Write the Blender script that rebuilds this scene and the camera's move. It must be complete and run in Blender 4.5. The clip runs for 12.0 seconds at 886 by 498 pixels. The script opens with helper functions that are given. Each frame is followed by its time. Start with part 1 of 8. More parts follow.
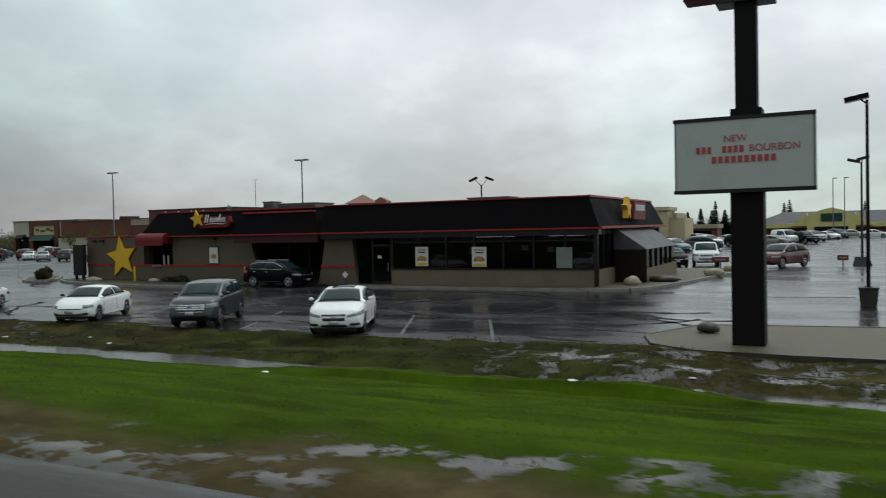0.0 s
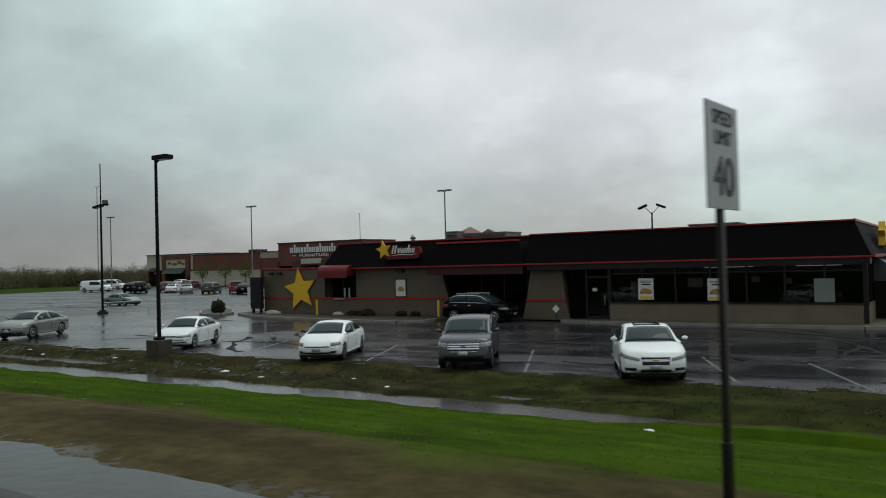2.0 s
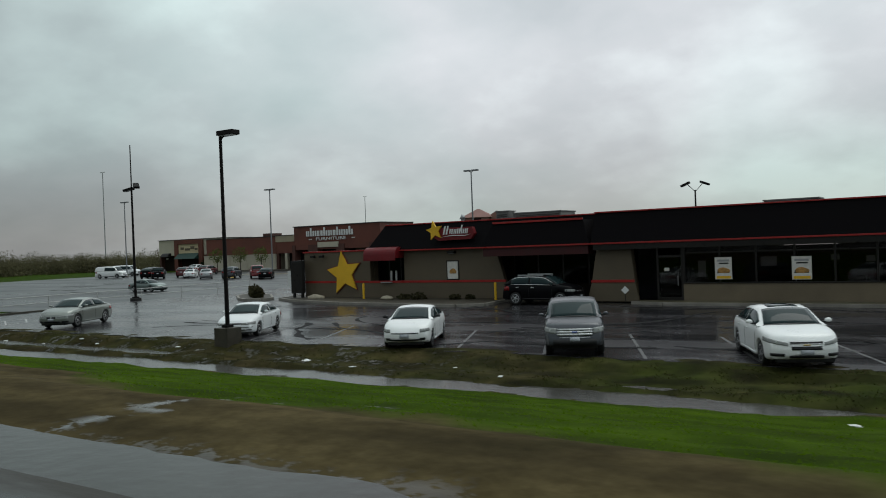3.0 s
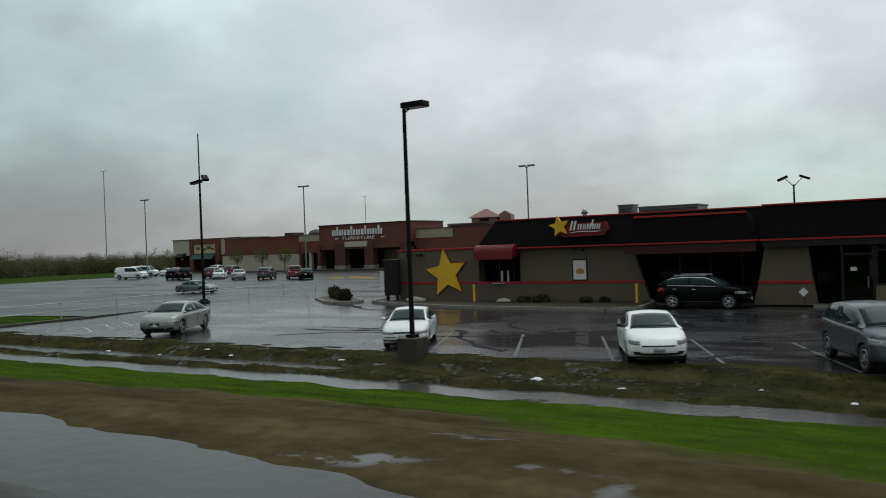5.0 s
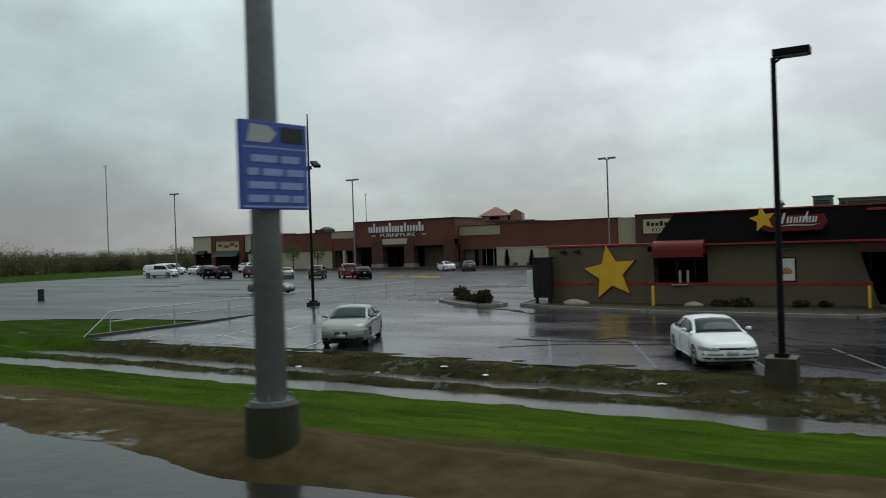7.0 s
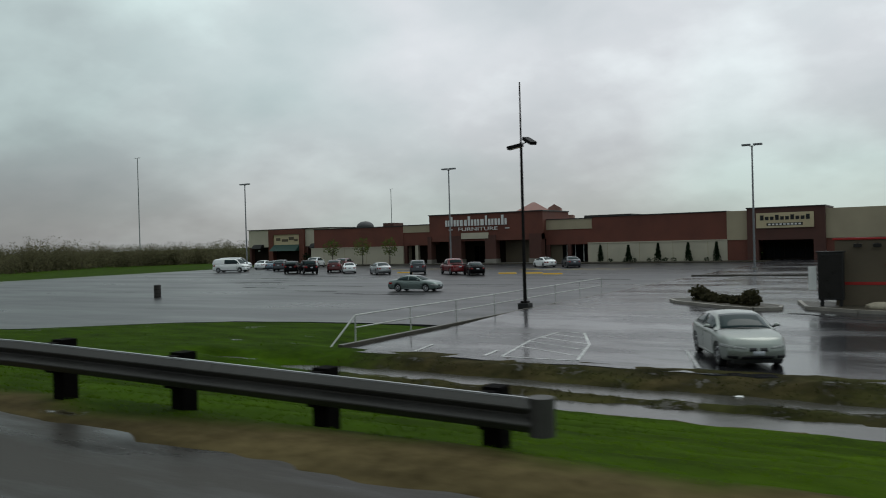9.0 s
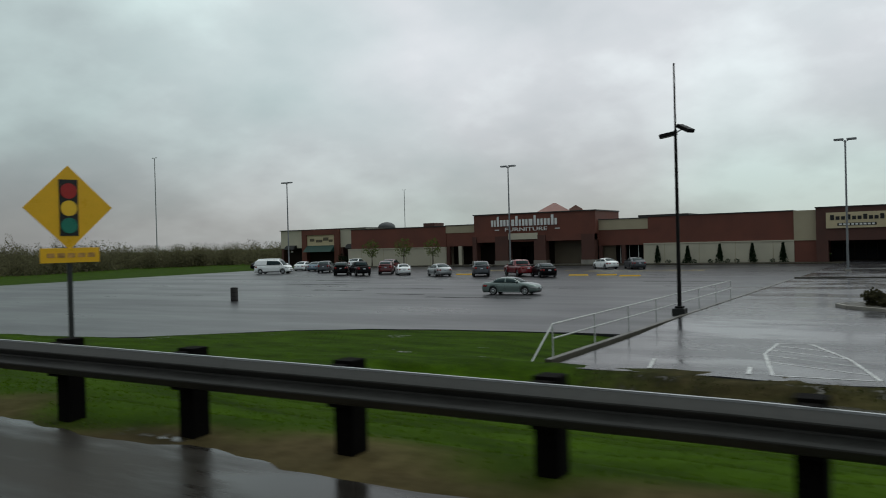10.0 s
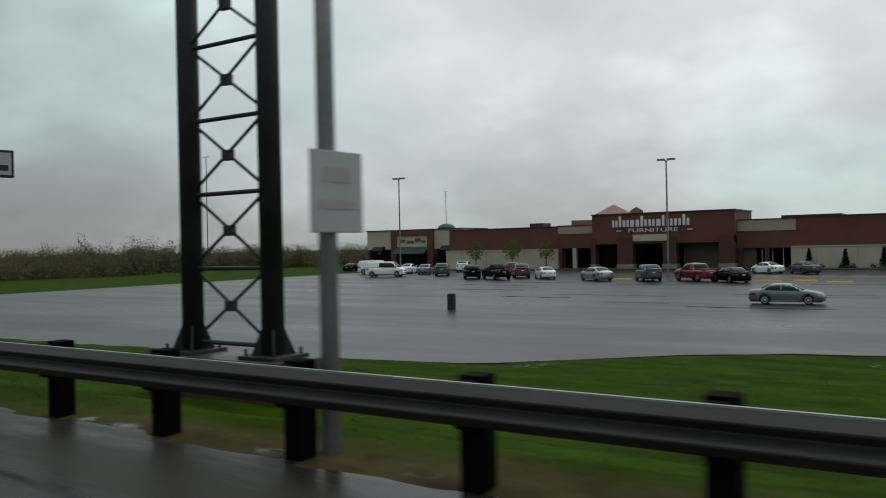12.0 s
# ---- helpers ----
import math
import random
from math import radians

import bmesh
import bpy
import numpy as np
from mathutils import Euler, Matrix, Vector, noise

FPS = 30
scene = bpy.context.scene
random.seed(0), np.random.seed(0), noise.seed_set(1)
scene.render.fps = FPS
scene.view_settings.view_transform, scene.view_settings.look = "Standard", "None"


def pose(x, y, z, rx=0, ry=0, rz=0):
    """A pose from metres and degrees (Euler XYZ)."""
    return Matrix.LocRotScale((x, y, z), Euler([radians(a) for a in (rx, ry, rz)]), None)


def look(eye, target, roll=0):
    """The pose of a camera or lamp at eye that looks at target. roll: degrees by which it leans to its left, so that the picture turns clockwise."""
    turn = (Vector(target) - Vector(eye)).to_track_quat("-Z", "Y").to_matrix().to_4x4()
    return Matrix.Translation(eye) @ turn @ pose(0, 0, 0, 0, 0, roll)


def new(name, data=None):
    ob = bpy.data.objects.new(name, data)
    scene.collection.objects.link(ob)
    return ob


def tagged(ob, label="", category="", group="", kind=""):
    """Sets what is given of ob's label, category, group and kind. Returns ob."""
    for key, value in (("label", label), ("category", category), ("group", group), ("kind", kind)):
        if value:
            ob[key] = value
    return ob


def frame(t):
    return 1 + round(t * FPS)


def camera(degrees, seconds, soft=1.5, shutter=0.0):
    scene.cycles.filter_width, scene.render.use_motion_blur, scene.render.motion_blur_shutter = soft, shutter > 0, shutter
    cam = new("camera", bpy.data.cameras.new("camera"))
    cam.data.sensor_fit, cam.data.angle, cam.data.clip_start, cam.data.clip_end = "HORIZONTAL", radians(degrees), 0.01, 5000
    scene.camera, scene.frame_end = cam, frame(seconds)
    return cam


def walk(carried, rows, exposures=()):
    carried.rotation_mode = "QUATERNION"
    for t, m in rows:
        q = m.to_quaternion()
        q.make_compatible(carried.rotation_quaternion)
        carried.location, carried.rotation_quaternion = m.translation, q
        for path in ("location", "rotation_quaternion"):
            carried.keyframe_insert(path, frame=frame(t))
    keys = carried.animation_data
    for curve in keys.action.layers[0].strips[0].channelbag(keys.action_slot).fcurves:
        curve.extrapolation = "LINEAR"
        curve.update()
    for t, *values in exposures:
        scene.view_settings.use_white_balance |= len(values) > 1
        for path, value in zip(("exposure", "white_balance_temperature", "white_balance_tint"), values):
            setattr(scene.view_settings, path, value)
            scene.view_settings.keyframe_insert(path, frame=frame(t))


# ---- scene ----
# Camera: t, x, y, z, yaw, pitch, roll
cam = camera(57.93, 12.0, soft=1.0, shutter=0.25)
PATH = [
    (0, 0.000, 0.199, 3.398, 26.286, -1.458, 1.268),
    (0.5, -1.897, 0.145, 3.410, 29.534, 0.140, 2.445),
    (1, -3.821, 0.085, 3.418, 32.285, 0.049, 2.019),
    (1.5, -5.659, 0.024, 3.454, 32.093, 1.042, 1.820),
    (2, -7.475, -0.026, 3.457, 32.880, 1.016, 1.530),
    (2.5, -9.344, -0.068, 3.457, 31.719, -0.161, 1.873),
    (2.7, -10.111, -0.084, 3.455, 32.980, -0.203, 2.168),
    (4.3, -16.749, -0.077, 3.501, 32.360, -0.398, 2.084),
    (4.5, -17.752, -0.072, 3.508, 32.198, -0.286, 2.105),
    (5, -20.308, -0.058, 3.528, 32.171, -0.185, 2.140),
    (5.5, -22.930, -0.039, 3.562, 32.001, -0.257, 2.369),
    (6, -25.672, -0.015, 3.593, 31.511, -0.632, 1.919),
    (6.5, -28.589, 0.009, 3.622, 31.148, -0.441, 2.256),
    (7, -31.701, 0.032, 3.655, 31.173, -0.278, 1.853),
    (7.5, -34.977, 0.050, 3.680, 30.754, -0.987, 0.937),
    (9.3, -48.313, 0.033, 3.741, 31.774, -0.421, 1.591),
    (9.5, -49.916, 0.030, 3.748, 31.912, -0.408, 1.481),
    (10, -54.001, 0.020, 3.768, 31.794, -0.411, 1.519),
    (10.5, -58.249, 0.002, 3.798, 32.010, -0.338, 1.286),
    (11, -62.553, -0.020, 3.819, 32.637, -0.439, 1.198),
    (11.5, -66.830, -0.044, 3.831, 32.920, -0.515, 1.074),
    (12, -71.085, -0.068, 3.840, 33.050, -0.154, 1.205),
]
walk(cam, [(t, pose(x, y, z, 90 + pitch, roll, yaw)) for t, x, y, z, yaw, pitch, roll in PATH],
     exposures=[(0.0, 0.06), (0.5, 0.10), (1.0, 0.12), (1.5, -0.02), (2.0, -0.09), (12.0, -0.10)])

# ---------------------------------------------------------------- world and light
SKY_GAIN = 1.0
world = bpy.data.worlds.new("overcast_sky")
scene.world = world
world.use_nodes = True
wt = world.node_tree
wt.nodes.clear()


def wnode(kind, **props):
    n = wt.nodes.new(kind)
    for k, v in props.items():
        if k == "operation":
            n.operation = v
        elif k == "blend_type":
            n.blend_type = v
    return n


w_out = wnode("ShaderNodeOutputWorld")
w_co = wnode("ShaderNodeTexCoord")
w_sep = wnode("ShaderNodeSeparateXYZ")
wt.links.new(w_co.outputs["Generated"], w_sep.inputs[0])
w_up = wnode("ShaderNodeMath", operation="MAXIMUM")
wt.links.new(w_sep.outputs["Z"], w_up.inputs[0])
w_up.inputs[1].default_value = 0.0
w_den = wnode("ShaderNodeMath", operation="ADD")
wt.links.new(w_up.outputs[0], w_den.inputs[0])
w_den.inputs[1].default_value = 0.42
w_px = wnode("ShaderNodeMath", operation="DIVIDE")
w_py = wnode("ShaderNodeMath", operation="DIVIDE")
wt.links.new(w_sep.outputs["X"], w_px.inputs[0])
wt.links.new(w_sep.outputs["Y"], w_py.inputs[0])
wt.links.new(w_den.outputs[0], w_px.inputs[1])
wt.links.new(w_den.outputs[0], w_py.inputs[1])
w_com = wnode("ShaderNodeCombineXYZ")
wt.links.new(w_px.outputs[0], w_com.inputs[0])
wt.links.new(w_py.outputs[0], w_com.inputs[1])
w_com.inputs[2].default_value = 3.7
w_n1 = wnode("ShaderNodeTexNoise")
w_n1.inputs["Scale"].default_value = 1.55
w_n1.inputs["Detail"].default_value = 6.0
w_n1.inputs["Roughness"].default_value = 0.52
w_n1.inputs["Distortion"].default_value = 0.0
wt.links.new(w_com.outputs[0], w_n1.inputs["Vector"])
w_ramp = wnode("ShaderNodeValToRGB")
w_ramp.color_ramp.elements[0].position = 0.34
w_ramp.color_ramp.elements[0].color = (0.425, 0.475, 0.475, 1)
w_ramp.color_ramp.elements[1].position = 0.66
w_ramp.color_ramp.elements[1].color = (0.745, 0.82, 0.808, 1)
e = w_ramp.color_ramp.elements.new(0.5)
e.color = (0.540, 0.578, 0.578, 1)
wt.links.new(w_n1.outputs["Fac"], w_ramp.inputs[0])
# brighter overhead than at the horizon, as under any overcast sky
w_grad = wnode("ShaderNodeMapRange")
w_grad.inputs["From Min"].default_value = 0.0
w_grad.interpolation_type = "SMOOTHSTEP"
w_grad.inputs["From Max"].default_value = 0.25
w_grad.inputs["To Min"].default_value = 0.60
w_grad.inputs["To Max"].default_value = 1.10
wt.links.new(w_up.outputs[0], w_grad.inputs["Value"])
w_mul = wnode("ShaderNodeMix")
w_mul.data_type = "RGBA"
w_mul.blend_type = "MULTIPLY"
w_mul.inputs["Factor"].default_value = 1.0
wt.links.new(w_ramp.outputs[0], w_mul.inputs[6])
wt.links.new(w_grad.outputs[0], w_mul.inputs[7])
# unseen sky across the road, dimmed to darken the faces it lights
w_side = wnode("ShaderNodeMapRange")
w_side.interpolation_type = "SMOOTHSTEP"
w_side.inputs["From Min"].default_value = -0.75
w_side.inputs["From Max"].default_value = 0.65
w_side.inputs["To Min"].default_value = 0.60
w_side.inputs["To Max"].default_value = 1.12
wt.links.new(w_sep.outputs["Y"], w_side.inputs["Value"])
w_mul2 = wnode("ShaderNodeMix")
w_mul2.data_type = "RGBA"
w_mul2.blend_type = "MULTIPLY"
w_mul2.inputs["Factor"].default_value = 1.0
wt.links.new(w_mul.outputs[2], w_mul2.inputs[6])
wt.links.new(w_side.outputs[0], w_mul2.inputs[7])
# and a duller west
w_west = wnode("ShaderNodeMapRange")
w_west.interpolation_type = "SMOOTHSTEP"
w_west.inputs["From Min"].default_value = -0.98
w_west.inputs["From Max"].default_value = -0.35
w_west.inputs["To Min"].default_value = 0.66
w_west.inputs["To Max"].default_value = 1.02
wt.links.new(w_sep.outputs["X"], w_west.inputs["Value"])
w_mul3 = wnode("ShaderNodeMix")
w_mul3.data_type = "RGBA"
w_mul3.blend_type = "MULTIPLY"
w_mul3.inputs["Factor"].default_value = 1.0
wt.links.new(w_mul2.outputs[2], w_mul3.inputs[6])
wt.links.new(w_west.outputs[0], w_mul3.inputs[7])
# a thinner, brighter stretch of cloud to the north-west
w_dot = wnode("ShaderNodeVectorMath", operation="DOT_PRODUCT")
wt.links.new(w_co.outputs["Generated"], w_dot.inputs[0])
w_dot.inputs[1].default_value = (-0.630, 0.741, 0.232)
w_thin = wnode("ShaderNodeMapRange")
w_thin.interpolation_type = "SMOOTHSTEP"
w_thin.inputs["From Min"].default_value = 0.955
w_thin.inputs["From Max"].default_value = 1.0
w_thin.inputs["To Min"].default_value = 1.0
w_thin.inputs["To Max"].default_value = 1.2
wt.links.new(w_dot.outputs["Value"], w_thin.inputs["Value"])
w_mul5 = wnode("ShaderNodeMix")
w_mul5.data_type = "RGBA"
w_mul5.blend_type = "MULTIPLY"
w_mul5.inputs["Factor"].default_value = 1.0
wt.links.new(w_mul3.outputs[2], w_mul5.inputs[6])
wt.links.new(w_thin.outputs[0], w_mul5.inputs[7])
# brightest overhead
w_top = wnode("ShaderNodeMapRange")
w_top.interpolation_type = "SMOOTHSTEP"
w_top.inputs["From Min"].default_value = 0.42
w_top.inputs["From Max"].default_value = 0.95
w_top.inputs["To Min"].default_value = 1.0
w_top.inputs["To Max"].default_value = 1.5
wt.links.new(w_up.outputs[0], w_top.inputs["Value"])
w_mul4 = wnode("ShaderNodeMix")
w_mul4.data_type = "RGBA"
w_mul4.blend_type = "MULTIPLY"
w_mul4.inputs["Factor"].default_value = 1.0
wt.links.new(w_mul5.outputs[2], w_mul4.inputs[6])
wt.links.new(w_top.outputs[0], w_mul4.inputs[7])
# patches of cooler and warmer grey
w_n2 = wnode("ShaderNodeTexNoise")
w_n2.inputs["Scale"].default_value = 1.1
w_n2.inputs["Detail"].default_value = 2.0
wt.links.new(w_com.outputs[0], w_n2.inputs["Vector"])
w_tint = wnode("ShaderNodeValToRGB")
w_tint.color_ramp.elements[0].position = 0.38
w_tint.color_ramp.elements[0].color = (0.915, 1.0, 0.985, 1)
w_tint.color_ramp.elements[1].position = 0.62
w_tint.color_ramp.elements[1].color = (1.0, 0.965, 0.985, 1)
wt.links.new(w_n2.outputs["Fac"], w_tint.inputs[0])
w_mul6 = wnode("ShaderNodeMix")
w_mul6.data_type = "RGBA"
w_mul6.blend_type = "MULTIPLY"
w_mul6.inputs["Factor"].default_value = 1.0
wt.links.new(w_mul4.outputs[2], w_mul6.inputs[6])
wt.links.new(w_tint.outputs[0], w_mul6.inputs[7])
w_bg = wnode("ShaderNodeBackground")
w_bg.inputs["Strength"].default_value = SKY_GAIN
wt.links.new(w_mul6.outputs[2], w_bg.inputs["Color"])
w_sky = wnode("ShaderNodeTexSky")
w_sky.sky_type = "NISHITA"
w_sky.sun_disc = False
w_sky.sun_elevation = radians(48)
w_sky.sun_rotation = radians(20)
w_bg2 = wnode("ShaderNodeBackground")
w_bg2.inputs["Strength"].default_value = 0.012
wt.links.new(w_sky.outputs[0], w_bg2.inputs["Color"])
w_add = wnode("ShaderNodeAddShader")
wt.links.new(w_bg.outputs[0], w_add.inputs[0])
wt.links.new(w_bg2.outputs[0], w_add.inputs[1])
wt.links.new(w_add.outputs[0], w_out.inputs[0])

sun = new("sun", bpy.data.lights.new("sun", "SUN"))
sun.data.energy = 0.5
sun.data.angle = radians(35)
sun.data.color = (1.0, 0.97, 0.93)
sun.matrix_world = look((0, 0, 60), (-12, -30, 0))
scene.view_settings.exposure = 0.0

# ---------------------------------------------------------------- materials


def material(name, base, rough=0.6, metal=0.0, vary=0.25, scale=3.0, fine=40.0, bump=0.15, depth=0.01,
             coat=0.0, spread=0.1, per_object=0.0, tint=None, coat_rough=0.05, spec=0.4):
    """A procedural surface: two scales of tone, roughness that follows them, a fine relief."""
    m = bpy.data.materials.new(name)
    m.use_nodes = True
    nt = m.node_tree
    b = nt.nodes["Principled BSDF"]
    geo = nt.nodes.new("ShaderNodeNewGeometry")
    big = nt.nodes.new("ShaderNodeTexNoise")
    big.inputs["Scale"].default_value = scale
    big.inputs["Detail"].default_value = 5
    small = nt.nodes.new("ShaderNodeTexNoise")
    small.inputs["Scale"].default_value = fine
    small.inputs["Detail"].default_value = 3
    nt.links.new(geo.outputs["Position"], big.inputs["Vector"])
    nt.links.new(geo.outputs["Position"], small.inputs["Vector"])
    mixn = nt.nodes.new("ShaderNodeMath")
    mixn.operation = "MULTIPLY_ADD"
    mixn.inputs[1].default_value = 0.6
    nt.links.new(big.outputs["Fac"], mixn.inputs[0])
    half = nt.nodes.new("ShaderNodeMath")
    half.operation = "MULTIPLY"
    half.inputs[1].default_value = 0.4
    nt.links.new(small.outputs["Fac"], half.inputs[0])
    nt.links.new(half.outputs[0], mixn.inputs[2])
    ramp = nt.nodes.new("ShaderNodeValToRGB")
    dark = [c * (1 - vary) for c in base]
    lite = [min(1, c * (1 + vary)) for c in base]
    if tint:
        lite = [min(1, a * (1 - 0.5) + t * 0.5) for a, t in zip(lite, tint)]
    ramp.color_ramp.elements[0].position = 0.33
    ramp.color_ramp.elements[0].color = (*dark, 1)
    ramp.color_ramp.elements[1].position = 0.67
    ramp.color_ramp.elements[1].color = (*lite, 1)
    nt.links.new(mixn.outputs[0], ramp.inputs[0])
    col = ramp.outputs[0]
    if per_object > 0:
        info = nt.nodes.new("ShaderNodeObjectInfo")
        hsv = nt.nodes.new("ShaderNodeHueSaturation")
        mr = nt.nodes.new("ShaderNodeMapRange")
        mr.inputs["To Min"].default_value = 1 - per_object
        mr.inputs["To Max"].default_value = 1 + per_object
        nt.links.new(info.outputs["Random"], mr.inputs["Value"])
        nt.links.new(mr.outputs[0], hsv.inputs["Value"])
        nt.links.new(col, hsv.inputs["Color"])
        col = hsv.outputs[0]
    nt.links.new(col, b.inputs["Base Color"])
    rr = nt.nodes.new("ShaderNodeMapRange")
    rr.inputs["From Min"].default_value = 0.35
    rr.inputs["From Max"].default_value = 0.65
    rr.inputs["To Min"].default_value = max(0.02, rough - spread)
    rr.inputs["To Max"].default_value = min(1, rough + spread)
    nt.links.new(mixn.outputs[0], rr.inputs["Value"])
    nt.links.new(rr.outputs[0], b.inputs["Roughness"])
    b.inputs["Metallic"].default_value = metal
    b.inputs["Specular IOR Level"].default_value = spec
    b.inputs["Coat Weight"].default_value = coat
    b.inputs["Coat Roughness"].default_value = coat_rough
    if bump > 0:
        bp = nt.nodes.new("ShaderNodeBump")
        bp.inputs["Strength"].default_value = bump
        bp.inputs["Distance"].default_value = depth
        nt.links.new(small.outputs["Fac"], bp.inputs["Height"])
        nt.links.new(bp.outputs[0], b.inputs["Normal"])
    return m


def glass_material(name, base, rough=0.04, spec=0.4):
    m = bpy.data.materials.new(name)
    m.use_nodes = True
    b = m.node_tree.nodes["Principled BSDF"]
    b.inputs["Base Color"].default_value = (*base, 1)
    b.inputs["Roughness"].default_value = rough
    b.inputs["Specular IOR Level"].default_value = spec
    return m


def pane_material(name, tint):
    """Clear tinted plate glass: light passes, and the surface mirrors more at a slant."""
    m = bpy.data.materials.new(name)
    m.use_nodes = True
    nt = m.node_tree
    clear = nt.nodes.new("ShaderNodeBsdfTransparent")
    clear.inputs["Color"].default_value = (*tint, 1)
    shine = nt.nodes.new("ShaderNodeBsdfGlossy")
    shine.inputs["Roughness"].default_value = 0.03
    fres = nt.nodes.new("ShaderNodeFresnel")
    fres.inputs["IOR"].default_value = 1.35
    mixs = nt.nodes.new("ShaderNodeMixShader")
    nt.links.new(fres.outputs[0], mixs.inputs["Fac"])
    nt.links.new(clear.outputs[0], mixs.inputs[1])
    nt.links.new(shine.outputs[0], mixs.inputs[2])
    nt.links.new(mixs.outputs[0], nt.nodes["Material Output"].inputs["Surface"])
    return m


def glow(name, color, strength):
    m = bpy.data.materials.new(name)
    m.use_nodes = True
    b = m.node_tree.nodes["Principled BSDF"]
    b.inputs["Base Color"].default_value = (*color, 1)
    b.inputs["Emission Color"].default_value = (*color, 1)
    b.inputs["Emission Strength"].default_value = strength
    return m


def wet_asphalt(name, dry=(0.055, 0.055, 0.06), wet=(0.022, 0.022, 0.026), ripple=0.25, flood=0.5, streak=1.0, gloss=0.5, film=0.09, dull=0.38, size=0.32, blur=0.06):
    """Rain-soaked asphalt: films of standing water between coarser, duller patches."""
    m = bpy.data.materials.new(name)
    m.use_nodes = True
    nt = m.node_tree
    b = nt.nodes["Principled BSDF"]
    geo = nt.nodes.new("ShaderNodeNewGeometry")
    stretch = nt.nodes.new("ShaderNodeMapping")
    stretch.inputs["Scale"].default_value = (0.45 * streak, 1.0, 1.0)
    nt.links.new(geo.outputs["Position"], stretch.inputs["Vector"])
    big = nt.nodes.new("ShaderNodeTexNoise")
    big.inputs["Scale"].default_value = size
    big.inputs["Detail"].default_value = 7
    big.inputs["Roughness"].default_value = 0.6
    nt.links.new(stretch.outputs[0], big.inputs["Vector"])
    mask = nt.nodes.new("ShaderNodeMapRange")
    mask.inputs["From Min"].default_value = flood - blur
    mask.inputs["From Max"].default_value = flood + blur
    nt.links.new(big.outputs["Fac"], mask.inputs["Value"])
    grain = nt.nodes.new("ShaderNodeTexNoise")
    grain.inputs["Scale"].default_value = 35
    grain.inputs["Detail"].default_value = 4
    nt.links.new(geo.outputs["Position"], grain.inputs["Vector"])
    mixc = nt.nodes.new("ShaderNodeMix")
    mixc.data_type = "RGBA"
    mixc.inputs[6].default_value = (*dry, 1)
    mixc.inputs[7].default_value = (*wet, 1)
    nt.links.new(mask.outputs[0], mixc.inputs["Factor"])
    col = mixc.outputs[2]
    grit = nt.nodes.new("ShaderNodeMix")
    grit.data_type = "RGBA"
    grit.blend_type = "OVERLAY"
    grit.inputs["Factor"].default_value = 0.35
    nt.links.new(col, grit.inputs[6])
    nt.links.new(grain.outputs["Fac"], grit.inputs[7])
    col = grit.outputs[2]
    nt.links.new(col, b.inputs["Base Color"])
    rough = nt.nodes.new("ShaderNodeMapRange")
    rough.inputs["To Min"].default_value = dull
    rough.inputs["To Max"].default_value = film
    nt.links.new(mask.outputs[0], rough.inputs["Value"])
    nt.links.new(rough.outputs[0], b.inputs["Roughness"])
    b.inputs["Specular IOR Level"].default_value = gloss
    wave = nt.nodes.new("ShaderNodeTexNoise")
    wave.inputs["Scale"].default_value = 2.2
    wave.inputs["Detail"].default_value = 3
    nt.links.new(stretch.outputs[0], wave.inputs["Vector"])
    b1 = nt.nodes.new("ShaderNodeBump")
    b1.inputs["Strength"].default_value = ripple
    b1.inputs["Distance"].default_value = 0.02
    nt.links.new(wave.outputs["Fac"], b1.inputs["Height"])
    b2 = nt.nodes.new("ShaderNodeBump")
    b2.inputs["Distance"].default_value = 0.004
    inv = nt.nodes.new("ShaderNodeMapRange")
    inv.inputs["To Min"].default_value = 0.5
    inv.inputs["To Max"].default_value = 0.03
    nt.links.new(mask.outputs[0], inv.inputs["Value"])
    nt.links.new(inv.outputs[0], b2.inputs["Strength"])
    nt.links.new(grain.outputs["Fac"], b2.inputs["Height"])
    nt.links.new(b1.outputs[0], b2.inputs["Normal"])
    nt.links.new(b2.outputs[0], b.inputs["Normal"])
    return m


def water_material(name, silt=(0.045, 0.043, 0.037), spec=0.5, ripple=0.22):
    m = bpy.data.materials.new(name)
    m.use_nodes = True
    nt = m.node_tree
    b = nt.nodes["Principled BSDF"]
    b.inputs["Base Color"].default_value = (*silt, 1)
    b.inputs["Specular IOR Level"].default_value = spec
    b.inputs["Roughness"].default_value = 0.19
    b.inputs["IOR"].default_value = 1.33
    geo = nt.nodes.new("ShaderNodeNewGeometry")
    n = nt.nodes.new("ShaderNodeTexNoise")
    n.inputs["Scale"].default_value = 5
    n.inputs["Detail"].default_value = 4
    nt.links.new(geo.outputs["Position"], n.inputs["Vector"])
    bp = nt.nodes.new("ShaderNodeBump")
    bp.inputs["Strength"].default_value = ripple
    bp.inputs["Distance"].default_value = 0.02
    nt.links.new(n.outputs["Fac"], bp.inputs["Height"])
    nt.links.new(bp.outputs[0], b.inputs["Normal"])
    return m


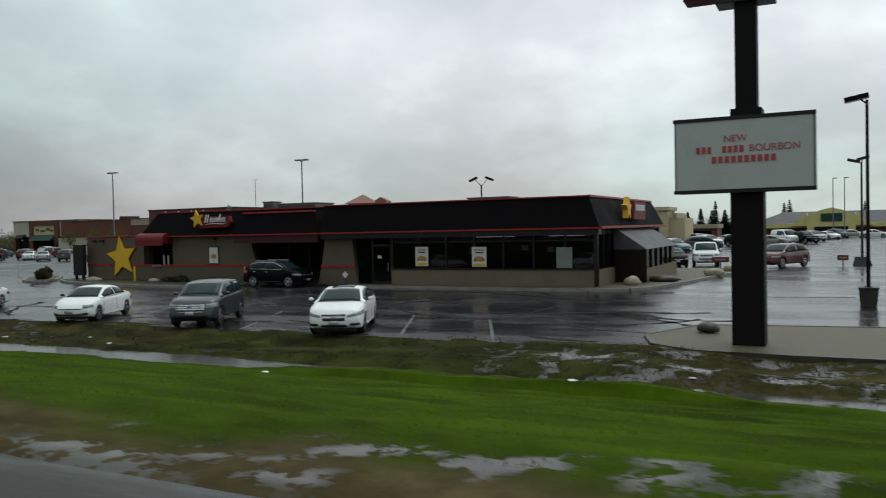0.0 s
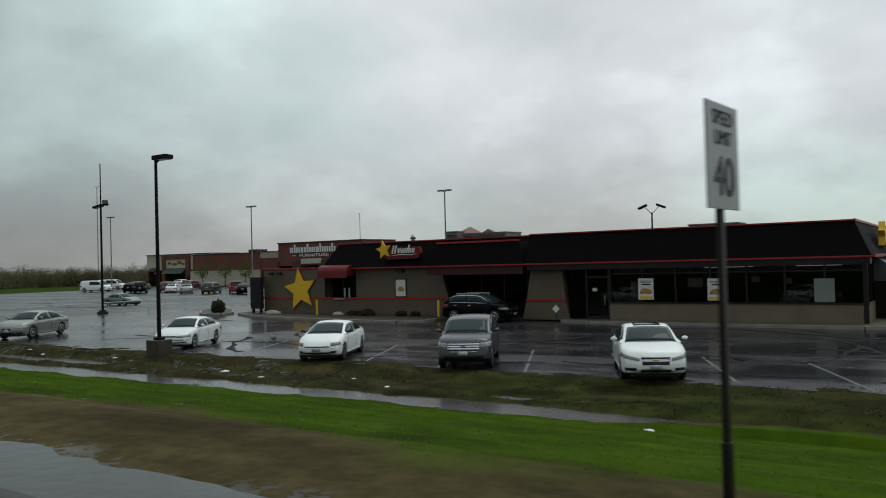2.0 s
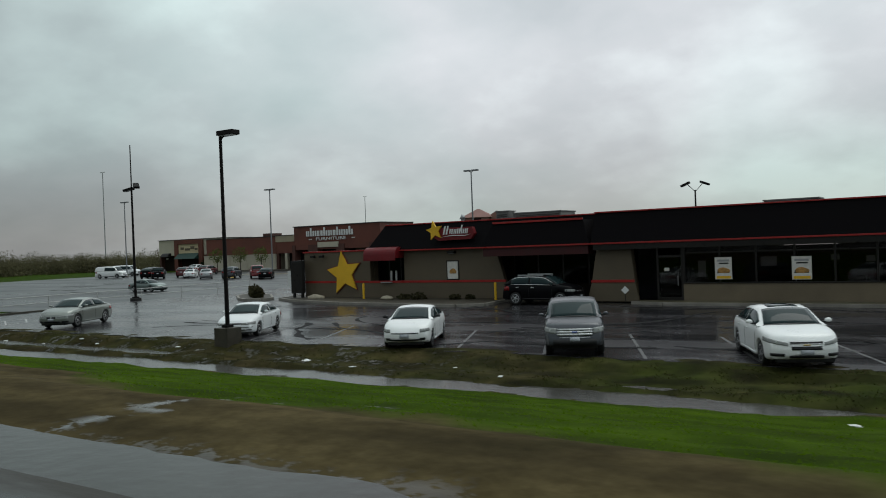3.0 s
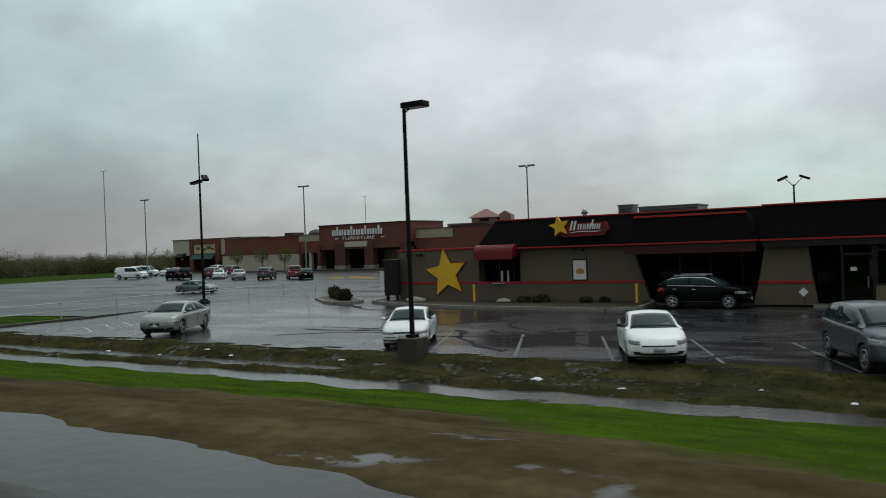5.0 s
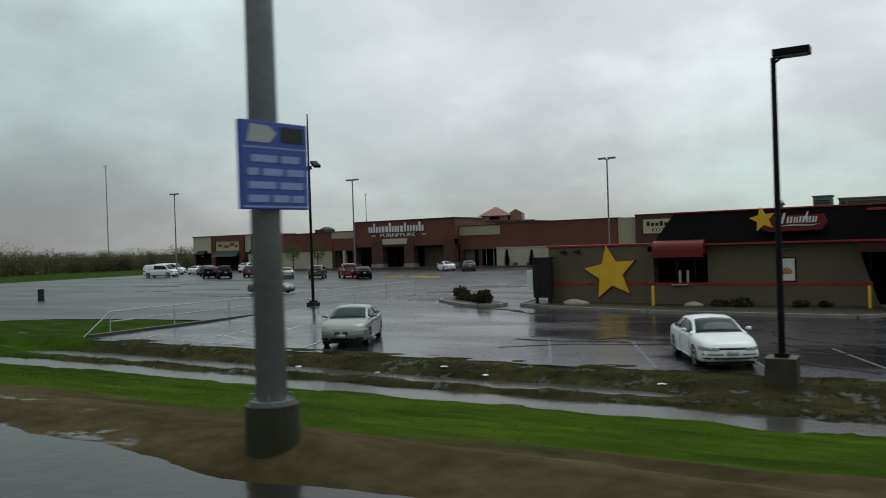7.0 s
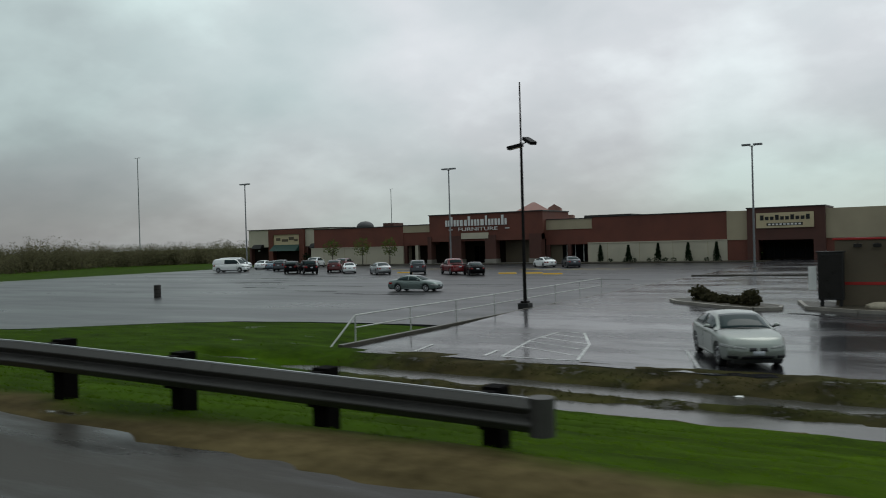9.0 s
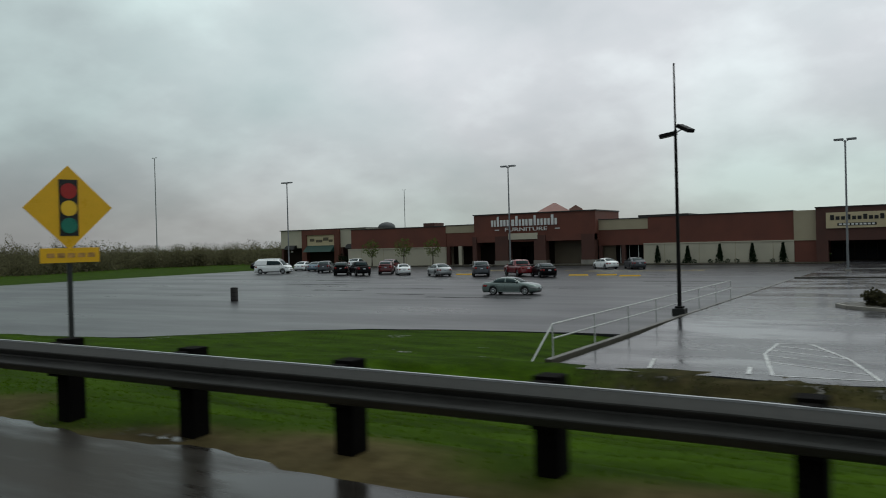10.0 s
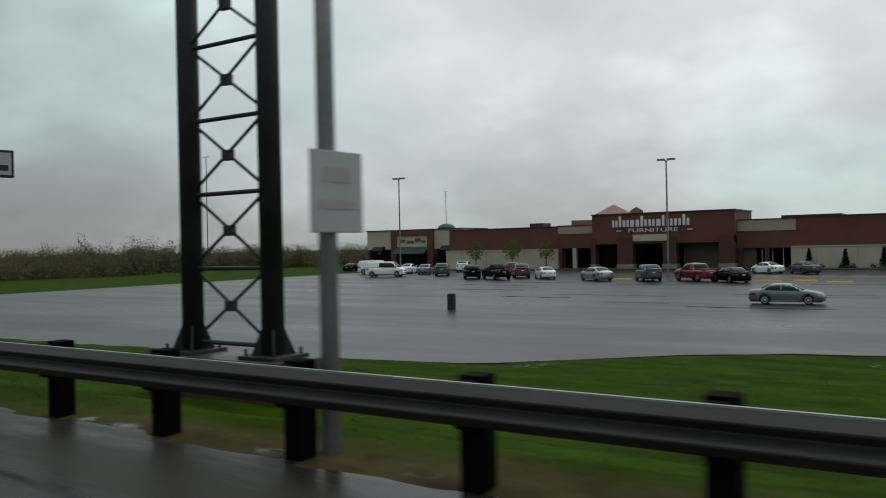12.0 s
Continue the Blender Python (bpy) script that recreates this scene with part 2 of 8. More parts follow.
def turf_material(name):
    """Ground: living grass, dead grass and mud by the sheet's own layers 'green' and 'wet'."""
    m = bpy.data.materials.new(name)
    m.use_nodes = True
    nt = m.node_tree
    b = nt.nodes["Principled BSDF"]
    geo = nt.nodes.new("ShaderNodeNewGeometry")
    att = nt.nodes.new("ShaderNodeAttribute")
    att.attribute_name = "green"
    wet = nt.nodes.new("ShaderNodeAttribute")
    wet.attribute_name = "wet"

    def ramp_of(scale, lo, hi, detail=6):
        t = nt.nodes.new("ShaderNodeTexNoise")
        t.inputs["Scale"].default_value = scale
        t.inputs["Detail"].default_value = detail
        t.inputs["Roughness"].default_value = 0.65
        nt.links.new(geo.outputs["Position"], t.inputs["Vector"])
        r = nt.nodes.new("ShaderNodeValToRGB")
        r.color_ramp.elements[0].position = 0.3
        r.color_ramp.elements[0].color = (*lo, 1)
        r.color_ramp.elements[1].position = 0.7
        r.color_ramp.elements[1].color = (*hi, 1)
        nt.links.new(t.outputs["Fac"], r.inputs[0])
        return r.outputs[0]

    grass = ramp_of(1.7, (0.0272, 0.05304, 0.000952), (0.0476, 0.08432, 0.001768))
    dead = ramp_of(3.5, (0.04624, 0.03536, 0.01496), (0.08976, 0.07004, 0.03264))
    humus = ramp_of(2.6, (0.00952, 0.00884, 0.00476), (0.0272, 0.02516, 0.01088))
    mud = ramp_of(4.0, (0.01496, 0.01224, 0.00816), (0.0374, 0.03128, 0.0204))
    deep = ramp_of(1.9, (0.01836, 0.0408, 0.000408), (0.03128, 0.06392, 0.00068))
    lush = nt.nodes.new("ShaderNodeAttribute")
    lush.attribute_name = "rank"
    mix0 = nt.nodes.new("ShaderNodeMix")
    mix0.data_type = "RGBA"
    nt.links.new(lush.outputs["Fac"], mix0.inputs["Factor"])
    nt.links.new(grass, mix0.inputs[6])
    nt.links.new(deep, mix0.inputs[7])
    grass = mix0.outputs[2]
    mix1 = nt.nodes.new("ShaderNodeMix")
    mix1.data_type = "RGBA"
    nt.links.new(att.outputs["Fac"], mix1.inputs["Factor"])
    nt.links.new(dead, mix1.inputs[6])
    nt.links.new(grass, mix1.inputs[7])
    # dark humus on the ditch's banks
    peat = nt.nodes.new("ShaderNodeAttribute")
    peat.attribute_name = "peat"
    mixp = nt.nodes.new("ShaderNodeMix")
    mixp.data_type = "RGBA"
    nt.links.new(peat.outputs["Fac"], mixp.inputs["Factor"])
    nt.links.new(mix1.outputs[2], mixp.inputs[6])
    nt.links.new(humus, mixp.inputs[7])
    # the wet breaks up into small pools between the tufts
    tuft = nt.nodes.new("ShaderNodeTexNoise")
    tuft.inputs["Scale"].default_value = 4.6
    tuft.inputs["Detail"].default_value = 5
    tuft.inputs["Roughness"].default_value = 0.65
    nt.links.new(geo.outputs["Position"], tuft.inputs["Vector"])
    lift = nt.nodes.new("ShaderNodeMapRange")
    lift.inputs["From Min"].default_value = 0.3
    lift.inputs["From Max"].default_value = 0.7
    lift.inputs["To Min"].default_value = -0.75
    lift.inputs["To Max"].default_value = 0.75
    nt.links.new(tuft.outputs["Fac"], lift.inputs["Value"])
    both = nt.nodes.new("ShaderNodeMath")
    both.operation = "ADD"
    nt.links.new(wet.outputs["Fac"], both.inputs[0])
    nt.links.new(lift.outputs[0], both.inputs[1])
    pool = nt.nodes.new("ShaderNodeMapRange")
    pool.inputs["From Min"].default_value = 0.48
    pool.inputs["From Max"].default_value = 0.75
    nt.links.new(both.outputs[0], pool.inputs["Value"])
    soak = nt.nodes.new("ShaderNodeMath")
    soak.operation = "MULTIPLY"
    nt.links.new(pool.outputs[0], soak.inputs[0])
    nt.links.new(wet.outputs["Fac"], soak.inputs[1])
    mix2 = nt.nodes.new("ShaderNodeMix")
    mix2.data_type = "RGBA"
    nt.links.new(soak.outputs[0], mix2.inputs["Factor"])
    nt.links.new(mixp.outputs[2], mix2.inputs[6])
    nt.links.new(mud, mix2.inputs[7])
    # long worn patches, drawn out along the road
    stretch = nt.nodes.new("ShaderNodeMapping")
    stretch.inputs["Scale"].default_value = (0.35, 1.1, 1.0)
    nt.links.new(geo.outputs["Position"], stretch.inputs["Vector"])
    worn = nt.nodes.new("ShaderNodeTexNoise")
    worn.inputs["Scale"].default_value = 1.1
    worn.inputs["Detail"].default_value = 4
    nt.links.new(stretch.outputs[0], worn.inputs["Vector"])
    shade = nt.nodes.new("ShaderNodeMapRange")
    shade.inputs["From Min"].default_value = 0.3
    shade.inputs["From Max"].default_value = 0.7
    shade.inputs["To Min"].default_value = 0.50
    shade.inputs["To Max"].default_value = 1.25
    nt.links.new(worn.outputs["Fac"], shade.inputs["Value"])
    mult = nt.nodes.new("ShaderNodeMix")
    mult.data_type = "RGBA"
    mult.blend_type = "MULTIPLY"
    mult.inputs["Factor"].default_value = 1.0
    nt.links.new(mix2.outputs[2], mult.inputs[6])
    nt.links.new(shade.outputs[0], mult.inputs[7])
    nt.links.new(mult.outputs[2], b.inputs["Base Color"])
    sheen = nt.nodes.new("ShaderNodeMapRange")
    sheen.inputs["From Min"].default_value = 0.35
    sheen.inputs["To Min"].default_value = 0.03
    sheen.inputs["To Max"].default_value = 0.36
    nt.links.new(soak.outputs[0], sheen.inputs["Value"])
    nt.links.new(sheen.outputs[0], b.inputs["Specular IOR Level"])
    rr = nt.nodes.new("ShaderNodeMapRange")
    rr.inputs["To Min"].default_value = 0.9
    rr.inputs["To Max"].default_value = 0.10
    nt.links.new(soak.outputs[0], rr.inputs["Value"])
    nt.links.new(rr.outputs[0], b.inputs["Roughness"])
    fine = nt.nodes.new("ShaderNodeTexNoise")
    fine.inputs["Scale"].default_value = 24
    fine.inputs["Detail"].default_value = 5
    nt.links.new(geo.outputs["Position"], fine.inputs["Vector"])
    bp = nt.nodes.new("ShaderNodeBump")
    bp.inputs["Strength"].default_value = 0.12
    bp.inputs["Distance"].default_value = 0.015
    nt.links.new(fine.outputs["Fac"], bp.inputs["Height"])
    nt.links.new(bp.outputs[0], b.inputs["Normal"])
    return m


def leaf_material(name, lo, hi, rough=0.6):
    m = bpy.data.materials.new(name)
    m.use_nodes = True
    nt = m.node_tree
    b = nt.nodes["Principled BSDF"]
    geo = nt.nodes.new("ShaderNodeNewGeometry")
    r = nt.nodes.new("ShaderNodeValToRGB")
    r.color_ramp.elements[0].color = (*lo, 1)
    r.color_ramp.elements[1].color = (*hi, 1)
    nt.links.new(geo.outputs["Random Per Island"], r.inputs[0])
    nt.links.new(r.outputs[0], b.inputs["Base Color"])
    b.inputs["Specular IOR Level"].default_value = 0.05
    b.inputs["Roughness"].default_value = rough
    # light also passes through the leaf
    through_leaf = nt.nodes.new("ShaderNodeBsdfTranslucent")
    nt.links.new(r.outputs[0], through_leaf.inputs["Color"])
    halves = nt.nodes.new("ShaderNodeMixShader")
    halves.inputs["Fac"].default_value = 0.5
    nt.links.new(b.outputs[0], halves.inputs[1])
    nt.links.new(through_leaf.outputs[0], halves.inputs[2])
    nt.links.new(halves.outputs[0], nt.nodes["Material Output"].inputs["Surface"])
    return m


M = {}
M["asphalt_near"] = wet_asphalt("wet_asphalt_old", dry=(0.03264, 0.0306, 0.034), wet=(0.01768, 0.017, 0.01904), flood=0.50, ripple=0.16, gloss=0.32, film=0.16, dull=0.28, streak=0.9)
M["asphalt_far"] = wet_asphalt("wet_asphalt_grey", dry=(0.03128, 0.0306, 0.03264), wet=(0.0204, 0.0204, 0.02244), flood=0.50, ripple=0.2, gloss=0.20, film=0.27, dull=0.40, streak=0.55, size=0.22, blur=0.16)
M["road"] = wet_asphalt("wet_road_asphalt", dry=(0.03128, 0.0272, 0.02176), wet=(0.01632, 0.01428, 0.01224), flood=0.52, ripple=0.12, gloss=0.15, film=0.16, dull=0.48, streak=0.45, size=1.3, blur=0.10)
M["concrete"] = material("weathered_concrete", (0.2295, 0.2125, 0.187), 0.6, vary=0.3, scale=1.2, fine=30, bump=0.25)
M["concrete_dark"] = material("wet_stained_concrete", (0.0493, 0.0425, 0.03145), 0.45, vary=0.4, scale=2.0, fine=30, bump=0.3)
M["mossy_concrete"] = material("dark_mossy_concrete", (0.0255, 0.02465, 0.0119), 0.6, vary=0.45, scale=3.0, fine=30, bump=0.3)
M["tar"] = material("black_crack_tar", (0.010, 0.010, 0.011), 0.75, vary=0.3, scale=2, fine=20, bump=0.2, spec=0.12)
M["kerb"] = material("wet_kerb_concrete", (0.06375, 0.05695, 0.04505), 0.4, vary=0.35, scale=0.9, fine=25, bump=0.2)
M["turf"] = turf_material("turf_and_mud")
M["water"] = water_material("ditch_water")
M["shoulder_water"] = water_material("shallow_road_water", (0.022, 0.021, 0.018), 0.30, 0.35)
M["mulch"] = material("tan_wet_gravel", (0.0918, 0.08024, 0.04624), 0.6, vary=0.4, scale=1.0, fine=22, bump=0.8, depth=0.03)
M["stucco"] = material("tan_painted_block", (0.110, 0.087, 0.057), 0.6, vary=0.14, scale=0.7, fine=25, bump=0.2)
M["stucco_base"] = material("tan_block_base", (0.1573, 0.1249, 0.08245), 0.6, vary=0.2, scale=0.9, fine=20, bump=0.3)
M["shingle"] = material("charcoal_standing_roof", (0.0044, 0.0036, 0.0044), 0.7, vary=0.3, scale=0.6, fine=14, bump=0.3, spec=0.05)
M["red"] = material("red_painted_trim", (0.33, 0.016, 0.014), 0.35, vary=0.15, scale=2, bump=0.05)
M["soffit"] = material("dark_red_soffit", (0.045, 0.006, 0.007), 0.6, vary=0.2, scale=2, bump=0.1)
M["red_awning"] = material("red_canvas_awning", (0.15, 0.005, 0.009), 0.5, vary=0.2, scale=3, bump=0.2)
M["frame"] = material("dark_bronze_metal", (0.015, 0.013, 0.012), 0.35, vary=0.2, metal=0.3, bump=0.05)
M["window"] = glass_material("dark_window_glass", (0.002, 0.002, 0.003), 0.06, 0.07)
M["pane"] = pane_material("tinted_plate_glass", (0.42, 0.42, 0.44))
# near-black brown that holds the shade of recesses and rooms
M["inside"] = material("shade_dark_interior", (0.016, 0.011, 0.008), 0.7, spec=0.1, vary=0.3, scale=1, bump=0.1)
M["yellow"] = material("yellow_enamel", (0.76, 0.45, 0.025), 0.4, vary=0.1, scale=1.5, bump=0.05)
M["sign_yellow"] = material("yellow_reflective_sheet", (0.75, 0.40, 0.01), 0.35, vary=0.06, scale=4, bump=0.02)
M["white"] = material("white_enamel", (0.72, 0.73, 0.72), 0.4, vary=0.06, scale=2, bump=0.03)
M["white_line"] = material("worn_white_paint", (0.0935, 0.0935, 0.0935), 0.4, vary=0.6, scale=2.5, fine=14, bump=0.1)
M["fresh_line"] = material("white_road_paint", (0.40, 0.40, 0.395), 0.5, vary=0.55, scale=2.5, fine=14, bump=0.1)
M["yellow_line"] = material("worn_yellow_paint", (0.45, 0.33, 0.05), 0.45, vary=0.4, scale=2.5, fine=14, bump=0.1)
M["panel_white"] = material("milky_sign_face", (0.4675, 0.493, 0.4845), 0.3, vary=0.05, scale=1.5, bump=0.0)
M["sign_red"] = material("red_letters", (0.42, 0.06, 0.07), 0.4, vary=0.1, bump=0.0)
M["sign_black"] = material("black_letters", (0.012, 0.012, 0.012), 0.5, vary=0.1, bump=0.0)
M["sign_grey"] = material("grey_sign_sheet", (0.357, 0.3655, 0.3655), 0.4, vary=0.08, scale=3, bump=0.0)
M["sign_blue"] = material("blue_sign_sheet", (0.035, 0.08, 0.34), 0.35, vary=0.1, scale=3, bump=0.0)
M["sign_green"] = material("green_sign_disc", (0.01, 0.16, 0.11), 0.35, vary=0.1, bump=0.0)
M["faded_bar"] = material("faded_lettering", (0.33, 0.30, 0.29), 0.45, vary=0.1, bump=0.0)
M["pale_bar"] = material("pale_blue_lettering", (0.25, 0.31, 0.55), 0.4, vary=0.1, bump=0.0)
M["galv"] = material("galvanised_steel", (0.36, 0.37, 0.38), 0.38, metal=0.7, vary=0.2, scale=2.5, fine=18, bump=0.08)
M["pole_grey"] = material("pale_grey_pole_steel", (0.30, 0.315, 0.32), 0.5, metal=0.1, vary=0.2, scale=1.5, fine=18, bump=0.06)
M["galv_dull"] = material("dull_grey_pole_steel", (0.20, 0.21, 0.22), 0.45, metal=0.3, vary=0.2, scale=2.0, fine=18, bump=0.06)
M["rail_steel"] = material("weathered_guardrail_steel", (0.0442, 0.0425, 0.0391), 0.5, metal=0.2, vary=0.3, scale=1.2, fine=16, bump=0.1)
M["rail_grey"] = material("pale_grey_rail_paint", (0.46, 0.46, 0.45), 0.45, vary=0.25, scale=2, bump=0.04)
M["pole_black"] = material("black_brown_pole_paint", (0.006, 0.005, 0.005), 0.6, vary=0.2, bump=0.04, spec=0.15)
M["timber_dark"] = material("creosoted_timber", (0.0035, 0.003, 0.0028), 0.85, vary=0.5, scale=4, fine=30, bump=0.4, spec=0.04)
M["timber_grey"] = material("weathered_truss_steel", (0.028, 0.029, 0.031), 0.55, metal=0.2, vary=0.4, scale=2, fine=20, bump=0.3)
M["brick"] = material("red_brown_brick_veneer", (0.138, 0.046, 0.031), 0.7, vary=0.26, scale=0.35, fine=9, bump=0.2)
# darker copy of the brick, entry shade put into its colour
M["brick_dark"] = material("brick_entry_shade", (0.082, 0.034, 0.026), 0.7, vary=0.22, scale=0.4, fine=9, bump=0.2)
M["tan_panel"] = material("cream_stucco_panel", (0.36, 0.31, 0.215), 0.65, vary=0.12, scale=0.4, fine=12, bump=0.15)
M["cream"] = material("pale_cream_wall", (0.476, 0.442, 0.3485), 0.65, vary=0.12, scale=0.4, fine=12, bump=0.15)
M["cap"] = material("dark_parapet_cap", (0.03, 0.026, 0.024), 0.4, vary=0.2, bump=0.05)
M["green_awning"] = material("dark_green_awning", (0.012, 0.05, 0.04), 0.5, vary=0.2, bump=0.1)
M["roof_grey"] = material("grey_shingle_roof", (0.055, 0.056, 0.06), 0.6, vary=0.25, scale=0.5, fine=6, bump=0.2)
M["store_yellow"] = material("pale_yellow_siding", (0.629, 0.561, 0.2295), 0.6, vary=0.12, scale=0.6, fine=8, bump=0.1)
M["pink_roof"] = material("pink_stucco_gable", (0.26, 0.13, 0.11), 0.65, vary=0.15, scale=0.3, bump=0.1)
M["bark"] = material("grey_brown_bark", (0.07, 0.055, 0.04), 0.8, vary=0.35, scale=6, fine=40, bump=0.6)
M["leaf_spring"] = leaf_material("spring_leaves", (0.045, 0.075, 0.018), (0.13, 0.16, 0.04))
M["leaf_scrub"] = leaf_material("brown_olive_scrub", (0.07225, 0.0663, 0.0391), (0.1445, 0.136, 0.07225))
M["leaf_conifer"] = leaf_material("dark_conifer_needles", (0.008, 0.018, 0.009), (0.025, 0.045, 0.02))
M["leaf_bush"] = leaf_material("dull_bush_leaves", (0.0255, 0.0272, 0.0119), (0.07225, 0.06375, 0.034))
M["blade"] = leaf_material("grass_blades", (0.0714, 0.136, 0.0034), (0.1122, 0.1972, 0.00544))
M["blade_rank"] = leaf_material("rank_grass_blades", (0.0374, 0.0748, 0.00204), (0.0612, 0.1122, 0.00272))
M["blade_bank"] = leaf_material("dull_bank_grass", (0.01768, 0.02448, 0.00408), (0.04216, 0.04896, 0.00952))
M["blade_dead"] = leaf_material("dead_grass_blades", (0.0476, 0.0374, 0.017), (0.0884, 0.068, 0.0374))
M["rock"] = material("pale_boulder", (0.33, 0.29, 0.22), 0.7, vary=0.3, scale=4, fine=25, bump=0.5, depth=0.02)
M["tyre"] = material("tyre_rubber", (0.012, 0.012, 0.012), 0.6, vary=0.2, bump=0.1)
M["rim"] = material("alloy_rim", (0.42, 0.43, 0.44), 0.3, metal=0.8, vary=0.15, bump=0.0)
M["car_glass"] = glass_material("tinted_car_glass", (0.017, 0.032, 0.034), 0.03, 0.11)
M["lamp_glass"] = glass_material("headlamp_glass", (0.27, 0.28, 0.275), 0.08, 0.5)
M["tail_glass"] = glass_material("tail_lamp_glass", (0.22, 0.008, 0.008), 0.1)
M["black_trim"] = material("black_plastic", (0.010, 0.010, 0.011), 0.45, vary=0.2, bump=0.05)
M["brass"] = material("worn_brass", (0.45, 0.30, 0.08), 0.3, metal=0.6, vary=0.1, bump=0.0)
M["hubcap"] = material("pale_silver_wheel_cover", (0.52, 0.53, 0.54), 0.35, metal=0.4, vary=0.1, bump=0.0)
M["plate"] = material("number_plate", (0.40, 0.42, 0.46), 0.4, vary=0.1, bump=0.0)
M["neon"] = glow("violet_neon", (0.25, 0.16, 1.0), 1.0)
M["patch_glow"] = glow("faint_glow_patch", (0.3, 0.3, 0.28), 0.12)
M["tube"] = glow("ceiling_tube", (1.0, 0.95, 0.85), 0.7)
M["burger"] = material("printed_burger_brown", (0.42, 0.22, 0.06), 0.4, vary=0.5, scale=8, fine=20, bump=0.0)
M["paper"] = material("printed_poster_paper", (0.68, 0.66, 0.62), 0.4, vary=0.12, scale=6, bump=0.0)
M["frosted"] = material("grey_green_blind", (0.20, 0.235, 0.215), 0.4, vary=0.1, scale=2, bump=0.0)
M["unit"] = material("dull_grey_sheet_metal", (0.17, 0.165, 0.16), 0.45, metal=0.3, vary=0.2, scale=2, bump=0.05)
M["soil"] = material("wet_brown_gravel_soil", (0.0374, 0.0306, 0.01904), 0.6, vary=0.4, scale=1.2, fine=20, bump=0.5, depth=0.02)
M["lean_roof"] = material("dull_lean_to_sheeting", (0.085, 0.085, 0.08925), 0.5, vary=0.25, scale=1.0, fine=12, bump=0.1, spec=0.2)
M["cream_far"] = material("sunlit_cream_stucco", (0.527, 0.442, 0.2805), 0.65, vary=0.12, scale=0.5, fine=10, bump=0.1)
M["chrome"] = material("bright_chrome", (0.62, 0.63, 0.64), 0.25, metal=0.35, vary=0.1, scale=3, bump=0.0)
M["red_brown"] = material("red_brown_sign", (0.16, 0.04, 0.03), 0.5, vary=0.2, bump=0.0)


def paint(name, color, metal=0.0, coat=0.5, spec=0.4):
    return material(name, color, 0.32, metal=metal, vary=0.05, scale=1.5, fine=30, bump=0.0, coat=coat, spread=0.05, spec=spec)


# ---------------------------------------------------------------- mesh helpers


def thing(name, at=(0, 0, 0), turn=0, label="", category="", group="", kind=""):
    ob = new(name)
    ob.matrix_basis = pose(*at, 0, 0, turn)
    ob.empty_display_size = 0.3
    return tagged(ob, label, category, group, kind)


def part(name, bm, mat, parent=None, label="", smooth=False):
    me = bpy.data.meshes.new(name)
    bmesh.ops.recalc_face_normals(bm, faces=bm.faces[:])
    bm.to_mesh(me)
    bm.free()
    me.materials.append(mat)
    if smooth:
        for p in me.polygons:
            p.use_smooth = True
    ob = new(name, me)
    if parent is not None:
        ob.parent = parent
    if label:
        ob["label"] = label
    return ob


def share(ob, parent, m):
    """Another piece on the same mesh, under parent, at m."""
    o = new(ob.name.split(".")[0], ob.data)
    o.parent = parent
    o.matrix_basis = m
    if "label" in ob:
        o["label"] = ob["label"]
    return o


def put_box(bm, x0, x1, y0, y1, z0, z1, bevel=0.0):
    v = [bm.verts.new((x, y, z)) for z in (z0, z1) for y in (y0, y1) for x in (x0, x1)]
    fs = [bm.faces.new([v[i] for i in q]) for q in
          ((0, 2, 3, 1), (4, 5, 7, 6), (0, 1, 5, 4), (2, 6, 7, 3), (0, 4, 6, 2), (1, 3, 7, 5))]
    if bevel > 0:
        es = list({e for f in fs for e in f.edges})
        bmesh.ops.bevel(bm, geom=es, offset=bevel, segments=2, affect="EDGES", profile=0.7)


def box(x0, x1, y0, y1, z0, z1, bevel=0.0):
    bm = bmesh.new()
    put_box(bm, x0, x1, y0, y1, z0, z1, bevel)
    return bm


def put_prism(bm, pts, axis, a, b):
    """Extrudes a polygon given in the two other axes along axis from a to b."""
    def at(p, c):
        return {"x": (c, p[0], p[1]), "y": (p[0], c, p[1]), "z": (p[0], p[1], c)}[axis]
    lo = [bm.verts.new(at(p, a)) for p in pts]
    hi = [bm.verts.new(at(p, b)) for p in pts]
    n = len(pts)
    bm.faces.new(lo)
    bm.faces.new(hi[::-1])
    for i in range(n):
        j = (i + 1) % n
        bm.faces.new((lo[i], lo[j], hi[j], hi[i]))


def prism(pts, axis, a, b):
    bm = bmesh.new()
    put_prism(bm, pts, axis, a, b)
    return bm


def put_cyl(bm, p, q, r0, r1=None, n=12, cap=True):
    p, q = Vector(p), Vector(q)
    r1 = r0 if r1 is None else r1
    ax = (q - p).normalized()
    side = ax.orthogonal().normalized()
    other = ax.cross(side)
    rings = []
    for c, r in ((p, r0), (q, r1)):
        rings.append([bm.verts.new(c + (side * math.cos(6.28318 * i / n) + other * math.sin(6.28318 * i / n)) * r) for i in range(n)])
    for i in range(n):
        j = (i + 1) % n
        bm.faces.new((rings[0][i], rings[0][j], rings[1][j], rings[1][i]))
    if cap:
        bm.faces.new(rings[0][::-1])
        bm.faces.new(rings[1])


def cyl(p, q, r0, r1=None, n=12):
    bm = bmesh.new()
    put_cyl(bm, p, q, r0, r1, n)
    return bm


def put_hexa(bm, lo, hi):
    """A block from four lower and four upper corners, both in ring order."""
    a = [bm.verts.new(p) for p in lo]
    b = [bm.verts.new(p) for p in hi]
    bm.faces.new(a[::-1])
    bm.faces.new(b)
    for i in range(4):
        j = (i + 1) % 4
        bm.faces.new((a[i], a[j], b[j], b[i]))


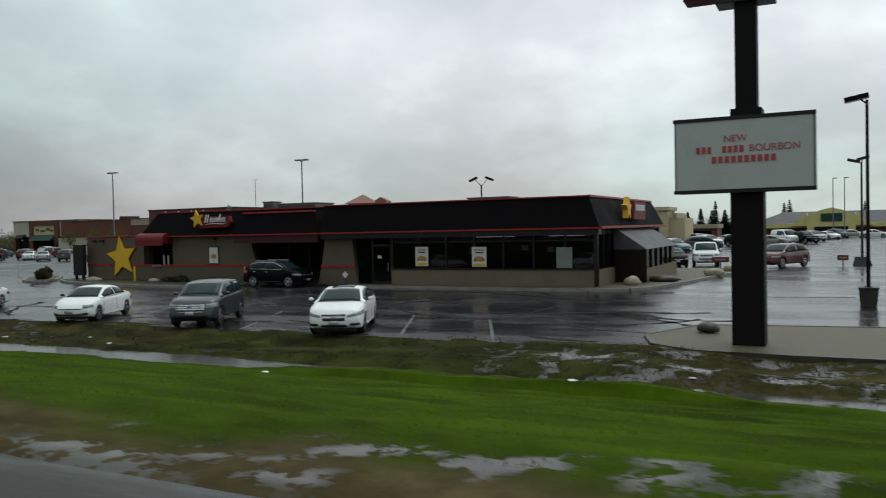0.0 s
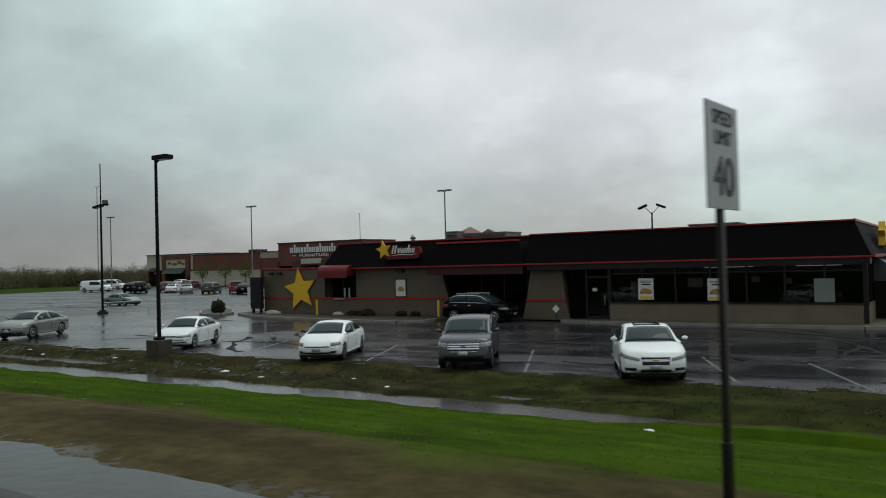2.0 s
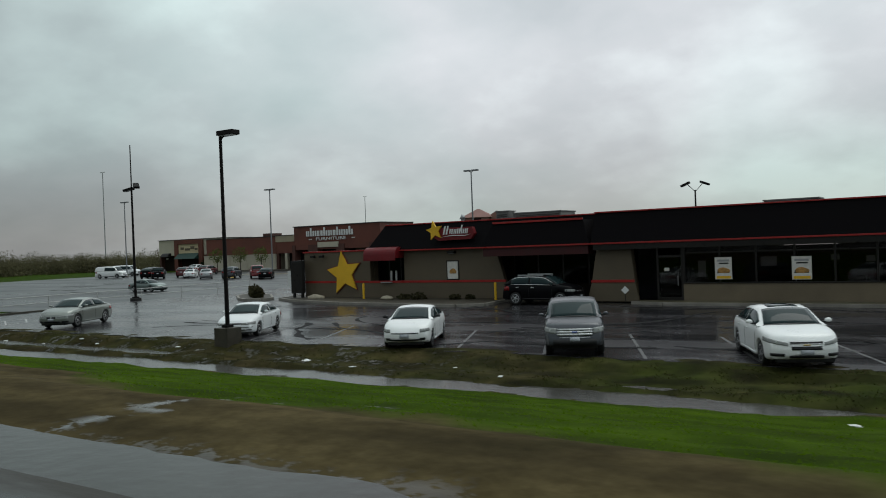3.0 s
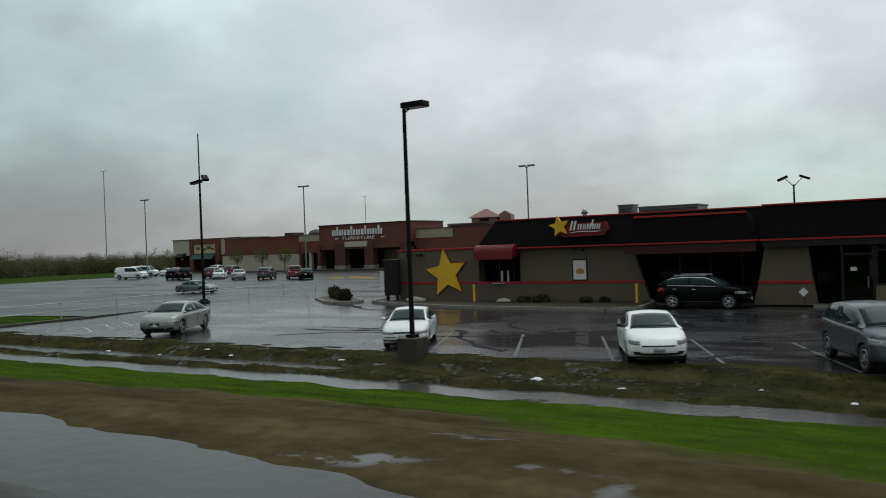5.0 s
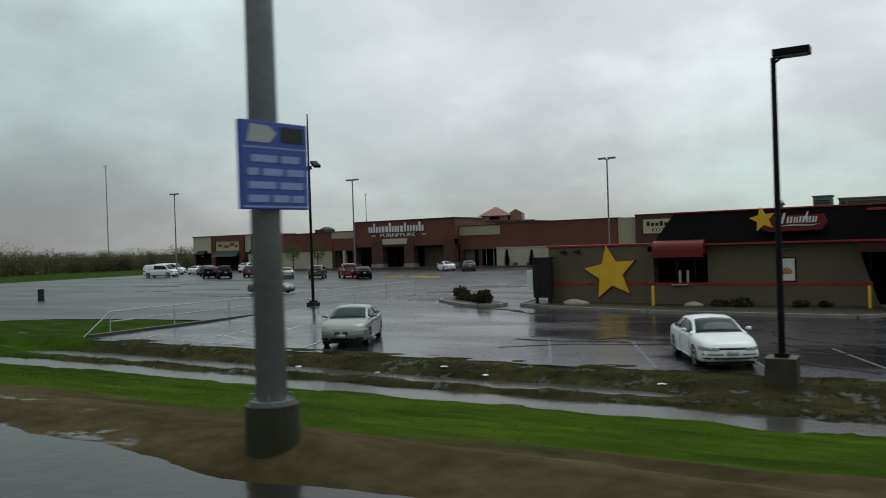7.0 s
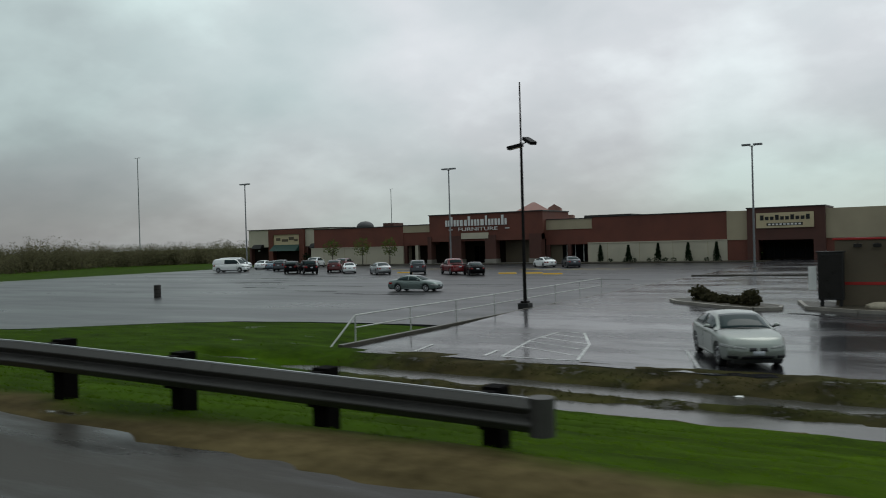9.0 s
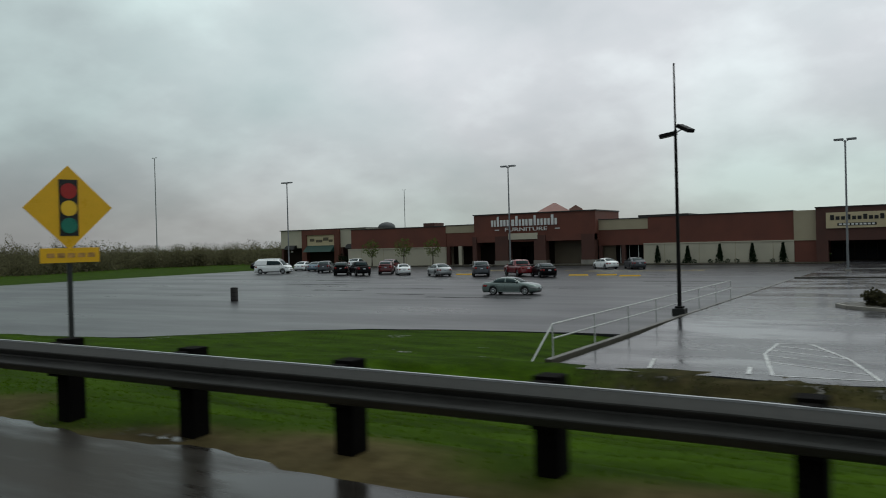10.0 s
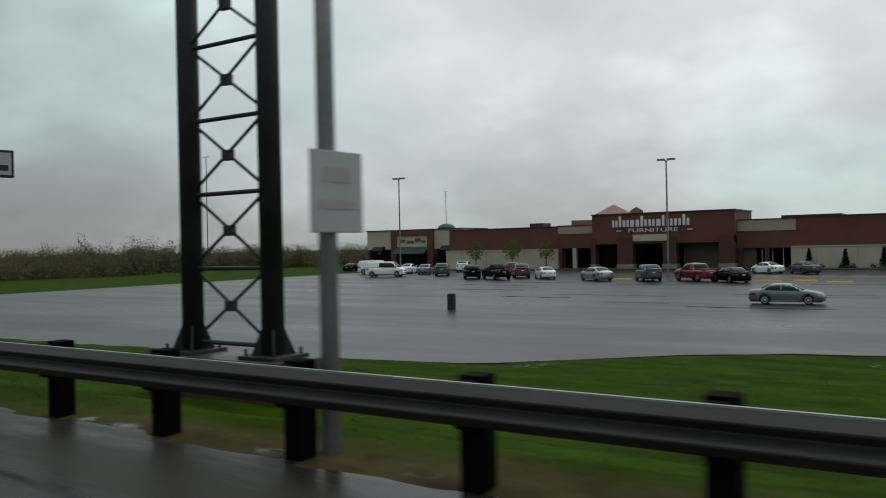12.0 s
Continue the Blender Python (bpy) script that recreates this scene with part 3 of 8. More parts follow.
def hexa(lo, hi):
    bm = bmesh.new()
    put_hexa(bm, lo, hi)
    return bm


def lump(rx, ry, rz, seed=0, rough=0.18, sub=2):
    bm = bmesh.new()
    bmesh.ops.create_icosphere(bm, subdivisions=sub, radius=1.0)
    for v in bm.verts:
        k = 1 + rough * noise.noise(v.co * 1.6 + Vector((seed * 3.1, seed, 0)))
        v.co = Vector((v.co.x * rx * k, v.co.y * ry * k, max(v.co.z * rz * k, -rz * 0.55)))
    return bm


def letters(text, size, mat, parent, m, depth=0.01, name="lettering"):
    cu = bpy.data.curves.new(name, "FONT")
    cu.body = text
    cu.size = size
    cu.align_x = "CENTER"
    cu.align_y = "CENTER"
    cu.extrude = depth
    tmp = bpy.data.objects.new(name, cu)
    scene.collection.objects.link(tmp)
    me = bpy.data.meshes.new_from_object(tmp.evaluated_get(bpy.context.evaluated_depsgraph_get()))
    bpy.data.objects.remove(tmp)
    me.materials.clear()
    me.materials.append(mat)
    ob = new(name, me)
    ob.parent = parent
    ob.matrix_basis = m
    return ob


def fbm(x, y, s, o=0.0):
    return (noise.noise(Vector((x * s, y * s, o))) + 0.5 * noise.noise(Vector((x * s * 2.1, y * s * 2.1, o + 7)))
            + 0.25 * noise.noise(Vector((x * s * 4.3, y * s * 4.3, o + 13))))


# ---------------------------------------------------------------- the ground
EAST = [(-400, 1.78), (3.4, 1.78), (4.6, 1.84), (5.6, 1.86), (7.0, 1.63), (8.5, 1.36), (10, 1.05), (12, 0.64), (14, 0.24), (16, -0.10),
        (17.0, -0.24), (17.7, -0.36), (18.25, -0.54), (18.75, -0.36), (19.1, -0.24), (20.2, -0.26), (20.9, -0.22), (21.5, -0.06), (22.0, 0.0), (22.5, 0.0), (23.4, -0.15), (1200, -0.15)]
WEST = [(-400, 1.78), (3.4, 1.78), (4.6, 1.84), (5.6, 1.86), (7.0, 1.66), (8.5, 1.42), (10, 1.16), (12, 0.83), (14, 0.54), (16, 0.32),
        (18, 0.17), (20, 0.08), (22, 0.03), (26, 0.0), (31, -0.02), (33, -0.15), (1200, -0.15)]


def rise(x):
    """The road climbs a little towards the west."""
    return -0.10 + 0.0040 * min(110.0, max(-40.0, -x))


def run(table, y):
    for (a, za), (b, zb) in zip(table, table[1:]):
        if y <= b:
            k = max(0.0, (y - a) / (b - a))
            k = k * k * (3 - 2 * k) if b - a < 3 else k
            return za + (zb - za) * k
    return table[-1][1]


def ease(k):
    k = min(1.0, max(0.0, k))
    return k * k * (3 - 2 * k)


def lot_front(x):
    """The big lot's rounded near edge."""
    pts = [(-400, 16.0), (-110, 19.5), (-96, 20.6), (-90.5, 21.3), (-84.5, 22.4), (-81.5, 25.0), (-79, 27.2), (-76, 28.8), (-72, 29.8), (-66, 30.4), (-60, 30.4)]
    for (a, ya), (b, yb) in zip(pts, pts[1:]):
        if x <= b:
            return ya + (yb - ya) * (x - a) / (b - a)
    return 30.4


def road_edge(x):
    """How far the road's wet surface reaches before the verge."""
    pts = [(-400, 4.85), (-74, 4.85), (-57, 4.8), (-54, 5.0), (-50, 4.8), (-36, 4.6), (-28, 4.7), (-25, 4.55), (-22, 4.15), (-16, 4.15), (-12, 4.0), (-9, 3.95), (-5, 3.7), (400, 3.7)]
    return float(np.interp(x, [p[0] for p in pts], [p[1] for p in pts]))


def ground_z(x, y):
    w = ease((-63.5 - x) / 5.0)
    z = run(EAST, y) * (1 - w) + run(WEST, y) * w
    z += rise(x) * (1 - ease((y - 5.5) / 8.0))
    z -= 0.20 * math.exp(-((y - 20.35) / 0.5) ** 2) * ease((-36.0 - x) / 3) * (1 - w)
    if w > 0 and y > lot_front(x) - 0.3:
        z += w * (-0.15 - z) * ease((y - lot_front(x) + 0.3) / 0.8)
    if 4.0 < y < 23.0:
        calm = ease((y - 5.4) / 1.2)
        z += calm * (0.055 * fbm(x, y, 0.55) + 0.02 * fbm(x, y, 2.3, 5))
        if y < 6.6:
            edge = road_edge(x)
            flat = 1.862 + rise(x) + 0.055 * min(0.6, max(-1.0, y - edge)) + 0.010 * fbm(x * 0.6, y, 1.3, 31) + 0.006 * fbm(x, y, 3.9, 33)
            z = flat + (z - flat) * calm
        if y > 16.5 and x > -66:
            z += 0.05 * fbm(x * 0.35, y, 1.1, 9)
            rough = ease((y - 17.0) / 0.8) * (1 - ease((y - 21.4) / 0.8))
            z += rough * (0.055 * fbm(x * 0.5, y, 1.7, 41) + 0.035 * fbm(x, y, 3.6, 43))
        # a hump of earth round the sign pole's footing
        z += 0.17 * math.exp(-((x + 36.41) / 0.9) ** 2 - ((y - 5.25) / 0.48) ** 2)
        # the lamp post stands on a knoll of the bank
        z += 0.26 * math.exp(-((x + 34.4) / 1.7) ** 2 - ((y - 20.9) / 0.75) ** 2)
        # the ditch's western channel bends away from the lot
        z -= 0.15 * math.exp(-((y - 20.0 - 0.7 * ease((-52.5 - x) / 7.5)) / 0.6) ** 2) * ease((-48.5 - x) / 3) * (1 - ease((-61 - x) / 4))
        # a sodden hollow at the ditch's end and shallow puddle hollows
        z -= 0.30 * math.exp(-((x + 67.7) / 1.3) ** 2 - ((y - 20.1) / 0.5) ** 2) * w
        z -= 0.06 * math.exp(-((x + 18.2) / 1.8) ** 2 - ((y - 19.6) / 0.8) ** 2)
    if x > -16 and 16.6 < y < 21.5:
        z += ease((x + 16) / 6) * (1 - ease((x + 4) / 3)) * 0.22 + ease((x + 7) / 3) * 0.06
    if x < -150 and y > 24:
        z = 0.05 + 0.12 * fbm(x, y, 0.05)
    if y > 150:
        z += ease((y - 150) / 150) * 1.0 * ease((-60 - x) / 60)
    return z


def verge(x):
    """Where dead grass gives way to green."""
    pts = [(-400, 5.3), (-56, 5.4), (-49, 5.8), (-44, 7.0), (-38, 6.9), (-34.5, 7.3), (-31.5, 8.8), (-28.5, 9.4), (-26, 9.2), (-23.5, 7.6), (-20, 6.7), (-17, 6.9), (-14.5, 6.3), (-12, 5.7), (-8, 5.7), (-5, 4.9), (400, 4.9)]
    for (a, ya), (b, yb) in zip(pts, pts[1:]):
        if x <= b:
            return ya + (yb - ya) * (x - a) / (b - a)
    return 4.7


def spread_of(lo, hi, fine_lo, fine_hi, step, grow=1.25):
    out = list(np.arange(fine_lo, fine_hi + 1e-6, step))
    s, v = step, fine_hi
    while v < hi:
        s *= grow
        v += s
        out.append(min(v, hi))
    s, v = step, fine_lo
    while v > lo:
        s *= grow
        v -= s
        out.insert(0, max(v, lo))
    return out


gx = spread_of(-1600, 1200, -108, 10, 0.33, 1.18)
gy = spread_of(-400, 1800, 2.8, 31, 0.22, 1.18)
# muddy puddles along the verge
PUDDLES = [(-4.6, 4.4, 1.6, 0.4), (-3.0, 5.1, 1.1, 0.4), (-1.6, 5.2, 1.0, 0.35), (-0.4, 5.6, 1.2, 0.3), (-6.9, 4.9, 0.4, 0.2), (-23.8, 6.0, 0.8, 0.22), (-22.0, 6.2, 0.9, 0.16), (-23.2, 5.2, 1.1, 0.18), (-24.6, 4.9, 1.3, 0.2),
           (-22.2, 4.9, 0.25, 0.6), (-18.6, 5.2, 0.35, 0.8), (-18.7, 7.1, 0.6, 0.25), (-18.1, 8.2, 0.8, 0.2), (-17.6, 6.4, 0.4, 0.2), (-18.9, 6.4, 0.3, 0.5),
           (-39.8, 5.3, 0.5, 0.3), (-41.3, 5.7, 0.4, 0.15), (-39.0, 4.8, 1.2, 0.2), (-78.4, 5.02, 1.2, 0.10), (-76.4, 4.98, 0.8, 0.10), (-73.8, 5.0, 0.9, 0.10), (-56.3, 5.05, 1.0, 0.11), (-54.2, 5.3, 0.9, 0.10), (-60.4, 5.05, 1.0, 0.10), (-63.8, 5.05, 1.2, 0.11), (-68.2, 5.1, 1.0, 0.10), (-70.9, 23.1, 0.7, 0.15), (-67.6, 25.0, 0.6, 0.15), (-70.3, 23.0, 0.9, 0.2)]
verts, green, wetness, rank, peaty = [], [], [], [], []
for y in gy:
    for x in gx:
        verts.append((x, y, ground_z(x, y)))
        w = ease((-56 - x) / 8.0)
        e0 = ease((x + 9) / 5.0)
        line = verge(x)
        n1 = fbm(x, y, 0.35, 3)
        n2 = fbm(x, y, 1.3, 8)
        g = ease((y - line + 1.0 * n1) / 0.9 + 0.5)
        if x > -66 and y > 17.2:
            bank = 0.52 + 0.5 * n1 + 0.35 * n2
            g = ease(bank) * (0.55 if y < 19.6 else 0.45)
            g = g + (ease((y - 17.0) / 0.9) - g) * ease((-59.5 - x) / 4)
            if x > -26 and 18.4 < y < 22:
                g = min(1, g + 0.36 * ease((x + 24) / 6) * (1 - ease((x + 7) / 3)))
        m_ = 0.0
        if y < 6.0:
            m_ = ease((4.6 - y) / 0.6 + 0.6 * n1) * 0.7
        if x > -66 and 17.4 < y < 21.9:
            m_ = max(m_, ease(0.45 + 0.9 * n2 + 0.3 * n1) * (0.7 if g < 0.6 else 0.35) * (1 - 0.75 * ease((x + 27) / 6)))
        if x > -12 and 17.4 < y < 21.3:
            m_ = max(m_, ease(0.55 + 1.1 * n2) * ease((x + 12) / 6))
        if e0 > 0 and y < 6.6:
            m_ = max(m_, 0.8 * e0 * ease(-0.2 + 1.6 * n1 + 0.7 * n2 + 0.8 * fbm(x, y, 3.1, 2)) * ease((6.4 - y) / 1.2))
        for px_, py_, rx_, ry_ in PUDDLES:
            d_ = ((x - px_) / rx_) ** 2 + ((y - py_) / ry_) ** 2
            if d_ < 4:
                m_ = max(m_, 0.95 * ease(0.75 - 0.6 * d_ + 0.9 * n2 + 1.1 * fbm(x, y, 2.6, 2)))
        if x < -66 and 8 < y < 31:
            m_ = max(m_, 0.55 * ease((fbm(x, y, 0.5, 21) - 0.45) * 4))
        rank.append(max(ease((-42 - x) / 14) * (0.85 + 0.3 * n1), 0.95 if 17.2 < y < 23 else 0.0))
        bank_in = ease((y - 17.4) / 0.7) * (1 - ease((-61 - x) / 4)) * (1 - 0.6 * ease((x + 7) / 4))
        peaty.append(bank_in * min(1.0, max(0.0, 0.52 + 0.55 * n2 + 0.35 * fbm(x * 0.4, y, 2.1, 61))))
        green.append(g)
        wetness.append(m_)
nx = len(gx)
faces = [(j * nx + i, j * nx + i + 1, (j + 1) * nx + i + 1, (j + 1) * nx + i) for j in range(len(gy) - 1) for i in range(nx - 1)]
gm = bpy.data.meshes.new("ground")
gm.from_pydata(verts, [], faces)
for nm, vals in (("green", green), ("wet", wetness), ("rank", rank), ("peat", peaty)):
    a = gm.attributes.new(nm, "FLOAT", "POINT")
    a.data.foreach_set("value", np.array(vals, dtype=np.float32))
gm.materials.append(M["turf"])
gm.polygons.foreach_set("use_smooth", [True] * len(gm.polygons))
ground = tagged(new("ground", gm), "green and dead brown grass verge sloping into a muddy ditch", "ground", kind="structure")


def sheet(name, pts, z, mat, label, category, thick=0.3):
    bm = bmesh.new()
    put_prism(bm, pts, "z", z - thick, z)
    ob = part(name, bm, mat)
    return tagged(ob, label, category, kind="structure")


def lot_z(y):
    return 0.14 * ease((y - 29) / 8.0)


# the road under the camera
bm = bmesh.new()
rows_ = []
for x in np.arange(-300, 120.1, 6.0):
    z = 1.862 + rise(x)
    rows_.append([bm.verts.new((x, -14, z + 0.05)), bm.verts.new((x, -5, z + 0.08)), bm.verts.new((x, 1.5, z + 0.035)), bm.verts.new((x, 3.6, z)), bm.verts.new((x, 5.6, z))])
for a, b in zip(rows_, rows_[1:]):
    for i in range(4):
        bm.faces.new((a[i], b[i], b[i + 1], a[i + 1]))
tagged(part("road", bm, M["road"], smooth=True), "wet grey asphalt road with puddles along its edge", "road", kind="structure")
# the restaurant's lot: a gently rising sheet with a ragged near edge
bm = bmesh.new()
xs = list(np.arange(-64.0, 70.1, 0.5))
ys = [0, 0.6, 1.5, 4, 7.3, 8.4, 9.5, 10.6, 11.7, 12.8, 14, 15.3, 30, 60, 98]
grid = []
for y in ys:
    row = []
    for x in xs:
        yy = y + 22.0 + 0.22 * fbm(x, 3, 0.4) + 0.12 * fbm(x, 9, 1.7)
        yy = yy if y < 98 else 203
        row.append(bm.verts.new((x, yy, lot_z(yy))))
    grid.append(row)
for j in range(len(ys) - 1):
    for i in range(len(xs) - 1):
        bm.faces.new((grid[j][i], grid[j][i + 1], grid[j + 1][i + 1], grid[j + 1][i]))
skirt = [bm.verts.new((v.co.x, v.co.y - 0.05, -0.3)) for v in grid[0]]
for i in range(len(xs) - 1):
    bm.faces.new((grid[0][i], skirt[i], skirt[i + 1], grid[0][i + 1]))
skirt2 = [bm.verts.new((v.co.x, v.co.y, -0.4)) for v in [r[0] for r in grid]]
for j in range(len(ys) - 1):
    bm.faces.new((grid[j][0], grid[j + 1][0], skirt2[j + 1], skirt2[j]))
lot = tagged(part("pavement_1", bm, M["asphalt_near"]), "dark wet cracked asphalt parking lot with puddles", "parking lot", kind="structure")
# the big lot before the furniture store
front = [(x, lot_front(x) + 0.12 * fbm(x, 0, 0.8)) for x in np.arange(-152, -64.4, 1.0)]
sheet("pavement_2", front + [(-64.45, 30.4), (-64.45, 111.5), (-152, 111.5)], 0.0, M["asphalt_far"],
      "pale grey wet asphalt parking lot shining with rain", "parking lot")

# rain standing on the road's shoulder
bm = bmesh.new()
prev = None
for x in np.arange(-47.0, -8.9, 0.5):
    lap = 0.9 + 0.5 * fbm(x, 1.0, 0.25, 51)
    z = 1.862 + rise(x)
    cur = [bm.verts.new((x, 3.62 - 0.8 * lap * ease((x + 47) / 3) * (1 - ease((x + 12) / 3)), z + 0.006)), bm.verts.new((x, road_edge(x) + 0.55, z + 0.003))]
    if prev:
        bm.faces.new((prev[0], cur[0], cur[1], prev[1]))
    prev = cur
tagged(part("water_3", bm, M["shoulder_water"]), "shallow sheet of rain lying along the road's edge", "water", kind="structure")

# water standing in the ditch
WATER = -0.34
sheet("water", [(-71, 15.4), (20, 15.4), (20, 21.6), (-71, 21.6)], WATER, M["water"], "shallow rainwater standing in the roadside ditch", "water", 0.02)

rim = [(-67.6 + 1.5 * math.cos(a * 0.5236) * (1 + 0.12 * math.sin(a * 2.3)), 20.1 + 0.5 * math.sin(a * 0.5236)) for a in range(12)]
sheet("water_2", rim, min(ground_z(x, y) for x, y in rim) - 0.004, M["water"], "rain puddle lying in the grass beside the lot", "water", 0.02)

# ---------------------------------------------------------------- grass blades


def blades(name, label, count, place, mat, h0, h1, seed):
    rng = random.Random(seed)
    vs, fs = [], []
    tries = 0
    while len(fs) < count and tries < count * 6:
        tries += 1
        spot = place(rng)
        if spot is None:
            continue
        x, y = spot
        z = ground_z(x, y)
        a = rng.uniform(0, 6.283)
        h = rng.uniform(h0, h1)
        w = rng.uniform(0.008, 0.02)
        lx, ly = rng.uniform(-2.2, 2.2) * h, rng.uniform(-2.2, 2.2) * h
        k = len(vs)
        vs += [(x - w * math.cos(a), y - w * math.sin(a), z - 0.02), (x + w * math.cos(a), y + w * math.sin(a), z - 0.02), (x + lx, y + ly, z + h)]
        fs.append((k, k + 1, k + 2))
    me = bpy.data.meshes.new(name)
    me.from_pydata(vs, [], fs)
    me.materials.append(mat)
    return tagged(new(name, me), label, "grass", kind="stuff")


def on_green(rng, west, east):
    x = rng.uniform(west, east)
    y = rng.uniform(4.8, 30) if x < -66 else rng.uniform(4.8, 17.1)
    line = verge(x)
    if x < -64 and y > lot_front(x) - 0.1:
        return None
    return (x, y) if y > line - 1.0 * fbm(x, y, 0.35, 3) else None


def on_bank(rng):
    x, y = rng.uniform(-64, 8), rng.choice((rng.uniform(18.3, 20.0), rng.uniform(20.4, 22.1)))
    if ground_z(x, y) < WATER + 0.03:
        return None
    return (x, y) if fbm(x, y, 0.9, 4) > -0.1 else None


blades("grass_slope", "bright green short grass on the roadside slope", 80000, lambda r: on_green(r, -50, 6), M["blade"], 0.01, 0.03, 11)
blades("rank_grass", "darker green wet grass behind the guardrail", 60000, lambda r: on_green(r, -98, -50), M["blade_rank"], 0.01, 0.04, 14)
blades("grass_bank", "tufts of green grass on the muddy ditch bank", 14000, on_bank, M["blade_bank"], 0.02, 0.06, 12)
blades("dead_grass_bank", "dead brown grass on the muddy ditch bank", 6000, on_bank, M["blade_dead"], 0.02, 0.05, 13)

# ---------------------------------------------------------------- kerbs, lines and islands
K = thing("kerb", (0, 0, 0), 0, "low wet concrete kerb between the two parking lots", "kerb", kind="structure")
for i in range(24):
    y0 = 22.6 + i * 2.0
    part("kerb_stone", box(-64.42, -64.20, y0, y0 + 1.985, -0.1, 0.11, 0.02), M["kerb"], K)
for i in range(12):
    x0 = -64.1 + i * 3.2
    y0 = 70.5 + 0.35 * i
    part("kerb_stone", hexa([(x0, y0, -0.1), (x0 + 3.18, y0 + 0.35, -0.1), (x0 + 3.18, y0 + 0.7, -0.1), (x0, y0 + 0.35, -0.1)],
                            [(x0, y0, 0.26), (x0 + 3.18, y0 + 0.35, 0.26), (x0 + 3.18, y0 + 0.7, 0.26), (x0, y0 + 0.35, 0.26)]), M["kerb"], K)


def stripe(parent, x0, y0, x1, y1, w, mat, lift=0.004):
    d = Vector((x1 - x0, y1 - y0, 0)).normalized()
    s = Vector((-d.y, d.x, 0)) * w / 2
    bm = bmesh.new()
    n = max(1, int(math.hypot(x1 - x0, y1 - y0) / 1.0))
    prev = None
    for i in range(n + 1):
        k = i / n
        p = Vector((x0 + (x1 - x0) * k, y0 + (y1 - y0) * k, 0))
        z = (lot_z(p.y) if p.x > -64.2 else 0.0) + lift
        cur = [bm.verts.new((p.x + s.x, p.y + s.y, z)), bm.verts.new((p.x - s.x, p.y - s.y, z))]
        if prev:
            bm.faces.new((prev[0], prev[1], cur[1], cur[0]))
        prev = cur
    return part("painted_line", bm, mat, parent)


HEAD = radians(24)
fx, fy = math.sin(HEAD), -math.cos(HEAD)
for i in range(11):
    x = -9.32 - i * 3.22
    stripe(lot, x, 22.3, x - fx * 6.1, 22.3 - fy * 6.1, 0.10, M["white_line"])
# wandering tarred cracks
trng = random.Random(19)
for i in range(46):
    px_, py_ = trng.uniform(-46, 2), 23.2 + 15.0 * trng.random() ** 1.2
    if px_ < -32 and trng.random() < 0.5:
        px_ += 24
    way_, wide = trng.choice((0.0, 3.14)) + trng.uniform(-0.6, 0.6), trng.uniform(0.05, 0.20)
    bm = bmesh.new()
    prev = None
    for k in range(trng.randint(7, 16)):
        way_ += trng.uniform(-0.32, 0.32)
        px_, py_ = px_ + 0.55 * math.cos(way_), min(38.0, max(22.9, py_ + 0.55 * math.sin(way_)))
        w_ = wide * trng.uniform(0.2, 1.7)
        cur = [bm.verts.new((px_ - w_ * math.sin(way_), py_ + w_ * math.cos(way_), lot_z(py_) + 0.006)), bm.verts.new((px_ + w_ * math.sin(way_), py_ - w_ * math.cos(way_), lot_z(py_) + 0.006))]
        if prev:
            bm.faces.new((prev[0], prev[1], cur[1], cur[0]))
        prev = cur
    part("tar_seam", bm, M["tar"], lot)
# long dark patches and seams across the big lot
big = bpy.data.objects["pavement_2"]
for i in range(16):
    px_, py_ = trng.uniform(-118, -76), trng.uniform(38, 76)
    wide = trng.uniform(0.05, 0.30)
    bm = bmesh.new()
    prev = None
    for k in range(trng.randint(5, 11)):
        px_, py_ = px_ + 0.9, py_ + trng.uniform(-0.18, 0.18)
        w_ = wide * trng.uniform(0.3, 1.5)
        cur = [bm.verts.new((px_, py_ + w_, 0.006)), bm.verts.new((px_, py_ - w_, 0.006))]
        if prev:
            bm.faces.new((prev[0], prev[1], cur[1], cur[0]))
        prev = cur
    part("tar_seam", bm, M["tar"], big)
# hatched island and stall lines west of the cars
ISLE = [(-57.85, 22.75), (-58.75, 26.8), (-58.8, 29.5), (-57.75, 29.6), (-56.3, 26.4), (-55.3, 22.85)]
for (ax, ay), (bx, by) in zip(ISLE, ISLE[1:] + ISLE[:1]):
    stripe(lot, ax, ay, bx, by, 0.11, M["fresh_line"], 0.007)
for ya, yb in ((25.2, 23.7), (26.6, 25.1), (27.8, 26.5), (28.9, 28.0)):
    xa = -57.85 - 0.9 * min(1.0, (ya - 22.75) / 4.05)
    xb = -55.3 - (yb - 22.85) * 0.28 if yb < 26.4 else -56.3 - (yb - 26.4) * 0.45
    stripe(lot, xa, ya, xb, yb, 0.09, M["fresh_line"])
for ax, ay, bx, by in ((-61.2, 22.75, -61.6, 24.6), (-58.45, 22.7, -58.65, 24.0), (-51.65, 22.75, -52.9, 26.2)):
    stripe(lot, ax, ay, bx, by, 0.12, M["fresh_line"], 0.010)
for i in range(7):
    stripe(big, -96.5 + i * 3.1, 92.0, -94.8 + i * 3.1, 92.05, 0.25, M["yellow_line"])
for x0, x1, y in ((-90, -76, 89.5), (-112, -97, 92.8)):
    stripe(big, x0, y, x1, y + 0.3, 0.45, M["yellow_line"])

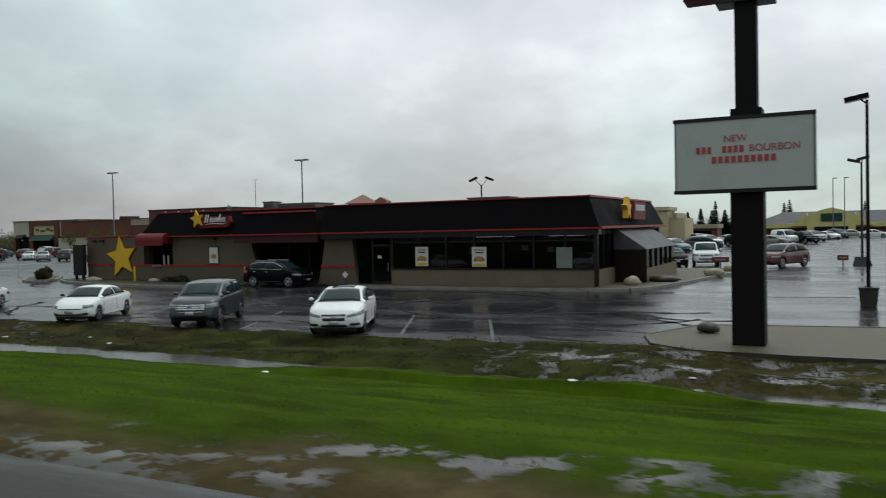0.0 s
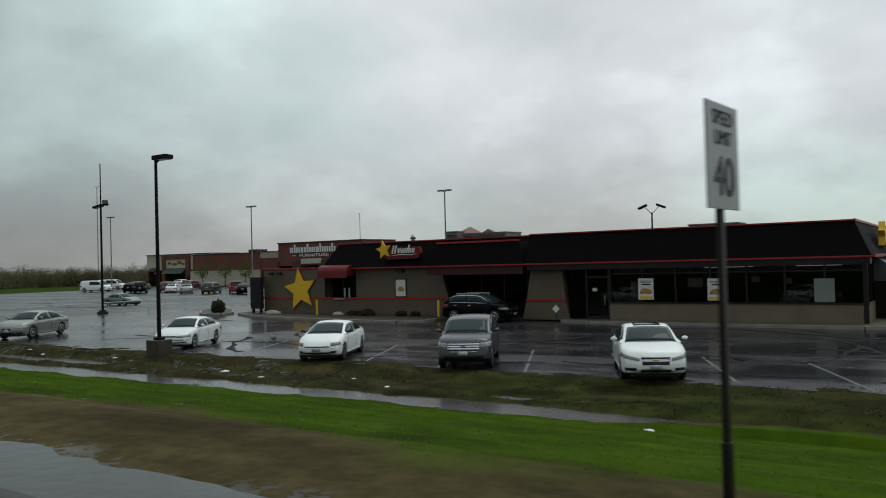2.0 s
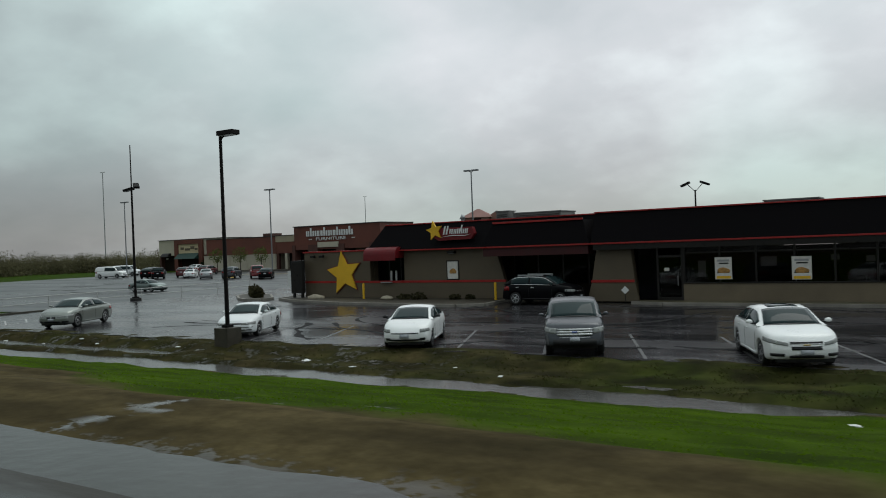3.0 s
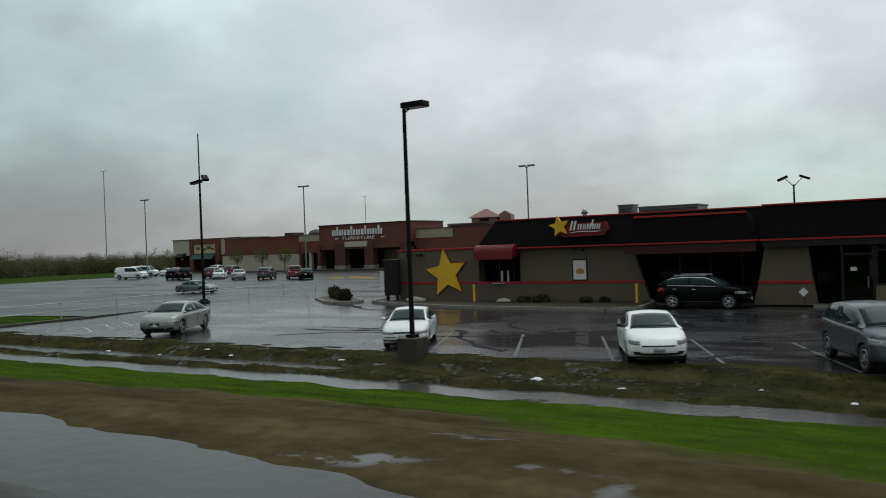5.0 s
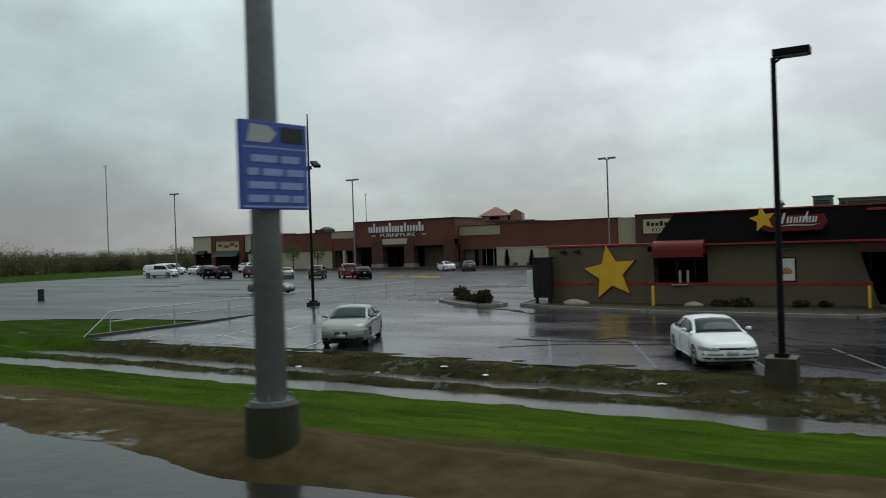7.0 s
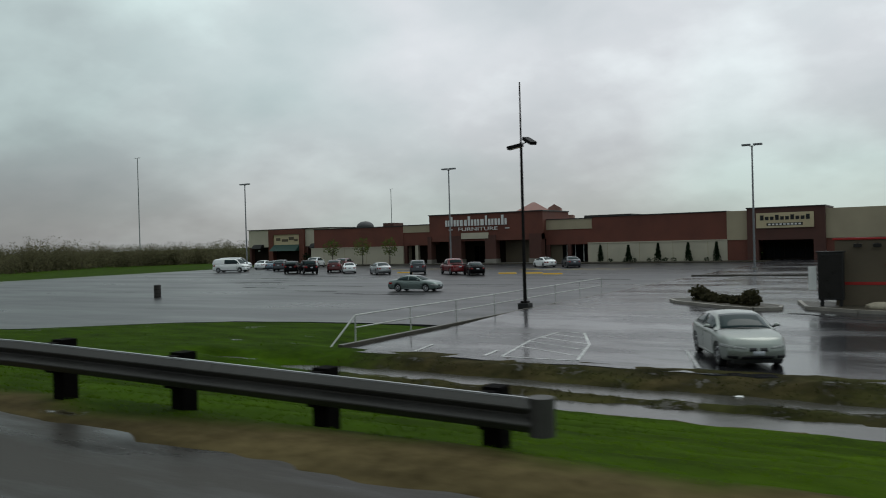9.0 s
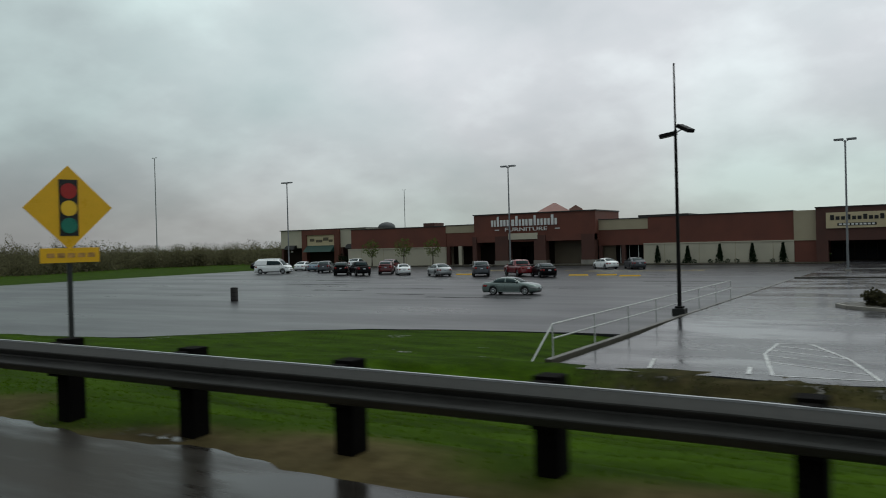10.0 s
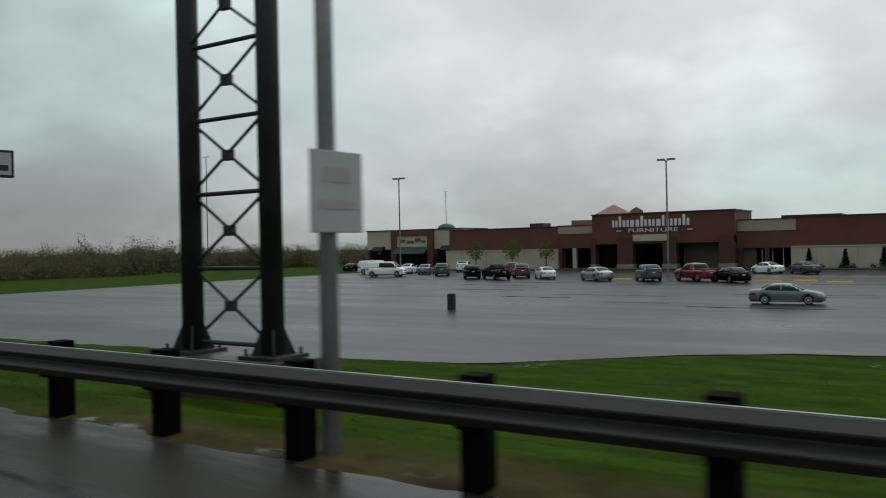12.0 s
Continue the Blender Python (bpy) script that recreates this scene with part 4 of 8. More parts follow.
# the landscaped strip before the restaurant's tan wall, and the front walk
S = thing("planting_strip", (0, 0, 0), 0, "raised planting strip with a pale wet concrete kerb", "kerb", kind="structure")
ST = [(-51.8, 43.8), (-51.0, 40.3), (-48.8, 39.0), (-43.0, 37.2), (-34.2, 36.4), (-33.0, 37.3), (-33.3, 40.6), (-34.0, 42.6)]
part("bed", prism(ST, "z", 0.0, 0.24), M["soil"], S)
for (xa, ya), (xb, yb) in zip(ST[:-1], ST[1:]):
    n = max(1, round(math.hypot(xb - xa, yb - ya) / 2.2))
    for i in range(n):
        p = Vector((xa + (xb - xa) * i / n, ya + (yb - ya) * i / n, 0))
        q = Vector((xa + (xb - xa) * (i + 1) / n, ya + (yb - ya) * (i + 1) / n, 0))
        d = (q - p).normalized()
        s = Vector((d.y, -d.x, 0)) * 0.16
        q = q - d * 0.012
        part("kerb_stone", hexa([p + s, q + s, q, p], [(p + s) + Vector((0, 0, 0.29)), q + s + Vector((0, 0, 0.29)), q + Vector((0, 0, 0.29)), p + Vector((0, 0, 0.29))]), M["concrete"], S)
W = thing("front_walk", (0, 0, 0), 0, "brown gravel strip with a pale kerb round the restaurant's front", "pavement", kind="structure")
WK = [(-25.4, 40.2), (-25.4, 39.3), (-23.6, 38.7), (-11.0, 38.4), (-9.2, 39.2), (-8.2, 41.2), (-7.4, 45.0), (-6.2, 52.0), (-5.6, 58.0), (-11.0, 58.0), (-11.0, 40.2)]
part("slab", prism(WK, "z", 0.0, 0.27), M["mulch"], W)
for (xa, ya), (xb, yb) in zip(WK[1:8], WK[2:9]):
    d = Vector((xb - xa, yb - ya, 0)).normalized()
    s = Vector((d.y, -d.x, 0)) * 0.15
    p, q = Vector((xa, ya, 0)), Vector((xb, yb, 0)) - d * 0.01
    up = Vector((0, 0, 0.29))
    part("kerb_stone", hexa([p + s, q + s, q, p], [p + s + up, q + s + up, q + up, p + up]), M["concrete"], W)

# gravel island under the tall sign, with its kerb
I1 = thing("sign_island", (0, 0, 0), 0, "tan gravel island with a worn concrete kerb round the tall sign", "traffic island", kind="structure")
IS = [(-5.2, 24.6), (-4.6, 22.8), (-3.4, 22.0), (-1.0, 21.8), (30, 21.8), (30, 28.2), (2.0, 28.2), (-4.0, 27.4)]
part("gravel", prism(IS, "z", -0.1, 0.06), M["mulch"], I1)
for (xa, ya), (xb, yb) in zip(IS, IS[1:] + IS[:1]):
    d = Vector((xb - xa, yb - ya, 0)).normalized()
    s = Vector((d.y, -d.x, 0)) * 0.14
    p, q = Vector((xa, ya, -0.1)), Vector((xb, yb, -0.1))
    up = Vector((0, 0, 0.175))
    part("kerb_stone", hexa([p + s, q + s, q, p], [p + s + up, q + s + up, q + up, p + up]), M["concrete_dark"], I1)
# small island in the lot with bushes
I2 = thing("lot_island", (0, 0, 0), 0, "small kerbed planting island with low brown bushes", "traffic island", kind="structure")
IL = [(-58.3, 43.9), (-57.7, 42.6), (-54.6, 39.9), (-53.2, 39.2), (-52.2, 39.6), (-52.3, 40.7), (-55.6, 43.8), (-57.3, 44.6)]
part("gravel", prism(IL, "z", 0.0, 0.27), M["soil"], I2)
for (xa, ya), (xb, yb) in zip(IL, IL[1:] + IL[:1]):
    d = Vector((xb - xa, yb - ya, 0)).normalized()
    s = Vector((d.y, -d.x, 0)) * 0.16
    p, q = Vector((xa, ya, 0)), Vector((xb, yb, 0)) - d * 0.01
    up = Vector((0, 0, 0.29))
    part("kerb_stone", hexa([p + s, q + s, q, p], [p + s + up, q + s + up, q + up, p + up]), M["concrete"], I2)

# ---------------------------------------------------------------- the restaurant


R = thing("restaurant", (0, 0, 0), 0, "low tan fast-food restaurant with black mansard roof and red trim", "restaurant")
FLOOR = 0.2
EAVE, TOP = 3.25, 4.9


def mansard(x0, x1, y0, back, eave, top, set_in, left_hip=True, right_hip=True, name="roof"):
    """Sloping roof band round a front, with hips at its ends, as one block."""
    l = set_in if left_hip else 0
    r = set_in if right_hip else 0
    lo = [(x0, y0, eave), (x1, y0, eave), (x1, back, eave), (x0, back, eave)]
    hi = [(x0 + l, y0 + set_in, top), (x1 - r, y0 + set_in, top), (x1 - r, back - set_in, top), (x0 + l, back - set_in, top)]
    return part(name, hexa(lo, hi), M["shingle"], R, "black standing-seam mansard roof")


mansard(-27.7, -10.7, 39.55, 56.2, EAVE, TOP, 0.75, False, True)
mansard(-43.9, -27.7, 41.0, 56.2, EAVE + 0.02, TOP + 0.02, 0.95, True, False)
mansard(-34.5, -27.85, 39.75, 42.2, EAVE + 0.02, 4.62, 0.55, True, True)
# red trims: eave line, ridge line
for nm, x0, x1, y, z0, z1 in (("eave_trim", -27.7, -10.66, 39.49, EAVE - 0.02, EAVE + 0.06), ("ridge_trim", -27.7, -11.4, 40.22, TOP - 0.01, TOP + 0.06),
                              ("eave_trim", -43.95, -34.5, 40.94, EAVE - 0.02, EAVE + 0.06), ("ridge_trim", -42.9, -27.7, 41.88, TOP - 0.01, TOP + 0.06),
                              ("eave_trim", -34.55, -27.8, 39.69, EAVE - 0.02, EAVE + 0.06), ("ridge_trim", -33.95, -28.4, 40.22, 4.60, 4.70)):
    part(nm, box(x0, x1, y, y + 0.14, z0, z1, 0.01), M["red"], R, "bright red metal trim")
part("eave_trim", box(-10.70, -10.58, 39.55, 56.2, EAVE - 0.03, EAVE + 0.10, 0.01), M["red"], R, "bright red metal trim")
part("ridge_trim", box(-11.5, -11.38, 40.3, 55.4, TOP - 0.03, TOP + 0.08, 0.01), M["red"], R, "bright red metal trim")
# soffit lip
part("soffit", box(-27.6, -10.8, 39.62, 40.3, EAVE - 0.32, EAVE - 0.03), M["frame"], R)
part("soffit", box(-34.4, -27.95, 39.82, 42.4, EAVE - 0.5, EAVE - 0.03), M["soffit"], R, "dark red painted soffit band")
# tan wall of the kitchen side, in bays with splayed end
part("wall", prism([(-41.2, FLOOR), (-33.6, FLOOR), (-33.95, 1.3), (-34.5, EAVE), (-41.2, EAVE)], "y", 41.45, 41.8), M["stucco"], R, "tan painted block wall")
part("wall", prism([(-50.0, FLOOR), (-44.25, FLOOR), (-44.25, 3.30), (-50.0, 3.30)], "y", 41.75, 42.1), M["stucco"], R, "tan painted block wall")
part("wall", box(-50.0, -49.7, 42.1, 55.0, FLOOR, 3.30), M["stucco"], R, "tan painted block wall")
part("wall", box(-44.25, -41.2, 41.45, 41.8, FLOOR, 1.2), M["stucco"], R, "tan painted block wall")
part("wall", box(-44.25, -43.95, 41.45, 41.75, 1.2, 3.3), M["stucco"], R, "tan painted block wall")
part("wall", box(-49.7, -11.0, 55.4, 55.9, FLOOR, EAVE), M["stucco"], R, "tan painted block wall")
part("coping", box(-50.1, -44.0, 41.68, 42.2, 3.30, 3.40, 0.015), M["red"], R, "red metal coping")
part("wing_roof", box(-49.7, -44.2, 42.1, 55.4, 3.05, 3.2), M["cap"], R)
for x0, x1, y in ((-50.04, -44.22, 41.73), (-41.2, -33.86, 41.42), (-44.3, -41.2, 41.43)):
    part("stripe", box(x0, x1, y, y + 0.05, 1.20, 1.34, 0.008), M["red"], R, "red painted band")
# pier beside the entrance
part("pier", prism([(-28.2, FLOOR), (-25.35, FLOOR), (-25.55, 1.3), (-25.75, EAVE), (-27.55, EAVE), (-27.9, 1.3)], "y", 40.1, 40.6), M["stucco"], R, "tan painted splayed pier")
part("stripe", box(-27.95, -25.55, 40.06, 40.11, 1.20, 1.34, 0.008), M["red"], R, "red painted band")
# recess behind the parked black car, its shade put into the wall colour
part("recess_wall", box(-34.5, -27.4, 43.0, 43.25, FLOOR, EAVE), M["inside"], R, "recessed wall, near-black for its shade")
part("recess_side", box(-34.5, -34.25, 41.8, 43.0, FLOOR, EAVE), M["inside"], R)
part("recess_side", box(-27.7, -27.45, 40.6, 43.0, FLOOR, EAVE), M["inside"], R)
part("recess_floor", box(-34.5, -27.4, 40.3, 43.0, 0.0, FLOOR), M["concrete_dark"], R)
for i in range(4):
    wn = part("window", box(-34.0 + i * 1.6, -32.55 + i * 1.6, 42.93, 42.97, 1.0, 2.7), M["window"], R, "dark window pane")
    part("mullion", box(-34.06 + i * 1.6, -33.98 + i * 1.6, 42.90, 42.99, 0.9, 2.75), M["frame"], wn)
# service window under its awning
aw = []
for i in range(9):
    a = math.pi / 2 * i / 8
    aw.append((41.45 - 0.95 * math.sin(a) ** 0.5, 2.80 + 0.72 * math.cos(a) ** 0.6))
awn = part("awning", prism(aw + [(41.45, 2.80)], "x", -43.75, -41.2), M["red_awning"], R, "rounded dark red canvas awning")
part("valance", box(-43.75, -41.2, 40.48, 40.52, 2.66, 2.82), M["red_awning"], awn)
swin = part("service_window", box(-43.95, -41.2, 42.3, 42.35, 1.2, 2.95), M["window"], R, "dark drive-up service window")
for x in (-43.95, -43.0, -42.05, -41.28):
    part("frame", box(x, x + 0.07, 42.22, 42.30, 1.2, 2.95), M["frame"], swin)
part("shelf", box(-43.0, -42.15, 41.25, 41.6, 1.20, 1.27, 0.01), M["galv"], swin, "bright steel shelf")
for x in (-42.85, -42.45):
    part("handle_bar", box(x, x + 0.12, 42.16, 42.21, 1.3, 1.95), M["white"], swin)
part("reveal", box(-43.95, -43.9, 41.8, 42.3, 1.2, 3.2), M["stucco"], R)
part("reveal", box(-41.25, -41.2, 41.8, 42.3, 1.2, 3.2), M["stucco"], R)
part("lintel", box(-44.25, -41.2, 41.45, 42.3, 2.95, EAVE), M["stucco"], R)


def star(cx, cz, y, r, r2, tilt, mat, parent, th=0.1, name="star", label=""):
    pts = []
    for i in range(10):
        a = tilt + math.pi / 2 + i * math.pi / 5
        q = r if i % 2 == 0 else r2
        pts.append((cx + q * math.cos(a), cz + q * math.sin(a)))
    return part(name, prism(pts, "y", y - th, y), mat, parent, label)


star(-46.38, 1.86, 41.74, 1.62, 0.76, radians(8), M["red_brown"], R, 0.05, "star_outline", "thin dark red outline board")
star(-46.38, 1.86, 41.69, 1.50, 0.68, radians(8), M["yellow"], R, 0.08, "star", "large plain yellow five-pointed board")
# roof sign: star and a red lozenge, with a pale scroll
rs = part("sign_board", prism([(-38.55, 3.95), (-38.2, 3.78), (-35.9, 3.82), (-35.65, 4.15), (-35.8, 4.55), (-38.0, 4.55)], "y", 41.02, 41.3), M["red_awning"], R, "dark red shaped sign board")
star(-38.45, 4.40, 41.0, 0.62, 0.28, radians(10), M["yellow"], rs, 0.1, "star", "yellow star")
part("script_bar", prism([(-37.86, 4.14), (-37.76, 4.14), (-37.62, 4.66), (-37.72, 4.66)], "y", 40.96, 41.0), M["white"], rs)
part("script_bar", prism([(-37.66, 4.14), (-37.56, 4.14), (-37.42, 4.66), (-37.52, 4.66)], "y", 40.96, 41.0), M["white"], rs)
for x0, w_, h_ in ((-37.40, 0.26, 0.30), (-37.10, 0.20, 0.28), (-36.86, 0.26, 0.30), (-36.56, 0.22, 0.28), (-36.30, 0.22, 0.28)):
    for k in (0.0, 0.55):
        part("script_bar", prism([(x0 + k * w_, 4.17), (x0 + (k + 0.32) * w_, 4.17), (x0 + (k + 0.32) * w_ + 0.06, 4.17 + h_), (x0 + k * w_ + 0.06, 4.17 + h_)], "y", 40.96, 41.0), M["white"], rs)
part("script_bar", prism([(-36.62, 4.3), (-36.54, 4.3), (-36.42, 4.68), (-36.50, 4.68)], "y", 40.96, 41.0), M["white"], rs)
part("swash", prism([(-38.0, 4.00), (-37.2, 4.10), (-36.3, 4.06), (-35.9, 4.12), (-36.3, 4.02), (-37.2, 4.05)], "y", 40.97, 41.01), M["white"], rs)
# the end's roof sign
es = part("sign_board", prism([(46.2, 3.7), (49.2, 3.7), (49.4, 4.7), (46.4, 4.75)], "x", -10.75, -10.5), M["red_awning"], R, "dark red shaped sign board")
stp = []
for i in range(10):
    a = math.pi / 2 + i * math.pi / 5
    q = 0.66 if i % 2 == 0 else 0.31
    stp.append((45.3 + q * math.cos(a), 4.3 + q * math.sin(a)))
part("star", prism(stp, "x", -10.85, -10.55), M["yellow"], es, "yellow star")
for i in range(4):
    part("script_bar", box(-10.49, -10.45, 46.6 + 0.6 * i, 47.0 + 0.6 * i, 4.2, 4.55), M["white"], es)
# dining front: base wall, mullions, panes
part("base_wall", box(-23.0, -10.95, 40.0, 40.3, FLOOR, 1.12), M["stucco_base"], R, "tan rough block base wall")
part("sill", box(-23.05, -10.9, 39.95, 40.34, 1.12, 1.18, 0.01), M["frame"], R)
for i in range(7):
    x0 = -22.95 + i * 1.71
    wn = part("window", box(x0, x0 + 1.66, 40.16, 40.19, 1.18, EAVE - 0.33), M["pane"], R, "dark plate-glass window")
    part("mullion", box(x0 - 0.05, x0 + 0.03, 40.06, 40.26, 1.18, EAVE - 0.32), M["frame"], wn)
    part("transom", box(x0 + 0.03, x0 + 1.66, 40.10, 40.22, 2.62, 2.68), M["frame"], wn)
dr = part("door", box(-24.3, -23.1, 40.18, 40.22, 0.3, 2.5), M["pane"], R, "dark glass entrance door")
for x0, x1, z0, z1 in ((-24.38, -24.28, 0.27, 2.95), (-23.14, -23.02, 0.27, 2.95), (-24.28, -23.14, 2.45, 2.56), (-24.28, -23.14, 0.27, 0.42)):
    part("door_frame", box(x0, x1, 40.12, 40.26, z0, z1), M["frame"], dr)
part("door_handle", cyl((-23.3, 40.1, 1.0), (-23.3, 40.1, 1.5), 0.02), M["galv"], dr, "steel pull handle")
part("notice", box(-24.0, -23.75, 40.165, 40.178, 1.75, 1.92), M["paper"], dr)
part("side_light", box(-25.4, -24.4, 40.3, 40.34, 0.3, 2.9), M["window"], R, "dark side light")
for nm, x0, x1, z0, z1 in (("poster", -21.45, -20.65, 1.32, 2.40), ("poster", -17.95, -17.1, 1.28, 2.36)):
    po = part(nm, box(x0, x1, 40.035, 40.05, z0, z1), M["paper"], R, "printed food poster in the window")
    bmp = lump(0.30, 0.012, 0.17, 3, 0.25)
    pb = part("picture", bmp, M["burger"], po)
    pb.matrix_basis = pose((x0 + x1) / 2, 40.03, z0 + 0.40)
    part("picture", box(x0 + 0.06, x1 - 0.06, 40.030, 40.034, z0 + 0.03, z0 + 0.16), M["yellow"], po)
    part("headline", box(x0 + 0.12, x1 - 0.12, 40.028, 40.034, z1 - 0.22, z1 - 0.12), M["sign_grey"], po)
    part("headline", box(x0 + 0.20, x1 - 0.16, 40.028, 40.034, z1 - 0.34, z1 - 0.27), M["frame"], po)
    part("picture", box(x0 + 0.10, x1 - 0.12, 40.026, 40.030, z0 + 0.30, z0 + 0.36, 0.004), M["leaf_bush"], po)
    part("picture", box(x0 + 0.12, x1 - 0.10, 40.026, 40.030, z0 + 0.37, z0 + 0.43, 0.004), M["frame"], po)
po = part("blind", box(-13.15, -12.3, 40.035, 40.05, 1.22, 2.30), M["frosted"], R, "pale grey-green window panel")
po = part("poster", box(-37.9, -37.15, 41.40, 41.44, 1.42, 2.48), M["paper"], R, "framed food poster on the tan wall")
part("frame", box(-37.98, -37.07, 41.425, 41.448, 1.35, 2.55), M["frame"], po)
pb = part("picture", lump(0.26, 0.012, 0.2, 5, 0.25), M["burger"], po)
pb.matrix_basis = pose(-37.5, 41.395, 1.85)
wl = part("wall_lamp", box(-37.75, -37.25, 41.15, 41.45, 2.98, 3.14, 0.02), M["frame"], R, "dark wall lamp")
part("lens", box(-37.7, -37.3, 41.2, 41.42, 2.95, 2.98), M["lamp_glass"], wl)
for x in (-49.2, -48.4):
    fl = part("flood_lamp", box(x, x + 0.35, 41.42, 41.62, 2.95, 3.12, 0.02), M["frame"], R, "small flood lamp")
    part("arm", cyl((x + 0.17, 41.6, 3.05), (x + 0.17, 41.8, 3.2), 0.02), M["frame"], fl)
part("neon_sign", box(-15.4, -13.9, 40.4, 40.44, 2.95, 3.12), M["neon"], R, "violet glowing window sign")
for x0, x1 in ((-18.6, -16.2), (-14.2, -12.2)):
    part("ceiling_tube", box(x0, x1, 42.0, 42.05, 2.86, 2.89), M["tube"], R, "lit ceiling tube")
# dim interior, its shade put into near-black wall, floor and ceiling colours
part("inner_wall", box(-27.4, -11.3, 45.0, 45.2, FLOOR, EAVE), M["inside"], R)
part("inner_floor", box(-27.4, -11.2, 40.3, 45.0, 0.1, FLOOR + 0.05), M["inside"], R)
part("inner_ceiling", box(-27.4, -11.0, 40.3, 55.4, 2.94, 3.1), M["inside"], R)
# added glowing patches for pale smudges behind the glass, no known source
for x0, x1, z0, z1 in ((-20.3, -19.5, 1.75, 2.25), (-15.3, -14.9, 1.9, 2.2), (-16.9, -16.5, 2.0, 2.3), (-23.6, -23.2, 1.2, 2.1)):
    part("menu_panel", box(x0, x1, 44.9, 44.99, z0, z1, 0.01), M["patch_glow"], R, "faintly glowing added patch")
for i in range(5):
    bx = -21.8 + i * 2.3
    bt = part("booth", box(bx, bx + 1.5, 40.75, 41.35, 0.72, 0.78, 0.02), M["inside"], R, "dark dining table")
    part("bench", box(bx - 0.45, bx - 0.08, 40.7, 41.4, FLOOR, 1.32, 0.04), M["soffit"], bt)
    part("pedestal", cyl((bx + 0.75, 41.05, FLOOR), (bx + 0.75, 41.05, 0.72), 0.06, n=8), M["frame"], bt)
# the end: windows, then a glazed lean-to
part("base_wall", box(-11.25, -10.95, 40.3, 43.4, FLOOR, 1.12), M["stucco_base"], R, "tan rough block base wall")
for i in range(3):
    wn = part("window", box(-11.1, -11.06, 40.2 + i * 1.05, 41.2 + i * 1.05, 1.15, EAVE - 0.05), M["window"], R, "dark plate-glass window")
    part("mullion", box(-11.14, -10.96, 40.17 + i * 1.05, 40.25 + i * 1.05, 1.15, EAVE - 0.05), M["frame"], wn)
part("corner_post", box(-11.15, -10.95, 39.98, 40.18, FLOOR, EAVE), M["frame"], R)
lean = part("sun_room", hexa([(-11.0, 43.4, 2.05), (-9.2, 43.4, 2.05), (-9.2, 52.4, 2.05), (-11.0, 52.4, 2.05)],
                             [(-11.0, 43.4, 3.22), (-10.9, 43.4, 3.22), (-10.9, 52.4, 3.22), (-11.0, 52.4, 3.22)]), M["lean_roof"], R, "glazed lean-to with a pale sloping roof")
part("side_wall", prism([(-11.0, FLOOR), (-9.25, FLOOR), (-9.25, 2.05), (-11.0, 3.1)], "y", 43.42, 43.6), M["inside"], lean, "dark brown side wall")
part("base_wall", box(-9.5, -9.25, 43.6, 52.3, FLOOR, 1.0), M["stucco_base"], lean, "tan rough block base wall")
for i in range(6):
    part("window", box(-9.40, -9.36, 43.66 + i * 1.44, 45.0 + i * 1.44, 1.0, 2.04), M["window"], lean)
    part("mullion", box(-9.42, -9.27, 43.6 + i * 1.44, 43.67 + i * 1.44, 1.0, 2.05), M["frame"], lean)
part("wall", box(-11.3, -11.0, 52.4, 55.6, FLOOR, EAVE), M["stucco"], R, "tan painted block wall")


# rooftop plant
def rooftop_unit(x, y, z, w, d, h, label, mat):
    t = thing("rooftop_unit", (x, y, z), 0, label, "rooftop unit", group="plant on the restaurant roof")
    part("casing", box(-w / 2, w / 2, -d / 2, d / 2, 0, h, 0.04), mat, t)
    part("lid", box(-w / 2 - 0.05, w / 2 + 0.05, -d / 2 - 0.05, d / 2 + 0.05, h, h + 0.08, 0.02), mat, t)
    for i in range(3):
        part("louvre", box(-w / 2 + 0.1, w / 2 - 0.1, -d / 2 - 0.03, -d / 2, h * (0.25 + 0.2 * i), h * (0.33 + 0.2 * i)), M["frame"], t)
    return t


rooftop_unit(-33.6, 46.5, 4.90, 3.2, 2.2, 0.42, "grey sheet-metal air handler on the restaurant's flat roof", M["unit"])
rooftop_unit(-36.3, 46.2, 4.90, 0.9, 0.9, 0.62, "small grey exhaust fan box on the restaurant's flat roof", M["unit"])
rooftop_unit(-35.2, 46.2, 4.90, 0.7, 0.7, 0.45, "small grey vent hood on the restaurant's flat roof", M["unit"])
rooftop_unit(-18.5, 44.5, 4.88, 2.6, 1.6, 0.25, "flat grey roof hatch on the restaurant's flat roof", M["unit"])
dish = thing("roof_vent", (-38.0, 43.6, 4.92), 0, "pale round roof ventilator standing on the restaurant roof", "roof vent")
part("stem", cyl((0, 0, 0), (0, 0, 0.2), 0.12, n=10), M["galv"], dish)
part("hood", cyl((0, 0, 0.2), (0, 0, 0.5), 0.22, 0.07, 12), M["galv"], dish, smooth=True)

# drive-through menu board, seen from behind
G = thing("menu_board", (-50.12, 41.15, 0.24), -4, "black drive-through menu board cabinet seen from behind", "menu board")
part("cabinet", box(-0.55, 0.55, -0.16, 0.16, 0.30, 2.52, 0.03), M["sign_black"], G)
part("back_panel", box(-0.48, 0.48, -0.175, -0.16, 0.40, 2.42, 0.008), M["frame"], G)
for x in (-0.40, 0.40):
    part("post", box(x - 0.07, x + 0.07, -0.08, 0.08, -0.02, 0.32), M["sign_black"], G)
part("hood", box(-0.60, 0.60, -0.2, 0.3, 2.50, 2.56, 0.01), M["sign_black"], G)
part("side_panel", box(-0.98, -0.62, -0.06, 0.0, 0.75, 1.85, 0.01), M["white"], G, "white side panel")
part("side_arm", box(-0.64, -0.54, -0.05, -0.01, 1.2, 1.3), M["sign_black"], G)

